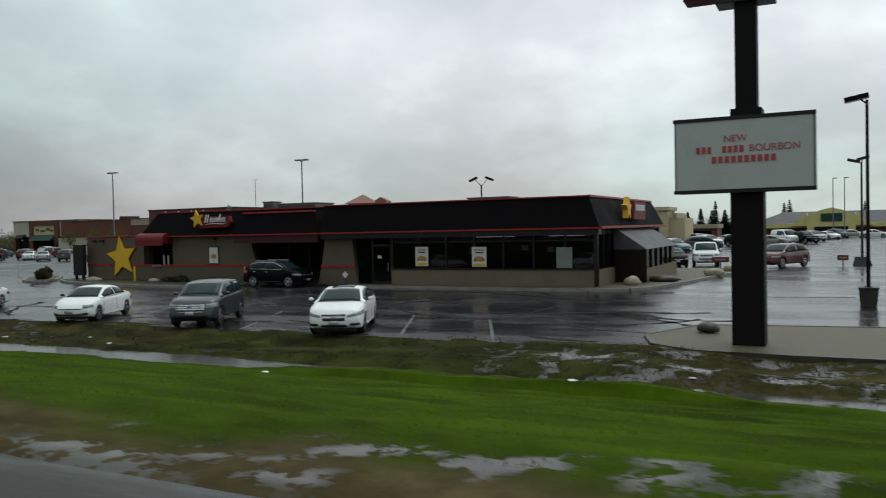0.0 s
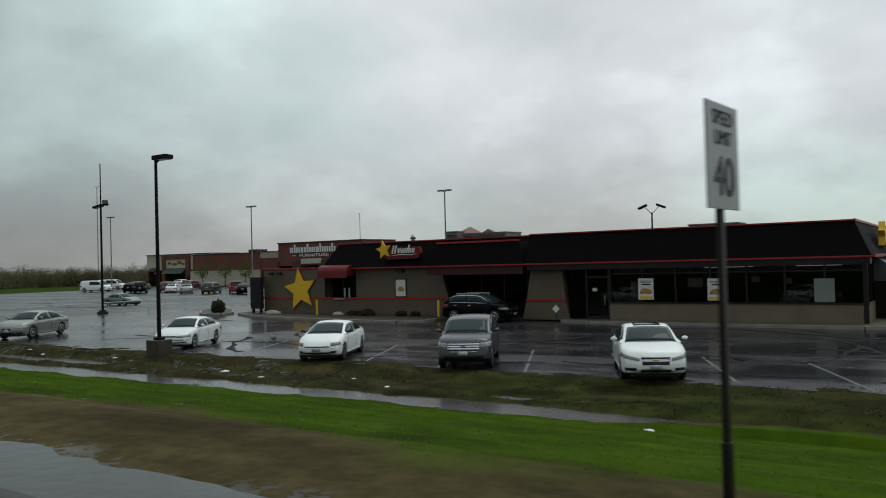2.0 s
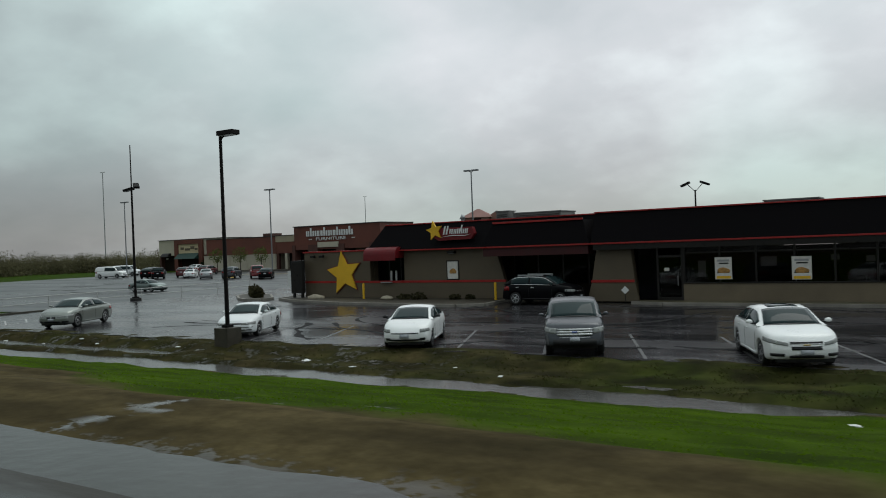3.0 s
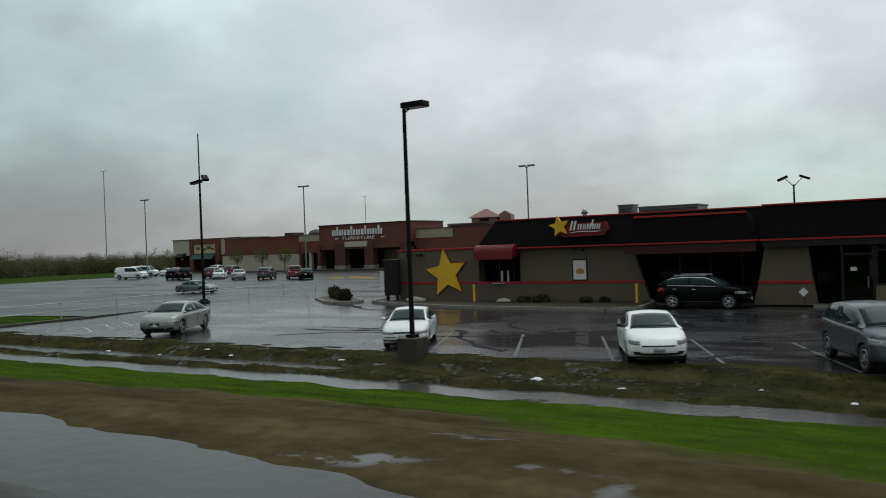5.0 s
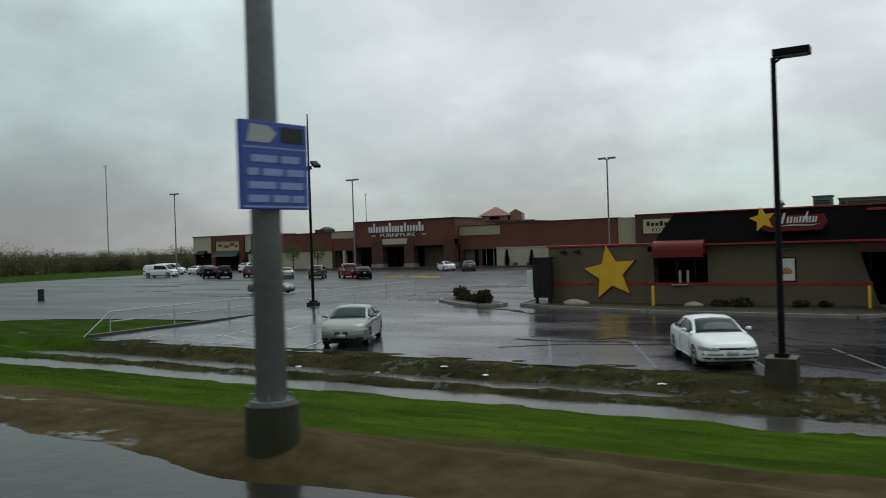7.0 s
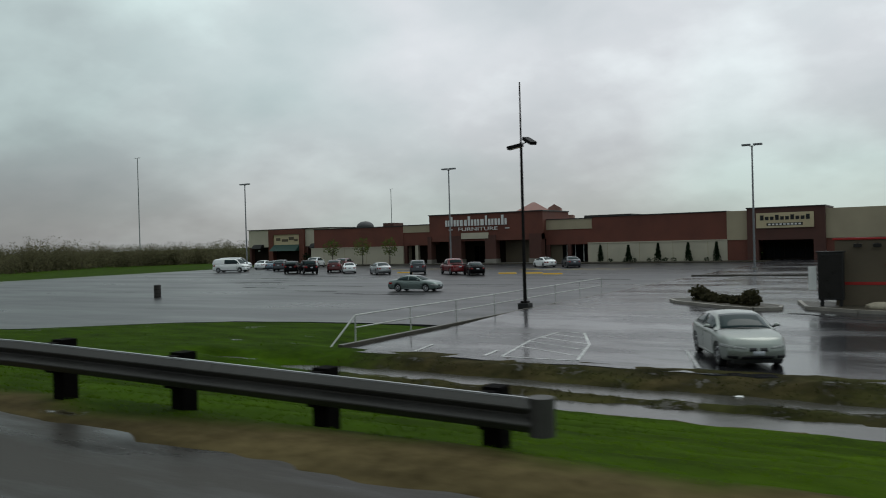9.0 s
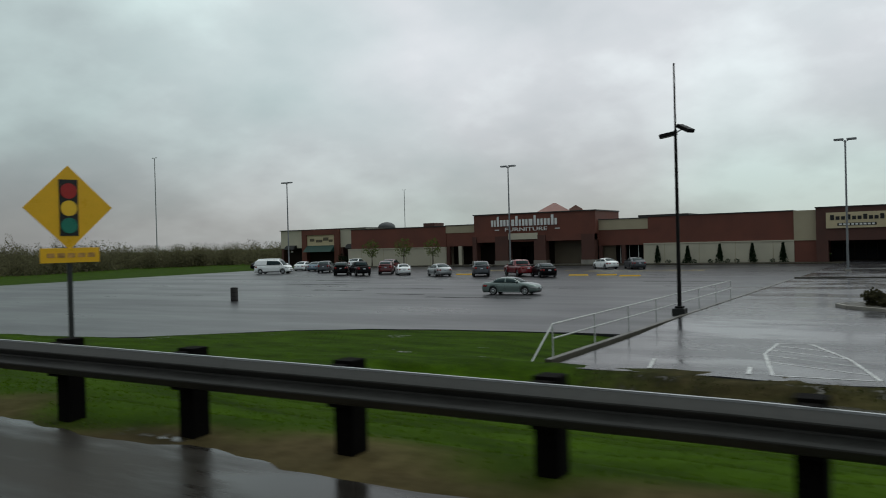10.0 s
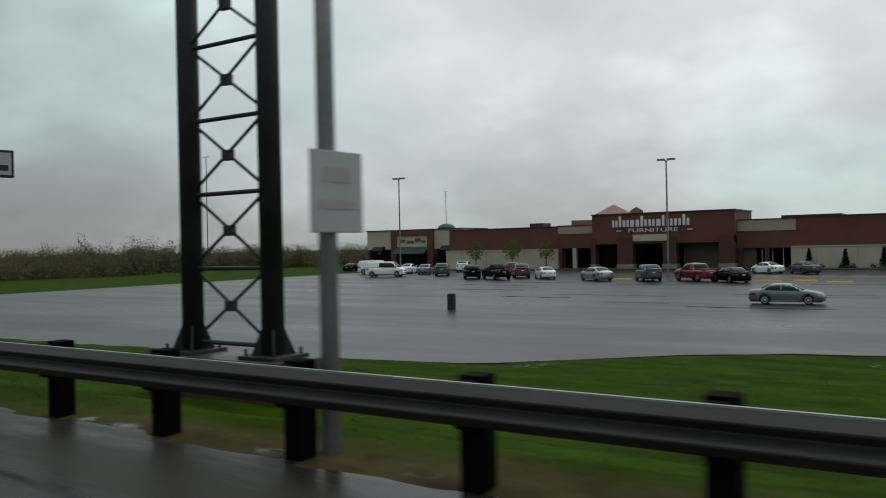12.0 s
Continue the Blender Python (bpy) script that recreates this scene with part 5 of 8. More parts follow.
# bollards
for x, y in ((-43.7, 40.35), (-33.95, 40.3)):
    B = thing("bollard", (x, y, 0.22), 0, "yellow painted steel bollard before the tan wall", "bollard", group="bollards at the restaurant")
    part("post", cyl((0, 0, 0), (0, 0, 0.98), 0.075, n=12), M["yellow"], B)
    cp = part("cap", lump(0.075, 0.075, 0.05, 1, 0.0), M["yellow"], B, smooth=True)
    cp.matrix_basis = pose(0, 0, 0.98)

# ---------------------------------------------------------------- the furniture store and its neighbours
F = thing("furniture_store", (0, 0, 0), 0, "long brick and cream shopping strip with a tall entrance block", "store")
part("entrance_block", box(-117.4, -96.9, 111.9, 122, 3.75, 8.0), M["brick"], F, "red-brown brick entrance block")
part("cap", box(-117.55, -96.75, 111.75, 122, 8.0, 8.16), M["cap"], F)
for x0, x1 in ((-117.4, -116.7), (-113.3, -111.0), (-106.6, -104.7), (-98.9, -96.9)):
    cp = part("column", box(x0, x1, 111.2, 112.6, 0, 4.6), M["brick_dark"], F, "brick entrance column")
    part("plinth", box(x0 - 0.08, x1 + 0.08, 111.1, 112.7, 0, 0.8, 0.02), M["concrete"], cp)
part("beam", box(-117.4, -96.9, 111.4, 112.2, 3.7, 4.7), M["brick"], F, "brick lintel")
part("canopy_panel", box(-110.9, -106.0, 111.1, 111.4, 4.05, 5.0), M["cream"], F, "pale panel over the door")
# lobby shade put into the back wall's near-black colour
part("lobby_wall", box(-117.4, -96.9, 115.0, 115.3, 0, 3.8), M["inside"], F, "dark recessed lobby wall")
part("lobby_floor", box(-117.4, -96.9, 111.2, 115.0, 0, 0.14), M["concrete"], F)
for i in range(5):
    part("window", box(-110.6 + i * 0.95, -109.75 + i * 0.95, 114.9, 114.96, 0.2, 2.9), M["window"], F)
# store lettering as plain blocks
sgn = thing("store_sign", (-108.2, 111.85, 6.15), 0, "white block lettering band on the brick entrance block", "sign")
x0 = -6.0
for w_, h_, looped in ((0.80, 1.0, 1), (0.36, 1.55, 0), (0.92, 1.0, 1), (1.30, 1.0, 1), (0.95, 1.55, 1), (0.90, 1.0, 1), (0.62, 1.0, 0), (0.36, 1.55, 0), (0.92, 1.0, 1), (0.95, 1.0, 1), (0.95, 1.55, 1)):
    part("letter_block", box(x0, x0 + (0.42 * w_ if looped else w_), -0.14, 0.0, 0, h_, 0.05), M["white"], sgn)
    if looped:
        part("letter_block", box(x0 + 0.62 * w_, x0 + w_, -0.14, 0.0, 0, 1.0, 0.05), M["white"], sgn)
    x0 += w_ + 0.22
letters("FURNITURE", 0.80, M["white"], sgn, pose(0.0, -0.1, -0.55, 90, 0, 0) @ Matrix.Diagonal((1.75, 1, 1, 1)), 0.04)
for x0 in (-5.4, 4.9):
    part("rule", box(x0, x0 + 0.75, -0.1, 0, -0.62, -0.48), M["white"], sgn)
# step blocks beside the entrance
for x0, x1, zb in ((-97.0, -89.5, 5.1), (-123.5, -117.4, 5.4)):
    part("wall", box(x0, x1, 113.2, 122, 2.8 if x0 > -100 else 3.2, zb), M["brick"], F, "brick wall")
    part("panel", box(x0 - 0.02, x1 + 0.02, 113.1, 122, zb, 6.6), M["tan_panel"], F, "grey-cream stucco panel")
    part("cap", box(x0 - 0.1, x1 + 0.1, 113.0, 122, 6.6, 6.72), M["cap"], F)
part("lobby_wall", box(-123.5, -117.4, 115.6, 115.8, 0, 3.2), M["inside"], F, "dark recessed portico wall")
part("portico_floor", box(-123.5, -117.4, 113.0, 115.6, 0, 0.14), M["concrete"], F)
for x0, mt in ((-123.5, "brick_dark"), (-121.2, "cream"), (-118.2, "brick_dark")):
    part("column", box(x0, x0 + 0.6, 113.2, 113.8, 0, 3.2), M[mt], F)
# bay shade put into the near-black back wall
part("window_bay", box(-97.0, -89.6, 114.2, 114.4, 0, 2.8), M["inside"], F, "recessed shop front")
for i in range(5):
    wn = part("window", box(-96.6 + i * 1.35, -95.35 + i * 1.35, 114.12, 114.17, 0.3, 2.6), M["window"], F, "dark shop window")
    part("mullion", box(-96.68 + i * 1.35, -96.6 + i * 1.35, 114.08, 114.2, 0.2, 2.7), M["white"], wn)
for x0 in (-96.9, -93.4, -90.2):
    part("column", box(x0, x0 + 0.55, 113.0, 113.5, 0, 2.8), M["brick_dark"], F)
# long walls
for x0, x1, split, top in ((-89.5, -70.1, 2.95, 6.75), (-143.4, -123.5, 3.1, 6.5)):
    part("base_wall", box(x0 - 0.6, x1, 112.9, 122, 0, split), M["cream"], F, "pale cream lower wall")
    part("wall", box(x0, x1, 113.1, 122, split, top), M["brick"], F, "red-brown brick upper wall")
    part("ledge", box(x0 - 0.6, x1, 112.8, 113.1, split - 0.08, split + 0.06), M["cream"], F)
    part("cap", box(x0, x1, 113.0, 122, top, top + 0.14), M["cap"], F)
    for i in range(int((x1 - x0) / 4.8)):
        part("joint", box(x0 + 4.8 * (i + 0.5), x0 + 4.8 * (i + 0.5) + 0.06, 112.87, 112.9, 0, split), M["tan_panel"], F)
part("parapet", box(-91.8, -84.4, 116, 121, 6.7, 7.15), M["cap"], F, "dark raised roof screen")
part("parapet", box(-129.8, -127.5, 116, 119, 6.6, 7.3), M["brick_dark"], F, "dark raised roof screen")
# second shop with its white sign board
part("panel", box(-70.1, -67.4, 112.9, 122, 2.9, 6.8), M["tan_panel"], F, "cream stucco pier")
part("wall", box(-70.1, -67.4, 113.0, 122, 0, 2.9), M["brick"], F, "brick wall")
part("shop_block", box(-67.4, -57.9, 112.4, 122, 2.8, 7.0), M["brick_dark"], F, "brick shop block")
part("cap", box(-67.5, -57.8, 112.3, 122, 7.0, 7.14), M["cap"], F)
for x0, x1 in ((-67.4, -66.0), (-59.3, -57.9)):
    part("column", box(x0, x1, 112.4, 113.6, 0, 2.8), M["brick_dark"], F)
# entrance shade carried by a near-black wall
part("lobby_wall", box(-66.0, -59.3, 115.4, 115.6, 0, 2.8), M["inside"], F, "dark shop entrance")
for i in range(5):
    part("window", box(-65.8 + i * 1.3, -64.6 + i * 1.3, 115.3, 115.36, 0.3, 2.4), M["window"], F)
s2 = thing("shop_sign", (-62.7, 112.36, 5.4), 0, "cream sign board with dark bar lettering on the brick shop", "sign")
part("board", box(-3.5, 3.5, -0.15, 0, -1.05, 0.95, 0.03), M["cream_far"], s2)
for i in range(10):
    part("letter_block", box(-3.0 + i * 0.62, -2.55 + i * 0.62, -0.18, -0.15, 0.0, 0.45 + 0.2 * (i % 3 == 0)), M["sign_black"], s2)
part("strap_line", box(-2.2, 2.2, -0.18, -0.15, -0.75, -0.4), M["sign_black"], s2)
for i in range(9):
    part("letter_block", box(-2.0 + i * 0.46, -1.7 + i * 0.46, -0.2, -0.18, -0.68, -0.47), M["white"], s2)
part("panel", box(-57.9, -46.0, 113.0, 122, 2.9, 6.7), M["tan_panel"], F, "cream stucco panel")
part("wall", box(-57.9, -38.0, 113.1, 122, 0, 2.9), M["brick"], F, "brick wall")
part("wall", box(-46.0, -38.0, 113.0, 122, 2.9, 6.6), M["brick"], F, "brick wall")
# west end block: a brick-framed bay with a sign face and a green awning, over a dark arcade
for x0, x1 in ((-164.4, -158.6), (-149.4, -143.4)):
    part("panel", box(x0, x1, 117.5, 126, 3.55, 6.95), M["cream"], F, "pale cream stucco panel")
    # arcade shadow put into the near-black front
    part("shop_front", box(x0, x1, 118.6, 118.8, 0, 3.55), M["inside"], F, "dark shop front")
    xm = (x0 + x1) / 2
    for q in (x0, x1 - 0.5):
        part("column", box(q, q + 0.5, 117.6, 118.6, 0, 3.55), M["brick_dark"], F)
    hood = [(117.5, 3.3), (117.5, 4.1), (117.1, 4.05), (116.7, 3.8), (116.45, 3.3)]
    part("awning", prism(hood, "x", xm - 1.2, xm + 1.2), M["sign_black"], F, "small rounded dark awning")
    part("wall_lamp", box(xm - 0.22, xm + 0.22, 117.3, 117.5, 2.75, 3.0, 0.03), M["white"], F)
part("arch_block", box(-158.6, -149.4, 117.0, 126, 5.95, 6.9), M["brick"], F, "brick band over the bay")
for q in (-158.6, -150.6):
    part("column", box(q, q + 1.2, 117.0, 118.2, 0, 5.95), M["brick"], F, "brick pier of the bay")
part("sign_face", box(-157.4, -150.6, 117.25, 117.5, 3.9, 5.95), M["cream_far"], F, "cream sign face with dark blotches")
for q, z, w_, h_ in ((-156.7, 4.75, 1.1, 0.55), (-155.2, 4.55, 1.6, 0.5), (-153.4, 4.85, 1.3, 0.6), (-152.0, 4.6, 0.9, 0.45)):
    part("sign_mark", box(q, q + w_, 117.2, 117.25, z, z + h_, 0.02), M["stucco"], F)
part("awning", prism([(115.8, 2.75), (117.25, 3.95), (117.25, 2.75)], "x", -157.4, -150.6), M["green_awning"], F, "dark green awning")
part("cap", box(-164.6, -143.3, 117.3, 126, 6.95, 7.08), M["cap"], F)
part("shop_front", box(-158.6, -149.4, 118.0, 118.2, 0, 2.9), M["inside"], F, "dark shop front")
part("end_wall", box(-164.4, -164.0, 118, 160, 0, 6.9), M["cream"], F)
part("main_roof", box(-164, -38, 121.5, 165, 5.6, 5.8), M["cap"], F)
part("back_wall", box(-164, -38, 164.5, 165, 0, 5.7), M["brick"], F)
part("forecourt", box(-143, -46, 108.6, 113.0, -0.1, 0.13), M["soil"], F, "brown wet planted forecourt strip")
part("screen_panel", box(-104.6, -99.0, 114.4, 114.6, 0.14, 3.6), M["stucco"], F, "grey-beige screen in the entrance bay")
part("screen_panel", box(-97.0, -94.6, 113.9, 114.1, 0.0, 2.8), M["stucco"], F, "grey-beige screen in the shop bay")
# yellow wheel stops before the store
for x, y in ((-86.3, 79.0), (-83.3, 79.3), (-80.2, 77.4), (-101.5, 81.2)):
    ws = thing("wheel_stop", (x, y, 0.0), 6, "yellow painted concrete wheel stop on wet asphalt", "wheel stop", group="yellow wheel stops")
    part("block", hexa([(-1.05, -0.13, 0), (1.05, -0.13, 0), (1.05, 0.13, 0), (-1.05, 0.13, 0)], [(-1.0, -0.07, 0.13), (1.0, -0.07, 0.13), (1.0, 0.07, 0.13), (-1.0, 0.07, 0.13)]), M["yellow"], ws)

# a pink gabled tower far behind
P = thing("gabled_building", (-186, 300, 0.6), 20, "distant pink stucco building with a gabled tower roof", "building")
part("wall", box(-16, 16, -8, 8, 0, 12.4), M["pink_roof"], P)
part("tower", box(-5.4, 5.4, -9, 2, 12.4, 14.4), M["pink_roof"], P, "pink square tower")
part("roof", hexa([(-6.8, -10, 14.4), (6.8, -10, 14.4), (6.8, 3.5, 14.4), (-6.8, 3.5, 14.4)], [(-0.5, -4, 18.1), (0.5, -4, 18.1), (0.5, -3, 18.1), (-0.5, -3, 18.1)]), M["pink_roof"], P, "pink pyramid roof")
part("gable", prism([(6.0, 12.4), (6.0, 15.4), (8.5, 16.9), (11, 15.4), (11, 12.4)], "y", -8.3, 4), M["pink_roof"], P, "pink gable")
part("window", box(-2.0, 2.0, -9.1, -9.0, 12.8, 14.0), M["window"], P)
D = thing("domed_tower", (-214, 222, 0.6), 0, "distant grey round tower cap", "building")
part("drum", cyl((0, 0, 0), (0, 0, 9.0), 3.0, n=20), M["roof_grey"], D)
dm = part("dome", lump(3.0, 3.0, 1.9, 1, 0.0, 3), M["roof_grey"], D, smooth=True)
dm.matrix_basis = pose(0, 0, 9.0)

# the grocery beyond the east lot, and the tan building beside it
N = thing("grocery_store", (-2, 206, -0.85), 0, "distant yellow-trimmed store with grey hipped roof", "store")
part("wall", box(-16, 40, 0, 30, 0, 3.2), M["red_brown"], N, "shaded shop front")
part("band", box(-17, 41, -1.5, 30, 2.6, 3.6), M["store_yellow"], N, "pale yellow fascia")
part("roof", hexa([(-17, -1.5, 3.6), (41, -1.5, 3.6), (41, 30, 3.6), (-17, 30, 3.6)], [(-10, 7, 6.4), (38, 7, 6.4), (38, 22, 6.4), (-10, 22, 6.4)]), M["roof_grey"], N, "grey shingle roof")
gb = part("gable", prism([(-4.5, 0), (5.5, 0), (5.5, 5.4), (2.6, 6.6), (0.5, 7.1), (-1.6, 6.6), (-4.5, 5.4)], "y", -4, 6), M["store_yellow"], N, "pale yellow gabled entrance")
# near-black slab in place of the shaded opening
part("opening", box(-3.0, 4.0, -4.1, -3.9, 0, 2.8), M["inside"], gb)
part("sign_board", box(-1.6, 2.8, -4.25, -4.0, 4.0, 5.8, 0.1), M["green_awning"], gb, "dark green sign board")
part("wing", prism([(5.5, 3.0), (9.0, 3.0), (5.5, 6.0)], "y", -3.5, 4), M["store_yellow"], N)
part("wing", prism([(-4.5, 3.0), (-8.0, 3.0), (-4.5, 6.0)], "y", -3.5, 4), M["store_yellow"], N)
T2 = thing("tan_building", (-23.5, 118, 0.1), 0, "tan stepped building beyond the lot", "building")
part("tower", box(-2.2, 1.4, 0, 6, 0, 5.2), M["cream_far"], T2)
part("cornice", box(-0.6, 1.7, -0.3, 6.3, 5.2, 5.75, 0.05), M["cream_far"], T2)
part("wall", box(1.4, 3.7, 1, 8, 0, 4.1), M["cream_far"], T2)
part("cornice", box(2.0, 2.6, 0.7, 8, 4.1, 4.8), M["tan_panel"], T2)
LB = thing("low_building", (-22.0, 150, 0.1), 0, "low brown shop with a pale flat roof edge", "building")
part("wall", box(-2.4, 2.6, 0, 6, 0, 2.3), M["red_brown"], LB)
part("roof_edge", box(-2.7, 2.9, -0.8, 6, 2.3, 3.0, 0.05), M["tan_panel"], LB, "pale roof edge")
part("window", box(-1.6, 1.6, -0.05, 0.0, 0.9, 1.9), M["window"], LB)
part("window", box(-1.6, -0.6, -0.05, 0, 3.0, 4.2), M["window"], T2)

# ---------------------------------------------------------------- poles and signs


def lamp_post(x, y, base, h, heads, label, pole_mat, r=0.09, foot=None, group="parking lot lamps", z0=0.0):
    """A lamp post: base, tapered pole, and heads given as (dx, dy, dz, turn, tilt)."""
    t = thing("street_lamp", (x, y, z0), 0, label, "street lamp", group=group)
    if foot == "block":
        part("base", box(-0.36, 0.36, -0.36, 0.36, -0.75, base, 0.03), M["concrete_dark"], t, "square stained concrete base")
    elif foot == "round":
        part("base", cyl((0, 0, -0.1), (0, 0, base), 0.30, n=16), M["concrete"], t, "round concrete base")
    part("base_plate", box(-r * 1.9, r * 1.9, -r * 1.9, r * 1.9, base, base + 0.1, 0.02), pole_mat, t)
    part("pole", cyl((0, 0, base), (0, 0, h), r, r * 0.7, 10), pole_mat, t)
    for dx, dy, dz, turn, tilt in heads:
        hd = part("lamp_head", box(-0.21, 0.21, -0.42, 0.42, -0.09, 0.09, 0.03), pole_mat, t, "flat box lamp head")
        hd.matrix_basis = pose(dx, dy, h + dz, tilt, 0, turn)
        part("lens", box(-0.17, 0.17, -0.36, 0.36, -0.105, -0.09), M["lamp_glass"], hd)
        part("arm", cyl((0, 0, h - 0.15), (dx * 0.8, dy * 0.8, h + dz), 0.03, n=8), pole_mat, t)
    return t


lamp_post(-34.8, 20.95, 0.67, 7.95, [(0.42, 0.0, 0.08, 90, 0)], "tall black lamp post on a square concrete base by the ditch", M["pole_black"], 0.085, "block")
lamp_post(-61.35, 84.1, 0.3, 12.45, [(0.55, 0, 0.1, 90, 0), (-0.55, 0, 0.1, 90, 0)], "tall pale lamp post in the big lot", M["galv_dull"], 0.11, "round")
lamp_post(-98.25, 86.8, 0.3, 12.8, [(0.55, 0, 0.1, 90, 0), (-0.55, 0, 0.1, 90, 0)], "tall pale lamp post in the big lot", M["galv_dull"], 0.11, "round")
lamp_post(-135.7, 88.5, 0.3, 13.2, [(0.55, 0, 0.1, 90, 0), (-0.55, 0, 0.1, 90, 0)], "tall pale lamp post in the big lot", M["galv_dull"], 0.11, "round")
lamp_post(-30.8, 71.1, 0.3, 7.4, [(0.85, 0, 0.55, 90, 22), (-0.85, 0, 0.55, 90, -22)], "dark lamp post with two raised flood heads", M["pole_black"], 0.10, "round", z0=0.14)
lamp_post(1.0, 34.5, 0.75, 7.9, [(-0.35, 0, 0.1, 90, -10)], "dark lamp post standing in a concrete tub", M["pole_black"], 0.075, None)
lamp_post(1.5, 64.6, 0.6, 7.5, [(-0.5, 0, 0.1, 90, 14), (0.1, 0, 0.25, 90, -14)], "dark lamp post with twin heads in the east lot", M["timber_grey"], 0.09, None)
lamp_post(-1.0, 190, 0.3, 12.2, [(0.4, 0, 0, 90, 0)], "thin pale lamp post before the grocery", M["galv_dull"], 0.12, None, z0=0.1)
lamp_post(1.2, 190, 0.3, 12.2, [(0.4, 0, 0, 90, 0)], "thin pale lamp post before the grocery", M["galv_dull"], 0.12, None, z0=0.1)
lamp_post(-12.0, 150, 0.3, 8.6, [(0.6, 0, 0, 90, 0), (-0.6, 0, 0, 90, 0)], "thin pale lamp post in the east lot", M["galv_dull"], 0.10, None)
lamp_post(-300, 196, 0.3, 38.0, [(0.9, 0, 0.1, 90, 0), (-0.9, 0, 0.1, 90, 0)], "very tall pale mast light beside the far highway", M["pole_grey"], 0.22, None, z0=0.0)
lamp_post(-330, 402, 0.3, 36.0, [(0.9, 0, 0.1, 90, 0), (-0.9, 0, 0.1, 90, 0)], "very tall pale mast light far behind the stores", M["pole_grey"], 0.25, None, z0=0.8)
# tall pole with flood lamps between the lots
t = lamp_post(-64.65, 38.6, 0.35, 8.9, [(0.45, 0.1, 0.05, 60, 25), (-0.35, 0.0, -0.2, 100, -10)], "dark pole with flood lamps and a tall thin mast", M["pole_black"], 0.10, None)
part("mast", cyl((0, 0, 8.7), (0, 0, 12.1), 0.05, 0.04, 8), M["pole_black"], t)
part("base", box(-0.3, 0.3, -0.3, 0.3, -0.1, 0.35, 0.04), M["sign_black"], t, "dark painted base")
# concrete tub and sign base in the east lot
tub = thing("planter_tub", (1.0, 34.5, 0.08), 0, "square tapered concrete tub round a lamp post", "planter")
part("tub", hexa([(-0.27, -0.27, 0), (0.27, -0.27, 0), (0.27, 0.27, 0), (-0.27, 0.27, 0)], [(-0.34, -0.34, 0.70), (0.34, -0.34, 0.70), (0.34, 0.34, 0.70), (-0.34, 0.34, 0.70)]), M["concrete_dark"], tub)
part("rim", box(-0.36, 0.36, -0.36, 0.36, 0.70, 0.75, 0.01), M["concrete_dark"], tub)
box2 = thing("lamp_plinth", (1.5, 64.6, 0.13), 0, "dark square plinth under the east lot lamp", "plinth")
part("block", hexa([(-0.62, -0.5, 0), (0.62, -0.5, 0), (0.62, 0.5, 0), (-0.62, 0.5, 0)], [(-0.45, -0.4, 0.6), (0.45, -0.4, 0.6), (0.45, 0.4, 0.6), (-0.45, 0.4, 0.6)]), M["roof_grey"], box2)
for x, y, w in ((0.26, 63.0, 0.72), (-7.6, 60.4, 1.2)):
    d = thing("direction_sign", (x, y, 0.13), 0, "small red-brown direction sign on a post", "sign", group="direction signs")
    part("post", cyl((0, 0, 0), (0, 0, 0.7), 0.04, n=8), M["frame"], d)
    part("board", box(-w / 2, w / 2, -0.08, 0.0, 0.42, 0.80, 0.03), M["red_brown"], d)
    part("bar", box(-w * 0.3, w * 0.3, -0.1, -0.08, 0.56, 0.66), M["tan_panel"], d)

# tall sign with a changeable letter board
TS = thing("pylon_sign", (-2.2, 23.5, 0.05), 0, "tall black pylon with a white changeable-letter board", "sign")
part("lower_pole", box(-0.42, 0.42, -0.42, 0.42, -0.1, 4.2, 0.03), M["pole_black"], TS, "thick black square pole")
part("upper_pole", box(-0.28, 0.28, -0.28, 0.28, 6.1, 9.3, 0.02), M["pole_black"], TS)
part("collar", box(-0.40, 0.40, -0.40, 0.40, 6.05, 6.40, 0.02), M["pole_black"], TS)
cab = part("cabinet", box(-1.84, 1.70, -0.62, 0.30, 4.16, 6.16, 0.03), M["galv_dull"], TS, "grey metal sign cabinet")
cf = part("face", box(-1.78, 1.64, -0.65, -0.60, 4.24, 6.08), M["panel_white"], cab, "milky white face with rows of red letters")
part("rim", box(-1.86, 1.72, -0.67, -0.62, 6.08, 6.18), M["frame"], cab)
part("rim", box(-1.86, 1.72, -0.67, -0.62, 4.14, 4.24), M["frame"], cab)
letters("NEW", 0.26, M["sign_red"], cf, pose(-0.25, -0.66, 5.58, 90, 0, 0), 0.004)
letters("BOURBON", 0.26, M["sign_red"], cf, pose(0.72, -0.66, 5.30, 90, 0, 0), 0.004)
for x0, x1, z in ((-1.25, -0.82, 5.30), (-0.58, 0.0, 5.30), (-0.85, 0.80, 5.03)):
    n = max(2, round((x1 - x0) / 0.16))
    for i in range(n):
        a = x0 + (x1 - x0) * i / n
        part("letter_bar", box(a, a + (x1 - x0) / n * 0.7, -0.664, -0.652, z - 0.09, z + 0.09), M["sign_red"], cf)
top = part("top_bracket", box(-0.75, 0.75, -0.4, 0.4, 9.25, 9.5, 0.02), M["frame"], TS)
part("top_cabinet", box(-1.6, 1.6, -0.4, 0.4, 9.45, 12.0, 0.05), M["red_awning"], top, "dark red upper sign cabinet")


# roadside signs, facing the traffic
def sign_post(name, x, y, turn, label, z0):
    return thing(name, (x, y, z0), turn, label, "road sign")


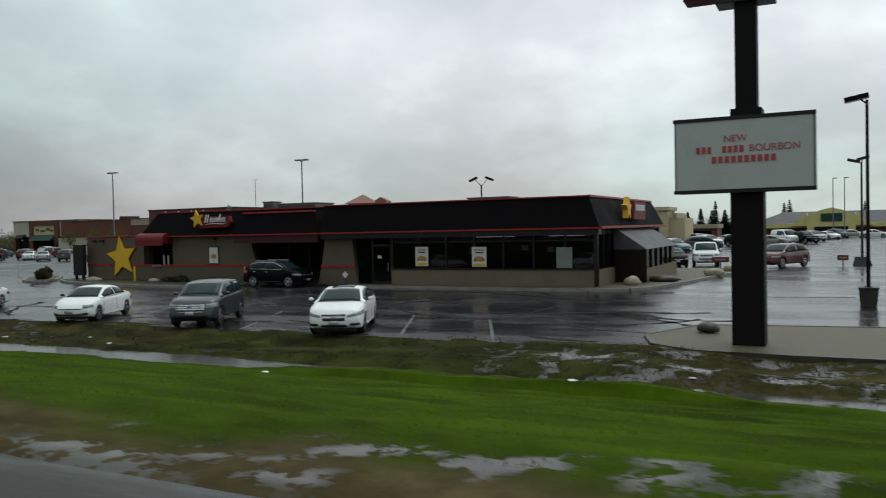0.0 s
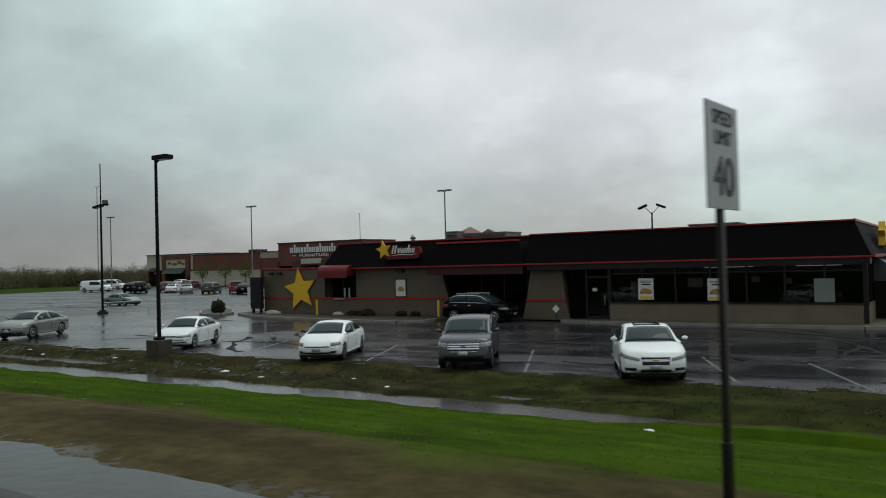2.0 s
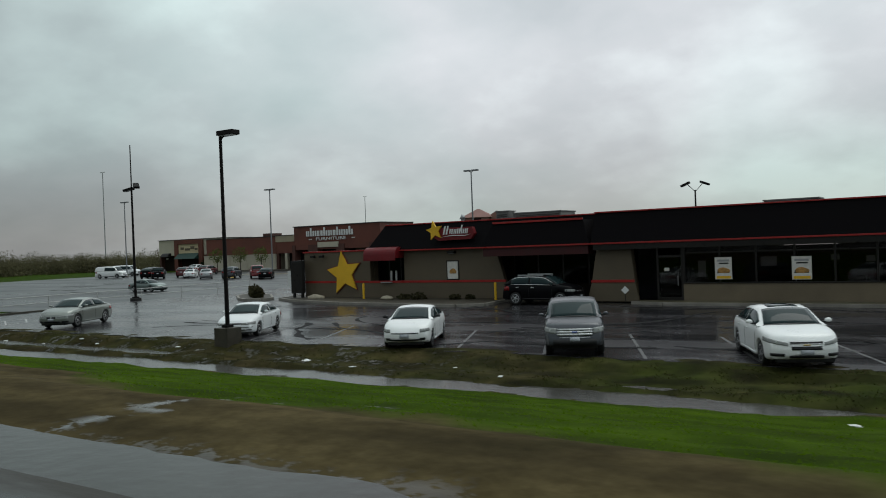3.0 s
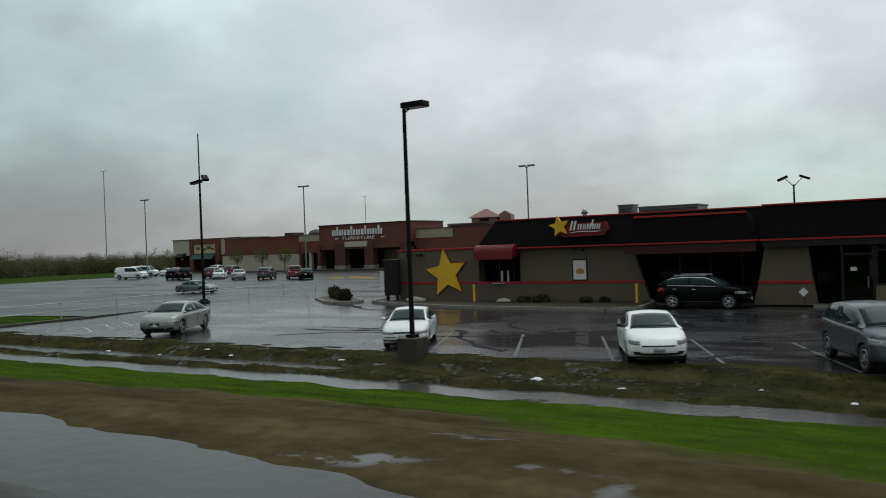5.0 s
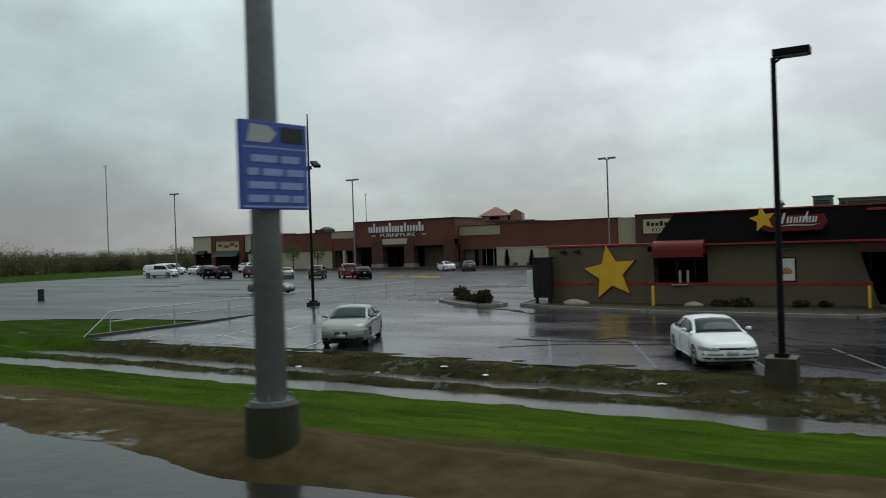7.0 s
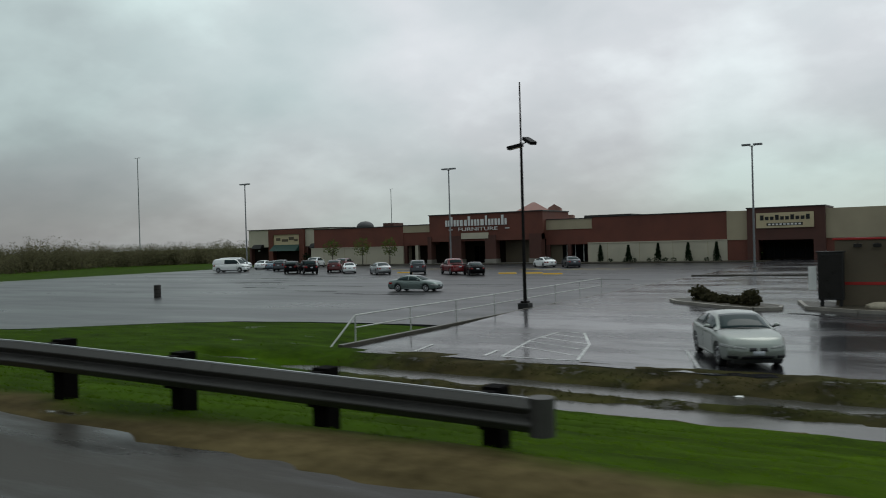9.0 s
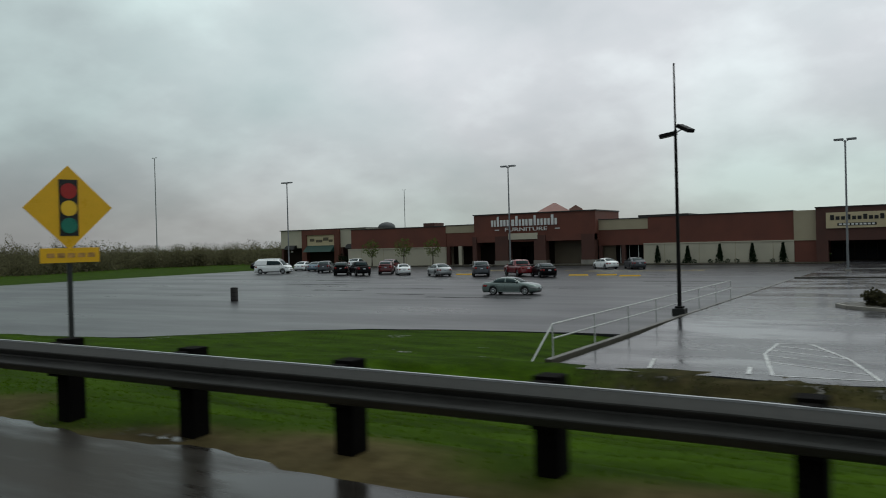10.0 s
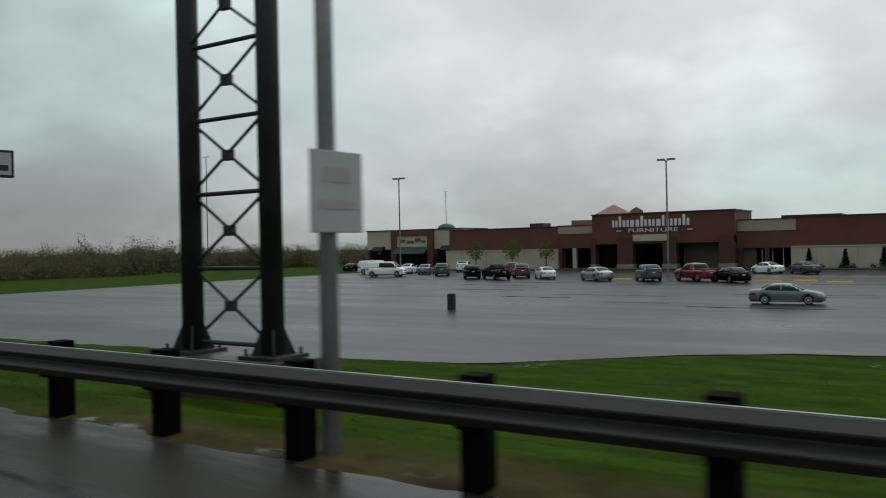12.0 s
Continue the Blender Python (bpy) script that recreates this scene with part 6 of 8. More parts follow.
# the sign faces look along local -y
SL = sign_post("speed_limit_sign", -8.79, 5.37, 84, "white speed limit sign on a thin dark steel post", 1.84)
part("post", box(-0.03, 0.03, -0.02, 0.02, -0.1, 2.60, 0.004), M["frame"], SL, "dark flanged steel post")
part("post_sleeve", box(-0.038, 0.038, -0.028, 0.028, -0.1, 0.40, 0.006), M["frame"], SL)
pl = part("plate", box(-0.285, 0.285, -0.035, -0.02, 1.92, 2.61, 0.004), M["sign_grey"], SL, "worn white sign plate")
letters("SPEED", 0.135, M["sign_black"], pl, pose(0, -0.038, 2.51, 90, 0, 0), 0.002)
letters("LIMIT", 0.135, M["sign_black"], pl, pose(0, -0.038, 2.38, 90, 0, 0), 0.002)
letters("40", 0.37, M["sign_black"], pl, pose(0, -0.038, 2.12, 90, 0, 0), 0.004)

BP = sign_post("pole_with_blue_sign", -36.41, 4.98, 80, "thick grey steel pole with a blue notice plate", 2.05)
part("base", cyl((0, 0, -0.3), (0, 0, 0.33), 0.235, 0.222, 18), M["mossy_concrete"], BP, "round mossy concrete footing")
part("base_plate", cyl((0, 0, 0.33), (0, 0, 0.365), 0.185, n=16), M["galv_dull"], BP)
for i in range(4):
    a = 0.785 + i * 1.5708
    part("anchor_bolt", cyl((0.16 * math.cos(a), 0.16 * math.sin(a), 0.33), (0.16 * math.cos(a), 0.16 * math.sin(a), 0.42), 0.016, n=8), M["galv_dull"], BP)
part("pole", cyl((0, 0, 0.35), (0, 0, 9.2), 0.130, 0.098, 18), M["pole_grey"], BP, "smooth grey steel pole", smooth=True)
pl = part("plate", box(-0.40, 0.33, -0.20, -0.15, 2.12, 2.90, 0.01), M["sign_blue"], BP, "blue plate with pale bar lettering")
pl.matrix_basis = Matrix.Translation((0, 0, 0.01)) @ Matrix.Diagonal((0.92, 1, 0.91, 1))
part("border", box(-0.385, 0.315, -0.203, -0.199, 2.135, 2.15), M["pale_bar"], pl)
part("border", box(-0.385, 0.315, -0.203, -0.199, 2.66, 2.672), M["pale_bar"], pl)
for i, words in enumerate((((-0.34, -0.12), (-0.08, 0.10), (0.13, 0.27)), ((-0.33, -0.04), (0.0, 0.26)), ((-0.34, -0.22), (-0.18, 0.04), (0.08, 0.28)), ((-0.30, -0.02), (0.02, 0.22)))):
    for x0, x1 in words:
        part("letter_bar", box(x0, x1, -0.206, -0.200, 2.18 + i * 0.118, 2.245 + i * 0.118, 0.004), M["pale_bar"], pl)
part("emblem", prism([(-0.34, 2.71), (-0.10, 2.71), (-0.02, 2.80), (-0.10, 2.86), (-0.30, 2.87)], "y", -0.206, -0.200), M["sign_grey"], pl)
part("emblem", box(0.03, 0.28, -0.206, -0.200, 2.72, 2.86), M["sign_black"], pl)
for z in (2.1, 2.55):
    part("band", cyl((0, 0, z), (0, 0, z + 0.03), 0.136, n=16), M["galv"], BP)

YS = sign_post("signal_ahead_sign", -65.59, 7.60, 73, "yellow diamond signal-ahead sign with a plaque below", 1.68)
part("post", box(-0.035, 0.035, 0.0, 0.05, -0.2, 2.5, 0.008), M["timber_grey"], YS, "dark steel post")
pl = part("diamond", prism([(0, 2.14), (0.66, 2.80), (0, 3.46), (-0.66, 2.80)], "y", -0.02, 0.0), M["sign_yellow"], YS, "yellow diamond plate")
part("housing", box(-0.14, 0.14, -0.03, -0.02, 2.36, 3.24, 0.003), M["sign_black"], pl, "black signal housing")
for z, mt, nm in ((3.06, M["red"], "red_disc"), (2.79, M["yellow"], "amber_disc"), (2.52, M["sign_green"], "green_disc")):
    part(nm, cyl((0, -0.045, z), (0, -0.03, z), 0.122, n=20), mt, pl)
pq = part("plaque", box(-0.44, 0.44, -0.035, -0.021, 1.94, 2.17, 0.004), M["sign_yellow"], YS, "yellow plaque with dark bars")
for i in range(5):
    part("letter_bar", box(-0.34 + i * 0.15, -0.23 + i * 0.15, -0.04, -0.035, 2.02, 2.09), M["burger"], pq)

WP = sign_post("pole_with_white_sign", -75.7, 5.20, 86, "grey steel pole with a small white notice plate", 1.86)
part("pole", cyl((0, 0, -0.1), (0, 0, 9.2), 0.085, 0.075, 14), M["pole_grey"], WP, "grey steel pole", smooth=True)
pl = part("plate", box(-0.31, 0.31, -0.13, -0.11, 2.12, 2.82, 0.01), M["sign_grey"], WP, "white plate with faint bars")
part("letter_bar", box(-0.15, 0.15, -0.134, -0.13, 2.55, 2.68), M["faded_bar"], pl)
part("letter_bar", box(-0.22, 0.22, -0.134, -0.13, 2.32, 2.40), M["faded_bar"], pl)

ES = sign_post("lane_sign", -89.2, 8.9, 78, "dark-framed grey lane sign on a thin steel post", 1.45)
part("post", cyl((0.0, 0.04, -0.2), (0.0, 0.04, 4.78), 0.045, n=10), M["galv_dull"], ES)
part("arm", box(0.0, 0.5, 0.0, 0.05, 4.42, 4.48), M["galv_dull"], ES)
pl = part("frame", box(0.10, 0.92, -0.05, 0.0, 4.14, 4.76, 0.02), M["sign_black"], ES, "black sign frame")
part("face", box(0.16, 0.86, -0.06, -0.05, 4.20, 4.70), M["sign_grey"], pl, "grey sign face")
part("letter_bar", box(0.30, 0.80, -0.066, -0.06, 4.30, 4.42), M["sign_black"], pl)

# trussed upright of a high sign gantry on its concrete pier
GT = thing("gantry_upright", (-79.82, 7.81, 2.39), 1, "dark steel gantry upright of two columns with crossed bracing", "gantry")
part("pier", box(-1.35, 1.35, -0.42, 0.42, -1.0, -0.02, 0.03), M["kerb"], GT, "wet concrete pier")
for x in (-0.80, 0.80):
    part("base_plate", box(x - 0.34, x + 0.34, -0.34, 0.34, -0.02, 0.03, 0.006), M["timber_grey"], GT)
    for u in (-0.26, 0.26):
        for v in (-0.26, 0.26):
            part("anchor_bolt", cyl((x + u, v, 0.03), (x + u, v, 0.12), 0.022, n=6), M["timber_grey"], GT)
    part("column", cyl((x, 0, 0.03), (x, 0, 9.6), 0.158, n=16), M["timber_grey"], GT, "thick dark column", smooth=True)
    for k in range(4):
        part("stiffener", prism([(0.15, 0.03), (0.30, 0.03), (0.15, 0.40)], "y", -0.012, 0.012), M["timber_grey"], GT).matrix_basis = pose(x, 0, 0, 0, 0, 45 + 90 * k)
for i in range(9):
    z = 0.14 + i * 1.07
    part("strut", cyl((-0.68, 0, z), (0.68, 0, z), 0.032, n=8), M["timber_grey"], GT)
    part("brace", cyl((-0.68, -0.03, z + 0.06), (0.68, -0.03, z + 1.01), 0.024, n=6), M["timber_grey"], GT)
    part("brace", cyl((0.68, 0.03, z + 0.06), (-0.68, 0.03, z + 1.01), 0.024, n=6), M["timber_grey"], GT)
    part("gusset", box(-0.09, 0.09, -0.045, 0.045, z + 0.46, z + 0.61, 0.01), M["timber_grey"], GT)

# ---------------------------------------------------------------- guardrail
GR = thing("guardrail", (0, 0, 0), 0, "weathered steel guardrail on dark timber posts", "guardrail")
wprof = [(0.0, 0.0), (0.022, 0.012), (0.062, 0.055), (0.080, 0.076), (0.080, 0.088), (0.064, 0.106), (0.010, 0.148), (0.010, 0.164), (0.064, 0.206), (0.080, 0.224), (0.080, 0.236), (0.062, 0.257), (0.022, 0.300), (0.0, 0.312)]
RY, RTOP = 4.75, 2.875


def flare(x):
    """The rail bends away from the road towards its eastern end."""
    return 0.0059 * max(0.0, x + 66.0) ** 2


def rail_drop(x):
    """and sinks with the slope there."""
    return -0.26 * flare(x) - 0.018 * max(0.0, x + 55.0)


def beam(x0, x1, outline, steps):
    """A length of rail: the outline (out towards the road, up) run along the bent line."""
    bm = bmesh.new()
    rings = []
    for k in range(steps + 1):
        x = x0 + (x1 - x0) * k / steps
        rings.append([bm.verts.new((x, RY + flare(x) - d, RTOP - 0.312 + rail_drop(x) + h)) for d, h in outline])
    n = len(outline)
    for a, b in zip(rings, rings[1:]):
        for m in range(n):
            o = (m + 1) % n
            bm.faces.new((a[m], b[m], b[o], a[o]))
    bm.faces.new(rings[0])
    bm.faces.new(rings[-1][::-1])
    return bm


# W-beam: the humps point at the road
closed = wprof + [(d - 0.006, h) for d, h in wprof[::-1]]
X0 = -49.0
SEG = 3.5
for i in range(27):
    xa = X0 - SEG * i
    part("rail", beam(xa, xa - SEG - 0.06, closed, 4 if i < 5 else 1), M["rail_steel"], GR, "corrugated steel rail")
    part("splice_plate", beam(xa - 0.16, xa + 0.16 if i else xa, [(d + 0.005, h) for d, h in wprof] + [(d + 0.001, h) for d, h in wprof[::-1]], 1), M["rail_steel"], GR)
# the top edge's sky highlight, laid on as a strip of paler steel
lips = [(-0.010, 0.300), (0.020, 0.300), (0.020, 0.316), (-0.010, 0.316)]
for i in range(27):
    part("rail_highlight", beam(X0 - SEG * i, X0 - SEG * (i + 1), lips, 4 if i < 5 else 1), M["galv"], GR, "bright strip for the sky-lit top edge")
post = part("post", box(-0.10, 0.10, RY + 0.12, RY + 0.32, 1.25, RTOP + 0.03, 0.012), M["timber_dark"], GR, "dark square timber post")
block = part("block", box(-0.075, 0.075, RY + 0.005, RY + 0.12, RTOP - 0.34, RTOP + 0.005, 0.01), M["timber_dark"], GR, "timber spacer block")
k = 0
for i in range(28, 82):
    x = -0.17 - 1.76 * i
    if x < X0 - SEG * 27:
        continue
    m = pose(x, flare(x), rail_drop(x))
    if k == 0:
        post.matrix_basis = m
        block.matrix_basis = m
    else:
        share(post, GR, m)
        share(block, GR, m)
    k += 1
dl = part("delineator", box(-0.09, 0.09, -0.012, 0.012, 0.0, 0.15, 0.006), M["white"], GR, "white reflector tab")
dl.matrix_basis = pose(-63.66, RY + flare(-63.66) + 0.14, RTOP + rail_drop(-63.66) + 0.055, -25, 14, 40)
ye, ze = RY + flare(X0), RTOP + rail_drop(X0)
part("end_terminal", cyl((X0 + 0.06, ye + 0.03, ze - 0.33), (X0 + 0.06, ye + 0.03, ze + 0.01), 0.12, n=14), M["rail_steel"], GR, "rounded steel end wing")

# pipe railing between the lots
PR = thing("pipe_railing", (0, 0, 0), 0, "pale grey pipe railing with two rails between the parking lots", "railing")
for z in (0.55, 1.02):
    part("rail", cyl((-64.85, 24.2, z), (-64.85, 50.6, z), 0.028, n=8), M["rail_grey"], PR)
for i in range(8):
    y = 24.2 + i * 3.77
    part("post", cyl((-64.85, y, -0.15), (-64.85, y, 1.02), 0.028, n=8), M["rail_grey"], PR)
part("end_stay", cyl((-64.85, 24.2, 1.02), (-65.0, 22.9, -0.05), 0.032, n=8), M["rail_grey"], PR)

# ---------------------------------------------------------------- cars


def skin_of(rows):
    """Skin through mirrored half sections from the middle top outward and down, with rounded-in caps at both ends."""
    bm = bmesh.new()
    full = [[Vector(p) for p in half] + [Vector((p[0], -p[1], p[2])) for p in half[::-1] if p[1] > 1e-6] for half in rows]
    caps = []
    for ring in (full[0], full[-1]):
        mid = Vector((ring[0].x, 0, (max(p.z for p in ring) + min(p.z for p in ring)) / 2))
        caps.append([[mid + (p - mid) * k for p in ring] for k in (0.8, 0.55, 0.3, 0.08)])
    full = caps[0][::-1] + full + caps[1]
    rings = [[bm.verts.new(p) for p in ring] for ring in full]
    n = len(rings[0])
    for a, b in zip(rings, rings[1:]):
        for i in range(n):
            j = (i + 1) % n
            bm.faces.new((a[i], a[j], b[j], b[i]))
    bm.faces.new(rings[0])
    bm.faces.new(rings[-1][::-1])
    return bm


def patch(name, rows, off, mat, parent, label="", thick=0.02):
    """A thin curved panel laid on a surface given as rows of points, standing off proud of it."""
    heart = Vector((0, 0, 0.55))
    m, n = len(rows), len(rows[0])
    nrm = []
    for i in range(m):
        for j in range(n):
            du = rows[min(i + 1, m - 1)][j] - rows[max(i - 1, 0)][j]
            dv = rows[i][min(j + 1, n - 1)] - rows[i][max(j - 1, 0)]
            c = du.cross(dv)
            c = c.normalized() if c.length > 1e-9 else Vector((0, 0, 1))
            nrm.append(c if c.dot(rows[i][j] - heart) > 0 else -c)
    bm = bmesh.new()
    out = [bm.verts.new(rows[k // n][k % n] + nrm[k] * off) for k in range(m * n)]
    inn = [bm.verts.new(rows[k // n][k % n] + nrm[k] * (off - thick)) for k in range(m * n)]
    for i in range(m - 1):
        for j in range(n - 1):
            q = (i * n + j, i * n + j + 1, (i + 1) * n + j + 1, (i + 1) * n + j)
            bm.faces.new([out[k] for k in q])
            bm.faces.new([inn[k] for k in q[::-1]])
    edge = [j for j in range(n)] + [i * n + n - 1 for i in range(1, m)] + [(m - 1) * n + j for j in range(n - 2, -1, -1)] + [i * n for i in range(m - 2, 0, -1)]
    for a, b in zip(edge, edge[1:] + edge[:1]):
        bm.faces.new((out[a], out[b], inn[b], inn[a]))
    return part(name, bm, mat, parent, label, smooth=True)


def spread(a, b, n):
    return [a + (b - a) * i / (n - 1) for i in range(n)]


CARS = {
    # length, width, height, wheelbase, tyre radius, heights of nose, cowl, deck and tail, cabin (screen foot, roof front, roof rear, rear foot), plan curve of the nose
    "sedan": dict(L=4.8, W=1.84, H=1.46, wb=2.74, r=0.33, hood=0.80, cowl=1.00, deck=1.03, tail=0.98, cab=(1.10, 0.32, -0.92, -1.72), plan=0.34, sill=0.20),
    "classic": dict(L=4.75, W=1.76, H=1.40, wb=2.64, r=0.31, hood=0.72, cowl=0.95, deck=0.99, tail=0.93, cab=(1.02, 0.30, -0.88, -1.55), plan=0.20, sill=0.20),
    "coupe": dict(L=4.4, W=1.71, H=1.37, wb=2.64, r=0.30, hood=0.68, cowl=0.94, deck=0.98, tail=0.92, cab=(1.10, 0.32, -0.72, -1.52), plan=0.36, sill=0.19),
    "suv": dict(L=4.7, W=1.90, H=1.70, wb=2.80, r=0.37, hood=0.97, cowl=1.14, deck=1.20, tail=1.14, cab=(1.20, 0.42, -1.40, -2.18), plan=0.24, sill=0.30),
    "pickup": dict(L=5.4, W=1.95, H=1.80, wb=3.35, r=0.38, hood=1.04, cowl=1.18, deck=1.14, tail=1.12, cab=(1.15, 0.55, -0.72, -1.0), plan=0.16, sill=0.34),
    "van": dict(L=5.5, W=2.0, H=2.05, wb=3.45, r=0.36, hood=1.02, cowl=1.24, deck=1.25, tail=1.22, cab=(1.85, 1.15, -2.60, -2.72), plan=0.2, sill=0.28),
}
# what each kind of front shows. Lamps: inner and outer reach, heights at the inner and at the outer end; panels: name, material, from, to, low, high (mirrored where from > 0)
FACES = {
    "plain": dict(lamp=(0.58, 1.04, 0.57, 0.70, 0.60, 0.72), panels=[("grille", "black_trim", 0, 0.46, 0.54, 0.66), ("chrome_bar", "rim", 0, 0.46, 0.59, 0.61), ("air_intake", "black_trim", 0, 0.55, 0.30, 0.40)], plate=0.41),
    "dual": dict(lamp=(0.47, 1.10, 0.60, 0.68, 0.685, 0.80), panels=[("grille", "black_trim", 0, 0.42, 0.655, 0.705), ("chrome_bar", "chrome", 0, 0.43, 0.635, 0.655), ("badge", "brass", 0, 0.09, 0.610, 0.635),
                 ("chrome_bar", "chrome", 0, 0.40, 0.585, 0.600), ("grille", "black_trim", 0, 0.39, 0.50, 0.585), ("air_intake", "black_trim", 0, 0.44, 0.30, 0.365), ("fog_recess", "black_trim", 0.56, 0.86, 0.335, 0.41)], plate=0.375),
    # bars: the black lower cladding also carries the fascia's shade
    "bars": dict(lamp=(0.60, 1.06, 0.72, 0.90, 0.77, 0.93), panels=[("grille", "black_trim", 0, 0.57, 0.66, 0.90), ("chrome_bar", "chrome", 0, 0.57, 0.68, 0.735), ("chrome_bar", "chrome", 0, 0.58, 0.755, 0.81), ("chrome_bar", "chrome", 0, 0.58, 0.83, 0.885),
                 ("badge", "sign_blue", 0, 0.09, 0.765, 0.80), ("shaded_cladding", "black_trim", 0, 0.92, 0.345, 0.56), ("chrome_bar", "rim", 0, 0.5, 0.60, 0.62)], plate=0.50),
    "slit": dict(lamp=(0.60, 0.97, 0.575, 0.69, 0.60, 0.70), panels=[("grille", "black_trim", 0, 0.54, 0.535, 0.57), ("air_intake", "black_trim", 0, 0.78, 0.305, 0.355), ("fog_recess", "black_trim", 0.60, 0.80, 0.36, 0.39)], plate=0.395),
    "wide": dict(lamp=(0.42, 1.06, 0.575, 0.655, 0.58, 0.69), panels=[("grille", "black_trim", 0, 0.42, 0.60, 0.66), ("bumper_strip", "black_trim", 0.30, 0.90, 0.455, 0.48), ("air_intake", "black_trim", 0, 0.62, 0.335, 0.375), ("fog_recess", "black_trim", 0.66, 0.86, 0.335, 0.375)], plate=0.44),
    "twin": dict(lamp=(0.36, 1.06, 0.575, 0.62, 0.60, 0.70), panels=[("grille", "black_trim", 0.05, 0.27, 0.51, 0.615), ("air_intake", "black_trim", 0, 0.48, 0.30, 0.37), ("fog_recess", "black_trim", 0.58, 0.84, 0.30, 0.385)], plate=0.39),
}
WHEELS = {}


def wheel(r, caps, parent, m):
    """A tyre with a rounded shoulder, its rim and the gaps between the spokes, looking along +y; built once for each size."""
    def lathe(outline, n=24):
        bm = bmesh.new()
        rings = [[bm.verts.new((rad * math.cos(6.28318 * i / n), y, rad * math.sin(6.28318 * i / n))) for i in range(n)] for y, rad in outline]
        for a, b in zip(rings, rings[1:]):
            for i in range(n):
                j = (i + 1) % n
                bm.faces.new((a[i], a[j], b[j], b[i]))
        bm.faces.new(rings[0])
        bm.faces.new(rings[-1][::-1])
        return bm
    key = (round(r, 3), caps)
    if key not in WHEELS:
        ty = part("wheel", lathe([(-0.2, r * 0.6), (-0.2, r * 0.93), (-0.17, r), (-0.03, r), (0.0, r * 0.94), (0.0, r * 0.70), (-0.02, r * 0.66)]), M["tyre"], parent, "black tyre", smooth=True)
        rm = part("rim", lathe([(-0.1, r * 0.67), (0.003, r * 0.67), (0.0, r * 0.60), (-0.015, r * 0.52), (0.0, r * 0.2), (0.012, r * 0.14)]), M["hubcap" if caps else "rim"], ty, "pale wheel cover" if caps else "silver alloy rim", smooth=True)
        gaps = []
        count = 8 if caps else 5
        for i in range(count):
            wide = 0.16 if caps else 0.30
            bm = prism([(-0.06 * r, r * 0.24), (0.06 * r, r * 0.24), (wide * r, r * 0.54), (-wide * r, r * 0.54)], "y", -0.03, 0.005)
            g = part("spoke_gap", bm, M["black_trim"], ty)
            g.matrix_basis = Euler((0, 6.28318 * i / count + 0.2, 0)).to_matrix().to_4x4()
            gaps.append(g)
        ty.matrix_basis = m
        WHEELS[key] = (ty, rm, gaps)
        return
    ty, rm, gaps = WHEELS[key]
    t2 = share(ty, parent, m)
    share(rm, t2, Matrix.Identity(4))
    for g in gaps:
        share(g, t2, g.matrix_basis)


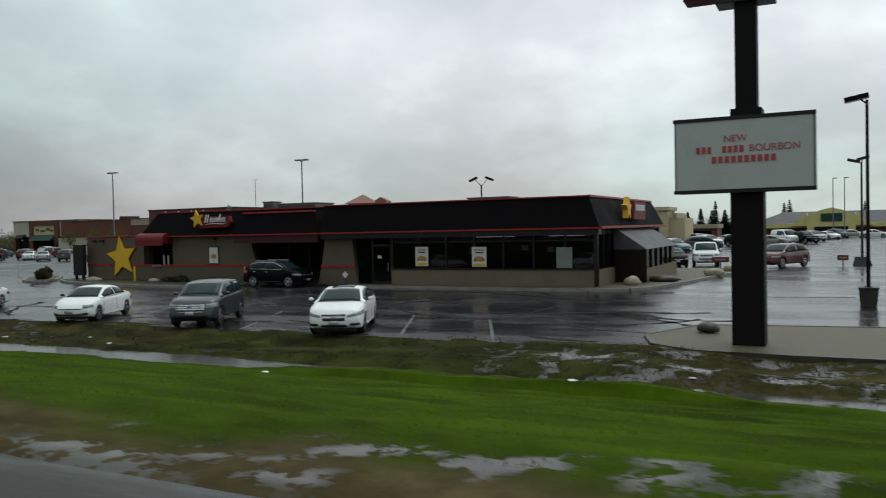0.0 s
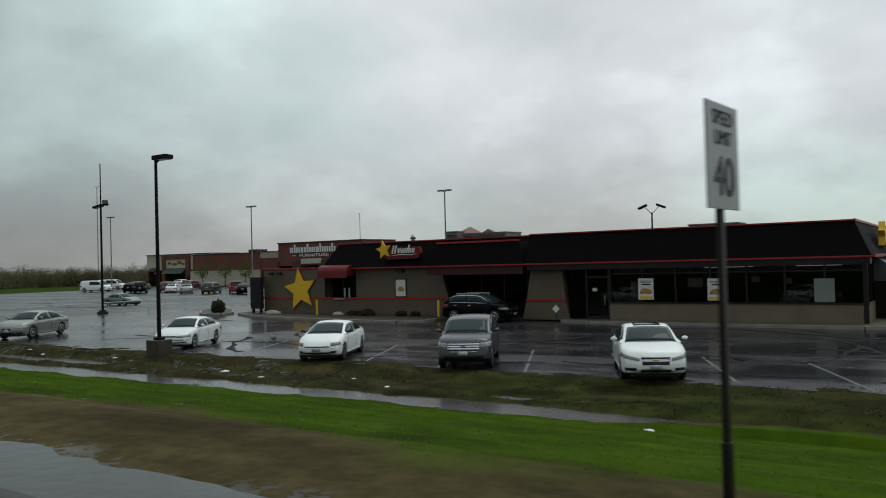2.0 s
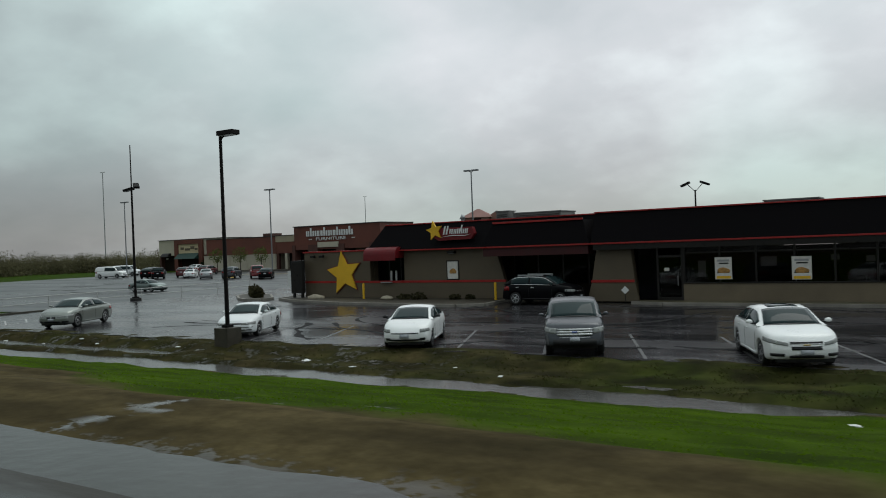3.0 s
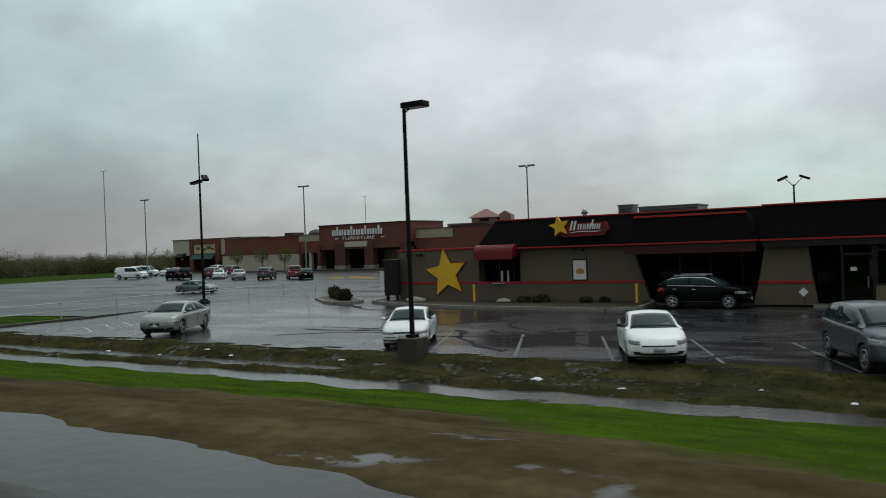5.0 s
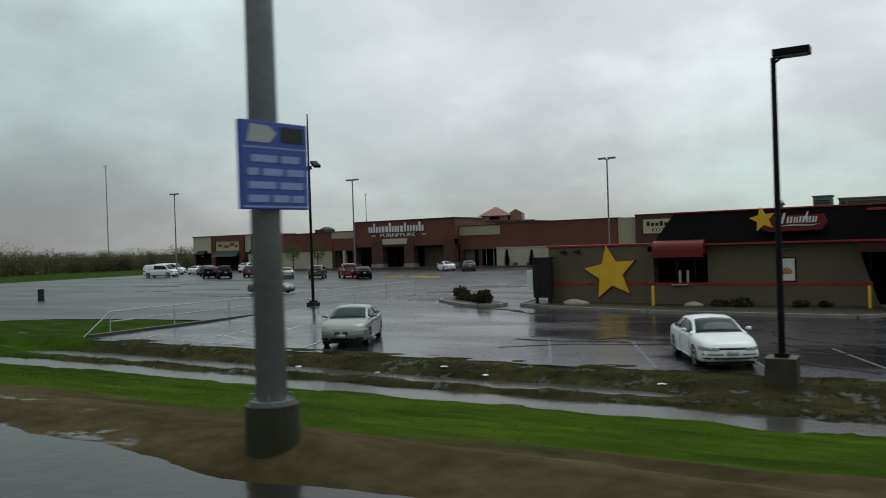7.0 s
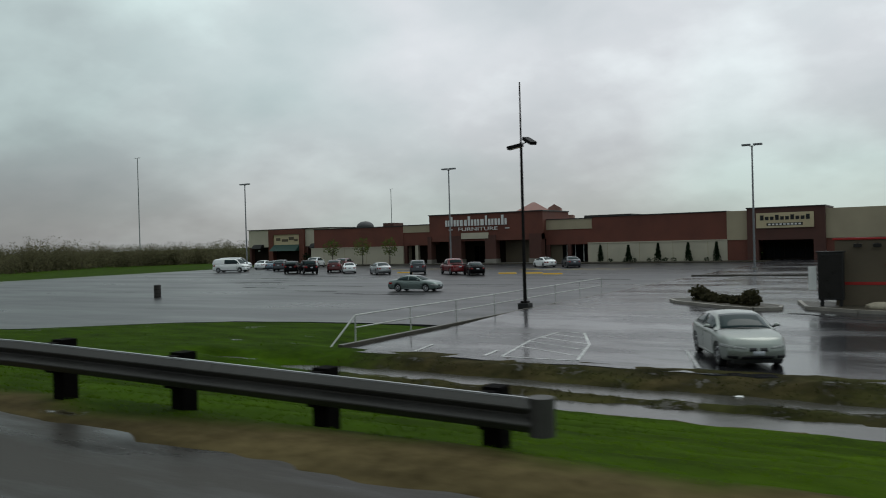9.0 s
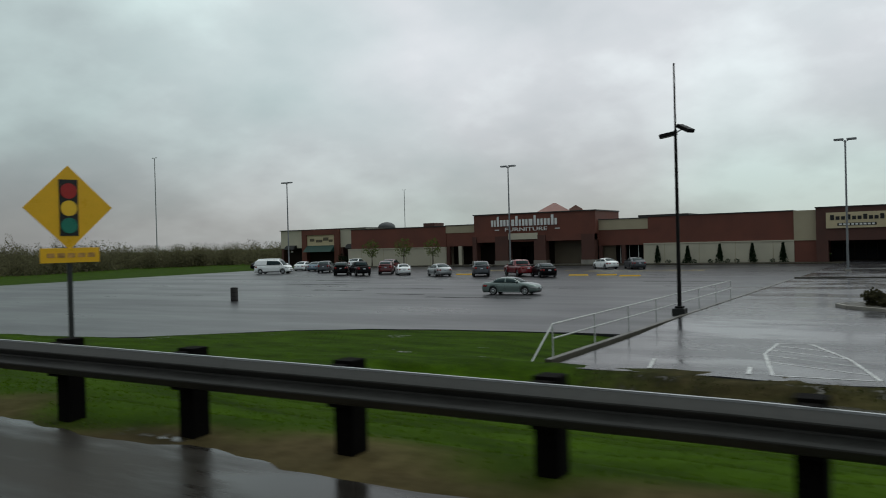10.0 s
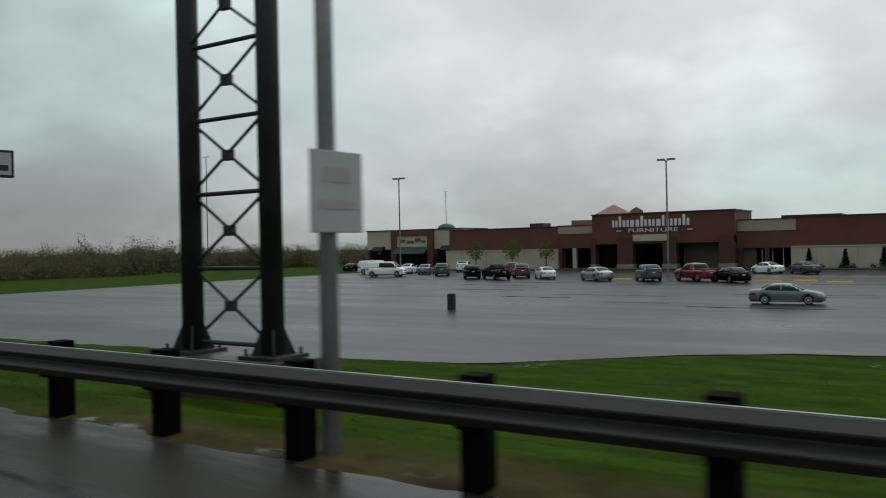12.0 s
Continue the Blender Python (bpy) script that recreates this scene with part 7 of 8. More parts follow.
def car(kind, body, x, y, heading, label, category, z=0.0, group="parked cars", rail=False, scale=1.0, face="plain", near=False, caps=False):
    """A car whose front points along local +x; heading in degrees, counter-clockwise from east."""
    c = CARS[kind]
    L, H, wb, r, sill = c["L"], c["H"], c["wb"], c["r"], c["sill"]
    hw = c["W"] / 2
    f, rf, rr, rb = c["cab"]
    t = thing("car" if kind in ("sedan", "coupe", "classic") else kind, (x, y, z), heading, label, category, group=group)
    t.scale = (scale, scale, scale)
    ax = (wb / 2 + 0.02, -wb / 2 + 0.02)
    arch = r + 0.055

    def top_z(q):
        if q >= f:
            k = (q - f) / (L / 2 - f)
            return c["cowl"] + (c["hood"] - c["cowl"]) * k ** 1.5
        if q <= rb:
            k = (rb - q) / max(0.05, (rb + L / 2))
            return c["deck"] + (c["tail"] - c["deck"]) * k ** 2
        return c["cowl"] + (c["deck"] - c["cowl"]) * (f - q) / (f - rb)

    def half_w(q):
        k = abs(q) / (L / 2)
        return hw * (1 - 0.12 * k ** 5 - 0.02 * k)

    def bend(p):
        """Rounds the nose and the tail in plan and in profile."""
        k = max(0.0, (abs(p[0]) - (L / 2 - 1.0)) / 1.0)
        plan = c["plan"] if p[0] > 0 else c["plan"] * 0.6
        lean = 0.30 if p[0] > 0 else 0.16
        d = plan * k * k * (abs(p[1]) / hw) ** 2.4 + lean * k ** 3 * max(0.0, p[2] - 0.52) + 0.55 * k ** 3 * max(0.0, 0.38 - p[2])
        return Vector((p[0] - math.copysign(d, p[0]), p[1], p[2]))

    def section(q):
        zt, w = top_z(q), half_w(q)
        near_end = max(0.0, 1 - (L / 2 - abs(q)) / 0.22)
        zt -= 0.13 * near_end ** 2.2
        bot = sill + (0.05 if abs(q) > L / 2 - 0.3 else 0)
        for a in ax:
            d = abs(q - a)
            if d < arch - 1e-4:
                bot = max(bot, r + math.sqrt(arch * arch - d * d))
            if d < arch + 0.10:
                w += 0.018
        mid = max(bot, sill + (zt - sill) * 0.58)
        low = max(bot, sill + 0.13)
        high = max(bot, zt - 0.13)
        return [(q, 0, zt + 0.030), (q, w * 0.35, zt + 0.028), (q, w * 0.62, zt + 0.020), (q, w * 0.82, zt - 0.004), (q, w * 0.93, zt - 0.045),
                (q, w * 0.98, high), (q, w, mid), (q, w * 0.985, low), (q, w * 0.95, bot), (q, w * 0.78, bot)]

    xs = {f, rb, 0.0, 0.5, -0.5}
    for d in (0.0, 0.02, 0.06, 0.12, 0.22, 0.40, 0.65):
        xs |= {L / 2 - d, d - L / 2}
    for a in ax:
        for i in range(9):
            xs.add(round(a + arch * math.cos(math.pi * i / 8), 4))
        xs |= {a + arch + 0.09, a - arch - 0.09, a + arch + 0.012, a - arch - 0.012}
    skin = skin_of([section(q) for q in sorted((v for v in xs if abs(v) <= L / 2), reverse=True)])
    for v in skin.verts:
        v.co = bend(v.co)
    bo = part("body", skin, body, t, smooth=True)
    if near:
        sd = bo.modifiers.new("rounding", "SUBSURF")
        sd.levels = 1
        sd.render_levels = 1
    part("floor_pan", box(-L / 2 + 0.45, L / 2 - 0.45, -hw + 0.22, hw - 0.22, sill - 0.02, sill + 0.35), M["black_trim"], t)

    # cabin: profile and roof width along the car
    grid_x = np.linspace(rb, f, 81)
    prof = np.interp(grid_x, [rb, rb * 0.5 + rr * 0.5, rr, (rr + rf) / 2, rf, rf * 0.5 + f * 0.5, f], [c["deck"] + 0.01, (c["deck"] + H) / 2 + 0.02, H - 0.045, H, H - 0.045, (c["cowl"] + H) / 2 + 0.005, c["cowl"] + 0.015])
    low_car = kind in ("sedan", "coupe", "classic")
    wr = hw * (0.68 if low_car else 0.77)
    roof = np.interp(grid_x, [rb, rr, rf, f], [hw * 0.80, wr, wr, hw * 0.84])
    smooth = np.ones(9) / 9
    for arr in (prof, roof):
        pad = np.concatenate([2 * arr[0] - arr[4:0:-1], arr, 2 * arr[-1] - arr[-2:-6:-1]])
        arr[:] = np.convolve(pad, smooth, "valid")

    def on_top(q, s):
        zt, wt = float(np.interp(q, grid_x, prof)), float(np.interp(q, grid_x, roof))
        bow = 0.12 * max(0.0, (q - rf) / (f - rf)) - 0.10 * max(0.0, (rr - q) / (rr - rb))
        return Vector((q + bow * (1 - s * s), wt * s, zt - 0.045 * s * s))

    def on_side(q, v, s):
        zt, wt = float(np.interp(q, grid_x, prof)), float(np.interp(q, grid_x, roof))
        bw, zb = half_w(q) * 0.945, top_z(q) - 0.015
        za = max(zt - 0.06, zb)
        return Vector((q, s * (wt + 0.012 + (bw - wt) * v + 0.02 * math.sin(math.pi * v)), za + (zb - za) * v))

    crows = []
    for q in sorted(set(np.linspace(rb, f, 21)) | {rf, rr}, reverse=True):
        crows.append([tuple(on_top(q, s)) for s in (0, 0.3, 0.6, 0.85, 0.96)] + [tuple(on_side(q, v, 1)) for v in (0.02, 0.15, 0.5, 0.85, 1.0)] + [(q, half_w(q) * 0.9, top_z(q) - 0.06)])
    part("cabin", skin_of(crows), body, t, smooth=True)
    ws = patch("windscreen", [[on_top(q, s) for s in spread(-0.93, 0.93, 9)] for q in spread(f - 0.05, rf + 0.02, 7)], 0.014, M["car_glass"], t)
    part("mirror_stem", box(rf + 0.13, rf + 0.16, -0.09, 0.09, H - 0.17, H - 0.11, 0.01), M["black_trim"], ws)
    patch("wiper_cowl", [[on_top(q, s) + Vector((0, 0, 0.004)) for s in spread(-0.95, 0.95, 9)] for q in (f + 0.0, f - 0.045)], 0.016, M["black_trim"], t)
    for s in (-0.35, 0.2):
        patch("wiper", [[on_top(f - 0.05 - 0.10 * k, s + 0.42 * k) + Vector((0, 0, d)) for d in (0.0, 0.012)] for k in spread(0.0, 1.0, 4)], 0.020, M["black_trim"], t, thick=0.012)
    patch("rear_window", [[on_top(q, s) for s in spread(-0.90, 0.90, 7)] for q in spread(rr - 0.03, rb + (0.10 if low_car else 0.25 * (rr - rb)), 6)], 0.014, M["car_glass"], t)
    xm = (rf + rr) / 2 + (0.02 if kind != "pickup" else -0.3)
    xe = {"pickup": rr + 0.1, "coupe": rr - 0.42, "suv": rr - 0.25, "van": rr}.get(kind, rr - 0.40)
    spans = [(f - 0.30 * (f - rf), xm + 0.03)] + ([(xm - 0.05, xe)] if kind not in ("pickup", "van") else [])

    def flank_y(q, zz):
        pts = section(q)[4:9]
        return float(np.interp(zz, [p[2] for p in pts[::-1]], [p[1] for p in pts[::-1]]))

    def nose(yy, zz, end=1):
        """The point of the nose (or tail) at that reach from the middle; past the corner it runs back along the flank."""
        lim = 0.80 * hw
        if abs(yy) <= lim:
            return bend((end * L / 2, yy, zz))
        q = L / 2 - (abs(yy) - lim) * 2.4
        return bend((end * q, math.copysign(flank_y(end * q, zz), yy), zz))

    for s in (1, -1):
        for q0, q1 in spans:
            patch("side_window", [[on_side(q, v, s) for v in (0.13, 0.4, 0.68, 0.93)] for q in spread(q0, q1, 7)], 0.008, M["car_glass"], t)
        if rail:
            patch("window_trim", [[on_side(q, v, s) for v in (0.05, 0.12)] for q in spread(spans[0][0], xe, 12)], 0.012, M["chrome"], t, "bright window trim")
            patch("window_trim", [[on_side(q, v, s) for v in (0.94, 1.0)] for q in spread(spans[0][0], xe, 8)], 0.012, M["chrome"], t, "bright window trim")
            part("roof_rail", box(rr + 0.1, rf - 0.1, s * wr * 0.88 - 0.02, s * wr * 0.88 + 0.02, H - 0.05, H + 0.03, 0.008), M["galv"], t)
        zm = c["cowl"] + 0.07
        mi = part("mirror", lump(0.06, 0.095, 0.070, 2, 0.0), M["black_trim"] if face == "slit" else body, t, smooth=True)
        mi.matrix_basis = pose(f - 0.34, s * (hw + 0.09), zm)
        part("mirror_arm", box(f - 0.37, f - 0.32, min(s * hw * 0.9, s * (hw + 0.05)), max(s * hw * 0.9, s * (hw + 0.05)), zm - 0.06, zm - 0.02), M["black_trim"], t)
        look_ = FACES[face]
        ya, yb, a0, a1, b0, b1 = look_["lamp"]
        lift = c["hood"] - 0.80 if face == "plain" else 0.0
        lamp = patch("headlight", [[nose(s * hw * yy, lift + (a0 + (b0 - a0) * k) + ((a1 + (b1 - a1) * k) - (a0 + (b0 - a0) * k)) * v) for v in (0, 0.33, 0.67, 1.0)]
                                   for k, yy in zip(spread(0, 1, 7), spread(ya, yb, 7))], 0.010, M["lamp_glass"], t, "clear headlight")
        if near:
            ym, zl = (ya * 0.6 + yb * 0.4) * hw, lift + (a0 * 0.6 + b0 * 0.4 + a1 * 0.6 + b1 * 0.4) / 2
            hp = nose(s * ym, zl)
            part("reflector", cyl((hp.x - 0.01, hp.y, hp.z), (hp.x + 0.016, hp.y, hp.z), 0.042, 0.036, 12), M["chrome"], lamp)
        tz = c["tail"]
        patch("tail_light", [[nose(s * hw * yy, tz - 0.30 + v * (0.16 if low_car else 0.24), -1) for v in (0, 0.5, 1.0)] for yy in spread(0.55, 1.04, 6)], 0.008, M["tail_glass"], t, "red tail light")
        for q in ((wb / 2 - arch - 0.02, xm - 0.02, -wb / 2 + arch + 0.20) if kind not in ("coupe", "pickup") else (wb / 2 - arch - 0.02, xm - 0.1)):
            patch("door_seam", [[Vector((q + d, s * flank_y(q, zz), zz)) for d in (-0.007, 0.007)] for zz in spread(top_z(q) - 0.06, sill + 0.16, 5)], 0.002, M["black_trim"], t, thick=0.006)
        for q in (xm + 0.22, xm - 0.75) if kind != "coupe" else (xm + 0.05,):
            part("door_handle", box(q - 0.09, q + 0.09, s * flank_y(q, top_z(q) - 0.17) - 0.02, s * flank_y(q, top_z(q) - 0.17) + 0.02, top_z(q) - 0.185, top_z(q) - 0.15, 0.008), M["chrome"] if rail else body, t)
        patch("rocker_trim", [[Vector((q, s * flank_y(q, zz), zz)) for zz in (sill + 0.02, sill + 0.09)] for q in spread(-wb / 2 + arch + 0.04, wb / 2 - arch - 0.04, 4)], 0.006, M["black_trim"] if not low_car else body, t)
    for nm, mt, ya, yb, z0, z1 in FACES[face]["panels"]:
        proud = {"grille": 0.004, "air_intake": 0.004, "shaded_cladding": 0.005, "chrome_bar": 0.014, "badge": 0.020}.get(nm, 0.006)
        up = c["hood"] - 0.80 if face == "plain" else 0.0
        for lo_, hi_ in ([(-yb, yb)] if ya == 0 else [(ya, yb), (-yb, -ya)]):
            patch(nm, [[nose(hw * yy, up + zz) for zz in (z0, (z0 + z1) / 2, z1)] for yy in spread(lo_, hi_, 9)], proud, M[mt], t)
    pz = FACES[face]["plate"]
    patch("number_plate", [[nose(yy, zz) for zz in (pz, pz + 0.13)] for yy in (-0.155, 0.155)], 0.022, M["plate"], t, "plain number plate")
    patch("number_plate", [[nose(yy, zz, -1) for zz in (c["tail"] - 0.32, c["tail"] - 0.18)] for yy in (-0.155, 0.155)], 0.014, M["plate"], t, "plain number plate")
    part("valance", box(L / 2 - 0.75, L / 2 - 0.22, -hw * 0.72, hw * 0.72, sill - 0.04, sill + 0.12, 0.02), M["black_trim"], t, "black under-tray")
    part("rear_valance", box(-L / 2 + 0.14, -L / 2 + 0.6, -hw * 0.75, hw * 0.75, sill - 0.02, sill + 0.14, 0.02), M["black_trim"], t)
    if face == "dual":
        patch("sunroof", [[on_top(q, s) for s in spread(-0.62, 0.62, 5)] for q in spread(rf - 0.10, rr * 0.5, 5)], 0.010, M["car_glass"], t, "dark glass sunroof")
    if kind == "pickup":
        part("bed_cover", box(-L / 2 + 0.16, rb - 0.06, -hw * 0.8, hw * 0.8, c["deck"] + 0.02, c["deck"] + 0.06), M["black_trim"], t)
    for a in ax:
        for s in (1, -1):
            wheel(r, caps, t, pose(a, s * (hw - 0.035), r, 0, 0, 0 if s > 0 else 180))
    return t


white = paint("white_car_paint", (0.86, 0.87, 0.87))
white2 = paint("cool_white_car_paint", (0.78, 0.80, 0.81))
grey_met = paint("steel_grey_metallic", (0.055, 0.06, 0.07), 0.4, 0.3)
champagne = paint("grey_green_metallic", (0.26, 0.28, 0.26), 0.5)
black = paint("black_car_paint", (0.003, 0.003, 0.004), 0.0, 0.0, 0.08)
silver = paint("silver_metallic", (0.36, 0.37, 0.38), 0.6)
bluegrey = paint("blue_grey_metallic", (0.14, 0.19, 0.24), 0.5)
maroon = paint("maroon_car_paint", (0.09, 0.012, 0.014))
red_p = paint("red_car_paint", (0.17, 0.010, 0.014))
teal = paint("grey_teal_metallic", (0.16, 0.20, 0.19), 0.5)

ANG = -65.5  # fronts point to the road and a little east
car("sedan", white, -15.58, 23.80, ANG, "clean white sedan with split dark grille parked facing the ditch", "car", 0.0, scale=1.01, face="dual", near=True)
car("suv", grey_met, -21.90, 23.92, ANG, "steel-grey crossover with a chrome grille facing the ditch", "car", 0.0, scale=0.96, face="bars", near=True)
car("coupe", white, -28.0, 23.72, ANG, "white two-door coupe with thin grille facing the ditch", "car", 0.0, face="slit", near=True)
car("classic", white2, -37.30, 24.50, ANG + 3, "older white sedan parked beside the concrete lamp base", "car", 0.0, scale=0.95, face="wide", near=True, caps=True)
car("sedan", champagne, -51.15, 25.15, ANG + 2, "grey-green metallic sedan with twin grilles on wet asphalt", "car", 0.0, scale=0.98, face="twin", near=True)
car("suv", black, -30.2, 38.9, 0, "black crossover with bright window trim before the entrance", "car", 0.14, rail=True, scale=0.93)
car("classic", teal, -80.0, 51.2, 6, "grey-green older sedan standing alone in the big lot", "car", 0.0, scale=0.9, caps=True)
far = [
    ("van", white, -136.0, 85.6, 20, "white panel van parked in the big lot's row", "van"),
    ("van", white2, -144.9, 94.9, 24, "second white van standing behind the first", "van"),
    ("sedan", white2, -140.4, 97.0, 110, "white sedan parked in the big lot's row", "car"),
    ("sedan", bluegrey, -135.6, 94.6, 112, "blue-grey sedan parked in the big lot's row", "car"),
    ("suv", grey_met, -129.6, 89.6, 120, "dark grey crossover parked in the big lot's row", "car"),
    ("suv", white2, -134.4, 103.0, 112, "white crossover parked in the second row", "car"),
    ("suv", black, -120.2, 81.6, 125, "black crossover parked in the big lot's row", "car"),
    ("pickup", black, -116.0, 80.0, 140, "low black pickup parked in the big lot's row", "pickup"),
    ("suv", maroon, -115.2, 84.6, 122, "maroon crossover parked in the big lot's row", "car"),
    ("coupe", white2, -110.8, 82.0, 130, "small white rounded car parked in the big lot's row", "car"),
    ("sedan", silver, -103.2, 78.4, 140, "silver wagon parked alone before the entrance", "car"),
    ("suv", grey_met, -97.6, 78.2, 122, "dark grey crossover parked before the entrance", "car"),
    ("pickup", red_p, -93.0, 78.6, 138, "red pickup truck parked before the entrance", "pickup"),
    ("sedan", black, -89.2, 76.6, 130, "black sedan parked before the entrance", "car"),
    ("coupe", white, -90.0, 97.0, 140, "white coupe parked close to the store", "car"),
    ("sedan", grey_met, -86.0, 96.4, 124, "dark grey sedan parked close to the store", "car"),
    ("sedan", black, -157.4, 104.8, 100, "black sedan at the lot's far edge", "car"),
    ("suv", maroon, -121.5, 94.5, 112, "maroon crossover parked in the second row", "car"),
]
for kind, pm, x, y, hd, lb, cat in far:
    car(kind, pm, x, y, hd, lb, cat, 0.0)
east = [
    ("pickup", white2, -9.2, 64.3, -80, "white pickup truck waiting beyond the restaurant", "pickup"),
    ("sedan", black, -11.4, 62.6, -70, "black sedan beyond the restaurant", "car"),
    ("suv", maroon, -3.6, 61.5, -118, "dark red crossover crossing the east lot", "car"),
    ("sedan", bluegrey, -16.9, 93.5, -40, "blue-grey sedan in the east lot", "car"),
    ("suv", grey_met, -14.6, 100.0, 20, "dark grey crossover in the east lot", "car"),
    ("sedan", white2, -18.6, 103.0, -40, "white sedan in the east lot", "car"),
    ("suv", white, -15.6, 111.0, -40, "white crossover in the east lot", "car"),
    ("sedan", black, -20.4, 113.0, -40, "black sedan in the east lot", "car"),
    ("sedan", white, -22.6, 126.0, -40, "white sedan in the east lot's far row", "car"),
    ("suv", silver, -18.6, 124.0, -40, "silver crossover in the east lot's far row", "car"),
    ("sedan", white2, -14.4, 126.0, -40, "white sedan in the east lot's far row", "car"),
    ("suv", black, -11.6, 112.0, -40, "black crossover in the east lot", "car"),
    ("sedan", white2, -20.6, 140.0, -40, "white sedan in the east lot's far row", "car"),
    ("sedan", champagne, -8.4, 116.5, 10, "pale green-grey sedan crossing the east lot", "car"),
    ("suv", white, -10.9, 127.0, -50, "white crossover in the east lot", "car"),
    ("van", white2, -7.0, 126.5, -60, "white van in the east lot", "van"),
    ("pickup", black, -4.6, 125.5, -50, "black pickup in the east lot", "pickup"),
    ("suv", silver, -3.6, 137.0, -50, "silver crossover in the east lot", "car"),
    ("sedan", white, -1.6, 150.0, -50, "white sedan in the east lot", "car"),
    ("suv", grey_met, -0.2, 160.0, -50, "dark grey crossover in the east lot", "car"),
    ("sedan", silver, 2.2, 165.0, 0, "silver sedan before the grocery", "car"),
    ("sedan", white2, 5.6, 160.0, 0, "white sedan before the grocery", "car"),
]
for kind, pm, x, y, hd, lb, cat in east:
    car(kind, pm, x, y, hd, lb, cat, lot_z(y), group="cars in the east lot")

# ---------------------------------------------------------------- plants and small things


def leaf_cloud(name, mat, parent, centre, rx, ry, rz, count, size, seed, label=""):
    rng = random.Random(seed)
    vs, fs = [], []
    for _ in range(count):
        a, u = rng.uniform(0, 6.283), rng.uniform(-1, 1)
        q = rng.uniform(0.35, 1.0) ** 0.6
        s = math.sqrt(1 - u * u)
        k = 1 + 0.35 * noise.noise(Vector((s * math.cos(a) * 2 + seed, s * math.sin(a) * 2, u * 2)))
        p = Vector((centre[0] + rx * q * k * s * math.cos(a), centre[1] + ry * q * k * s * math.sin(a), centre[2] + rz * q * k * u))
        d1 = Vector((rng.uniform(-1, 1), rng.uniform(-1, 1), rng.uniform(-1, 1))).normalized() * size * rng.uniform(0.6, 1.3)
        d2 = d1.orthogonal().normalized() * size * rng.uniform(0.4, 0.9)
        i = len(vs)
        vs += [p - d1, p + d2, p + d1, p - d2]
        fs.append((i, i + 1, i + 2, i + 3))
    me = bpy.data.meshes.new(name)
    me.from_pydata([tuple(v) for v in vs], [], fs)
    me.materials.append(mat)
    ob = new(name, me)
    ob.parent = parent
    if label:
        ob["label"] = label
    return ob


def small_tree(x, y, h, spread, mat, seed, label, group, z=0.0):
    rng = random.Random(seed)
    t = thing("tree", (x, y, z), 0, label, "tree", group=group)
    bm = bmesh.new()
    put_cyl(bm, (0, 0, -0.1), (0.05, 0, h * 0.45), 0.025 * h, 0.014 * h, 8)
    for i in range(7):
        a = 6.283 * i / 7 + rng.uniform(-0.3, 0.3)
        z0 = h * rng.uniform(0.3, 0.5)
        put_cyl(bm, (0.03, 0, z0), (math.cos(a) * spread * 0.6, math.sin(a) * spread * 0.6, h * rng.uniform(0.6, 0.85)), 0.010 * h, 0.003 * h, 6)
    put_cyl(bm, (0.05, 0, h * 0.4), (0, 0, h * 0.92), 0.013 * h, 0.004 * h, 6)
    part("trunk", bm, M["bark"], t)
    leaf_cloud("crown", mat, t, (0, 0, h * 0.68), spread, spread, h * 0.33, 420, 0.13, seed)
    return t


def cone_shrub(x, y, h, r, seed, z=0.1):
    t = thing("shrub", (x, y, z), 0, "dark narrow conical evergreen shrub against the cream wall", "shrub", group="evergreens along the store wall")
    part("trunk", cyl((0, 0, -0.1), (0, 0, h * 0.8), 0.05, 0.02, 6), M["bark"], t)
    rng = random.Random(seed)
    vs, fs = [], []
    for _ in range(1000):
        k = rng.random() ** 0.7
        a = rng.uniform(0, 6.283)
        rr = r * (1 - k) * rng.uniform(0.2, 1.1) + 0.03
        p = Vector((rr * math.cos(a), rr * math.sin(a), 0.05 + k * h))
        s = 0.16
        i = len(vs)
        vs += [p + Vector((rng.uniform(-s, s), rng.uniform(-s, s), rng.uniform(-s, s))) for _ in range(3)]
        fs.append((i, i + 1, i + 2))
    me = bpy.data.meshes.new("foliage")
    me.from_pydata([tuple(v) for v in vs], [], fs)
    me.materials.append(M["leaf_conifer"])
    o = new("foliage", me)
    o.parent = t


for i, (x, h) in enumerate(((-87.8, 2.4), (-83.6, 2.3), (-79.3, 2.5), (-75.1, 2.5), (-71.3, 2.5))):
    cone_shrub(x, 111.9, h, 0.55, 30 + i)
for i in range(9):
    b = thing("bush", (-86.2 + i * 1.9 + 0.4 * math.sin(i * 2.1), 111.7, 0.1), 0, "small dark rounded bush along the store wall", "bush", group="bushes along the store wall")
    leaf_cloud("foliage", M["leaf_conifer"], b, (0, 0, 0.28), 0.42, 0.42, 0.32, 90, 0.08, 60 + i)
for i, (x, y, h, sp) in enumerate(((-136.2, 109.5, 4.6, 1.5), (-129.6, 109.5, 4.8, 1.6), (-123.9, 109.5, 4.6, 1.4))):
    small_tree(x, y, h, sp, M["leaf_spring"], 80 + i, "young tree with thin yellow-green spring leaves", "young trees along the store")
for i in range(6):
    b = thing("bush", (-148 + i * 3.6, 116.2, 0.1), 0, "dark rounded evergreen bush before the west shop", "bush", group="evergreens at the west shop")
    leaf_cloud("foliage", M["leaf_conifer"], b, (0, 0, 1.0), 1.0, 1.0, 1.2, 220, 0.16, 90 + i)
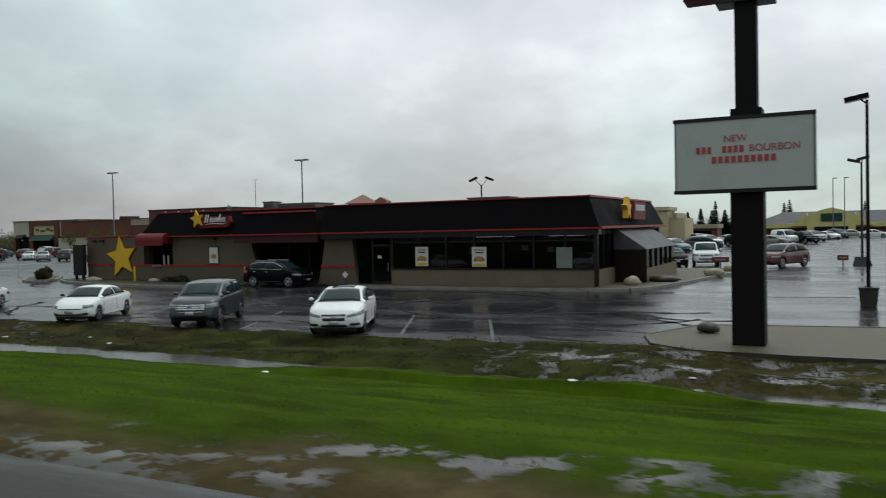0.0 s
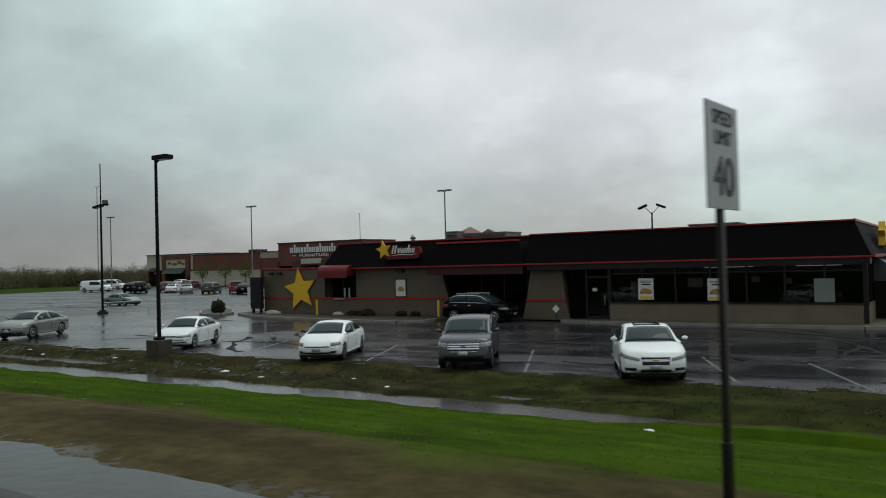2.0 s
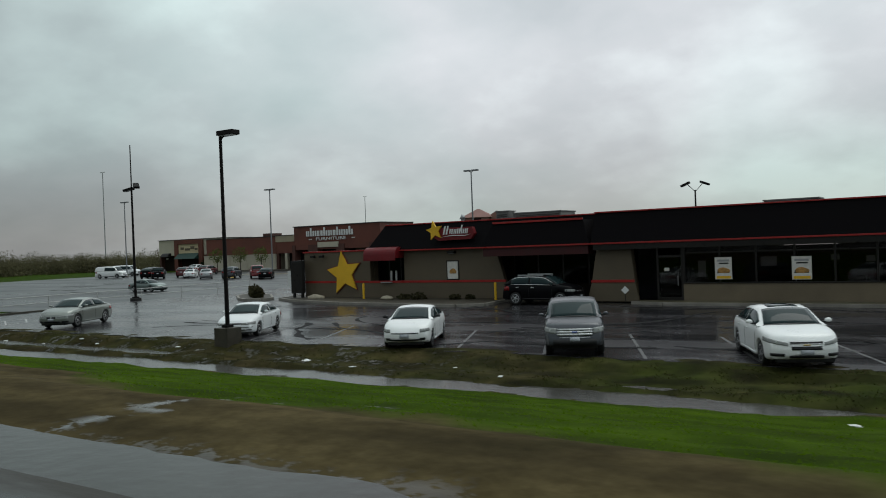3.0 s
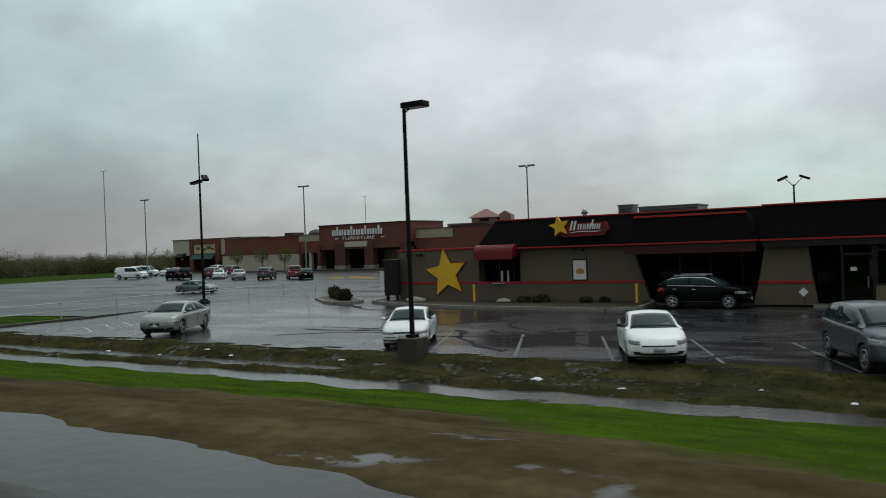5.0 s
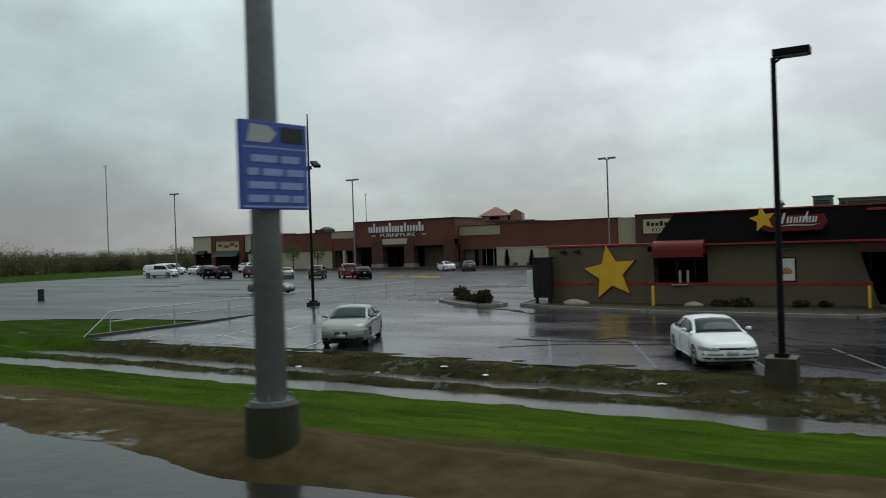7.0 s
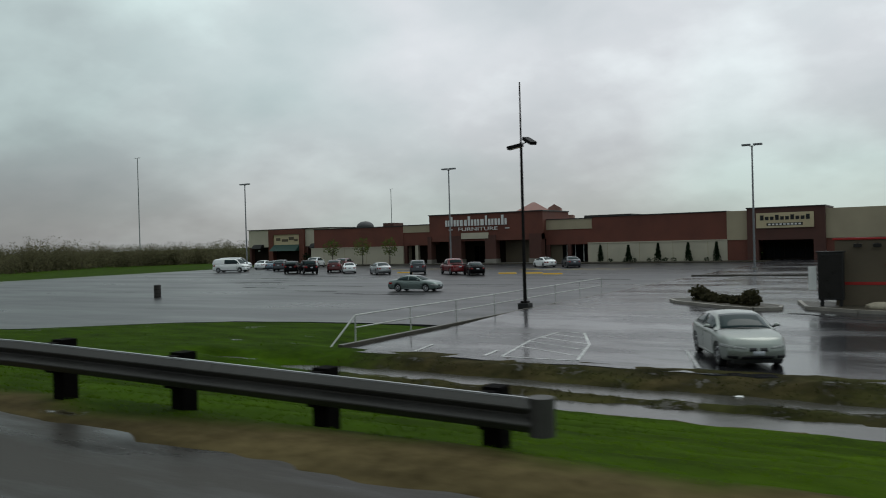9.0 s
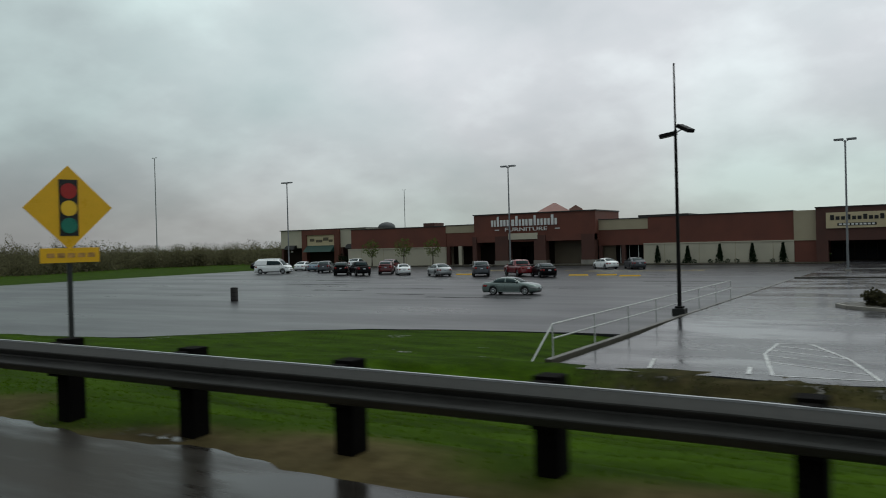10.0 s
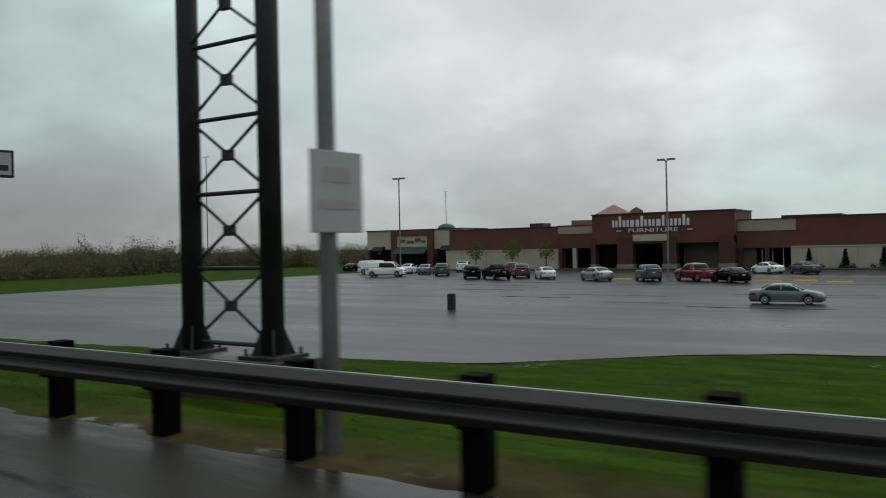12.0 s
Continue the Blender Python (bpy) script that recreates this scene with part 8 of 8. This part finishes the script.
# bushes on the lot island
for i, (x, y, rx, rz) in enumerate(((-56.7, 43.3, 0.5, 0.46), (-55.9, 42.6, 0.5, 0.26), (-55.1, 41.9, 0.45, 0.22), (-54.3, 41.2, 0.45, 0.24), (-53.6, 40.6, 0.5, 0.46))):
    b = thing("bush", (x, y, 0.27), 0, "ragged dark brown-green bush on the lot island", "bush", group="bushes on the lot island")
    leaf_cloud("foliage", M["leaf_bush"], b, (0, 0, rz * 0.7), rx, rx, rz, 420, 0.10, 110 + i)
    bm = bmesh.new()
    for j in range(11):
        a = 6.283 * j / 11
        put_cyl(bm, (0, 0, -0.02), (rx * 0.8 * math.cos(a), rx * 0.8 * math.sin(a), rz * (1.1 + 0.35 * (j % 3))), 0.015, 0.005, 5)
    part("stems", bm, M["bark"], b)
# shrubs and stones on the planting strip and round the front
for i, (x, y, rx, rz) in enumerate(((-40.4, 40.2, 0.5, 0.22), (-39.4, 40.3, 0.6, 0.28), (-36.8, 40.4, 0.4, 0.2), (-35.8, 40.5, 0.35, 0.18))):
    b = thing("bush", (x, y, 0.23), 0, "low dull brown-green bush before the tan wall", "bush", group="bushes on the planting strip")
    leaf_cloud("foliage", M["leaf_bush"], b, (0, 0, rz * 0.6), rx, rx * 0.8, rz, 200, 0.08, 130 + i)
for i, (x, y, z, rx, ry, rz, lb) in enumerate((
        (-48.0, 40.6, 0.26, 0.75, 0.4, 0.24, "pale flat boulder before the star wall"),
        (-41.6, 40.0, 0.30, 0.5, 0.3, 0.18, "pale grey boulder on the planting strip"),
        (-9.6, 41.6, 0.42, 0.45, 0.4, 0.32, "pale rounded boulder at the restaurant corner"),
        (-8.6, 44.4, 0.38, 0.9, 0.5, 0.22, "dark flat boulder on the front walk"),
        (-6.7, 50.0, 0.40, 0.6, 0.5, 0.3, "grey boulder on the front walk"),
        (-6.0, 54.5, 0.40, 0.7, 0.5, 0.3, "grey boulder by the lot's edge"),
        (-3.6, 25.5, 0.2, 0.35, 0.28, 0.2, "dark stone on the gravel island"))):
    st = thing("boulder", (x, y, z), 0, lb, "boulder", group="boulders")
    part("stone", lump(rx, ry, rz, i + 3, 0.35), M["rock"] if "dark" not in lb else M["concrete_dark"], st, smooth=True)
# small white diamond-shaped notice by the pier
nt_ = thing("notice_stake", (-25.9, 39.6, 0.2), 0, "small pale diamond notice on a stake", "sign")
part("stake", cyl((0, 0, -0.05), (0, 0, 0.5), 0.02, n=6), M["frame"], nt_)
part("plate", prism([(0, 0.42), (0.21, 0.63), (0, 0.84), (-0.21, 0.63)], "y", -0.03, -0.01), M["white"], nt_)

# litter on the bank
rng = random.Random(5)
spots = [(-30.05, 20.1), (-5.2, 16.9), (-13.0, 16.2), (-24.2, 20.3), (-43.0, 20.9), (-44.6, 21.2), (-27.3, 19.2), (-22.1, 19.3), (-46.8, 20.7), (-3.0, 18.9), (-1.2, 19.6), (-37.8, 21.0), (-50.2, 20.8)]
for i, (x, y) in enumerate(spots):
    s = rng.uniform(0.05, 0.09) * (2.0 if i == 0 else 1)
    l = thing("litter", (x, y, max(ground_z(x, y), WATER) + 0.01), rng.uniform(0, 180), "crumpled scrap of white paper litter on the muddy bank", "litter", group="litter on the bank")
    part("scrap", lump(s * 1.5, s, s * 0.28, i, 0.6), M["white"], l)

# barrel in the big lot
ba = thing("barrel", (-97.4, 41.2, 0.0), 0, "dark round litter barrel standing in the big lot", "barrel")
part("drum", cyl((0, 0, 0), (0, 0, 0.95), 0.265, 0.265, 18), M["cap"], ba)
for z in (0.05, 0.33, 0.62, 0.9):
    part("hoop", cyl((0, 0, z), (0, 0, z + 0.04), 0.28, n=18), M["frame"], ba)
part("lid", cyl((0, 0, 0.95), (0, 0, 1.0), 0.25, 0.17, 18), M["frame"], ba)

# conifers beyond the east lot


def conifer(x, y, h, r, seed, z=-0.1):
    t = thing("conifer", (x, y, z), 0, "tall dark spruce beyond the east lot", "tree", group="spruces beyond the east lot")
    part("trunk", cyl((0, 0, -0.3), (0, 0, h * 0.97), h * 0.018, 0.03, 7), M["bark"], t)
    rng = random.Random(seed)
    vs, fs = [], []
    r = r * 1.35
    for tier in range(16):
        k = tier / 16
        z1 = h * (0.12 + 0.86 * k)
        rr = r * (1 - k) ** 0.85 + 0.12
        for i in range(12):
            a = 6.283 * (i + rng.random()) / 12
            q = rr * rng.uniform(0.65, 1.15)
            tip = Vector((q * math.cos(a), q * math.sin(a), z1 - 0.25 * q + rng.uniform(-0.2, 0.2)))
            side = Vector((-math.sin(a), math.cos(a), 0)) * (0.25 * q + 0.12)
            root = Vector((0, 0, z1 + 0.25))
            m_ = (tip + root) / 2
            j = len(vs)
            vs += [root, m_ + side, tip, m_ - side]
            fs += [(j, j + 1, j + 2), (j, j + 2, j + 3)]
    me = bpy.data.meshes.new("needles")
    me.from_pydata([tuple(v) for v in vs], [], fs)
    me.materials.append(M["leaf_conifer"])
    o = new("needles", me)
    o.parent = t


for i, (x, y, h, r) in enumerate(((-29.4, 180, 6.2, 1.5), (-26.8, 181, 6.9, 1.4), (-24.6, 182, 6.4, 1.5), (-23.5, 179, 8.4, 1.4), (-21.8, 181, 6.4, 1.8), (-19.6, 183, 7.2, 2.9),
                                  (-17.9, 180, 7.4, 2.5), (-13.6, 244, 9.0, 2.0), (-12.2, 243, 9.8, 2.2), (6.5, 246, 8.8, 1.8), (-15.9, 182, 6.0, 2.2))):
    conifer(x, y, h, r, 200 + i)

# scrub and bare woods along the far field
rng = random.Random(77)


def woods(name, label, count, place, seed):
    rng = random.Random(seed)
    vs, fs = [], []
    for _ in range(count):
        x, y, h, w = place(rng)
        z0 = ground_z(x, y) - 0.2
        for _k in range(210):
            a, u = rng.uniform(0, 6.283), rng.random()
            q = w * math.sqrt(rng.random()) * (1.05 - 0.6 * u)
            p = Vector((x + q * math.cos(a), y + q * math.sin(a), z0 + h * u ** 0.8))
            s = rng.uniform(0.7, 1.3) * (0.46 - 0.34 * u)
            j = len(vs)
            vs += [p + Vector((rng.uniform(-s, s), rng.uniform(-s, s), rng.uniform(-s, s))) for _ in range(3)]
            fs.append((j, j + 1, j + 2))
        for _k in range(3):
            bx, by = rng.uniform(-w, w) * 0.5, rng.uniform(-w, w) * 0.5
            j = len(vs)
            vs += [Vector((x + bx - 0.06, y + by, z0)), Vector((x + bx + 0.06, y + by, z0)), Vector((x + bx * 1.3, y + by, z0 + h * rng.uniform(0.6, 1.02)))]
            fs.append((j, j + 1, j + 2))
    me = bpy.data.meshes.new(name)
    me.from_pydata([tuple(v) for v in vs], [], fs)
    me.materials.append(M["leaf_scrub"])
    return tagged(new(name, me), label, "woods", kind="stuff")


def west_line(rng):
    y = rng.uniform(20, 176)
    x = -196 - 12 * fbm(y, 0, 0.02) - 42 * rng.random() ** 1.5
    clump = 1.0 + 0.55 * fbm(y, 7.0, 0.06) + 0.3 * fbm(y, 3.0, 0.2)
    return x, y, rng.uniform(2.7, 4.6) * clump + (1.8 if rng.random() < 0.05 else 0), rng.uniform(1.6, 3.4)


def west_back(rng):
    y = rng.uniform(30, 260)
    return rng.uniform(-420, -250), y, rng.uniform(4.0, 6.5), rng.uniform(3.0, 5.5)


def end_trees(rng):
    return rng.uniform(-196, -168), rng.uniform(128, 150), rng.uniform(3.5, 6.0), rng.uniform(1.6, 3.0)


def east_line(rng):
    return rng.uniform(-60, 120), rng.uniform(262, 300), rng.uniform(3, 6.0), rng.uniform(3, 5.0)


woods("scrub_woods", "brown leafless scrub along the far field", 620, west_line, 301)
woods("far_woods", "distant brown woods beyond the field", 300, west_back, 302)
woods("end_woods", "thin bare trees behind the west shop", 40, end_trees, 303)
woods("east_woods", "distant woods beyond the grocery", 160, east_line, 304)
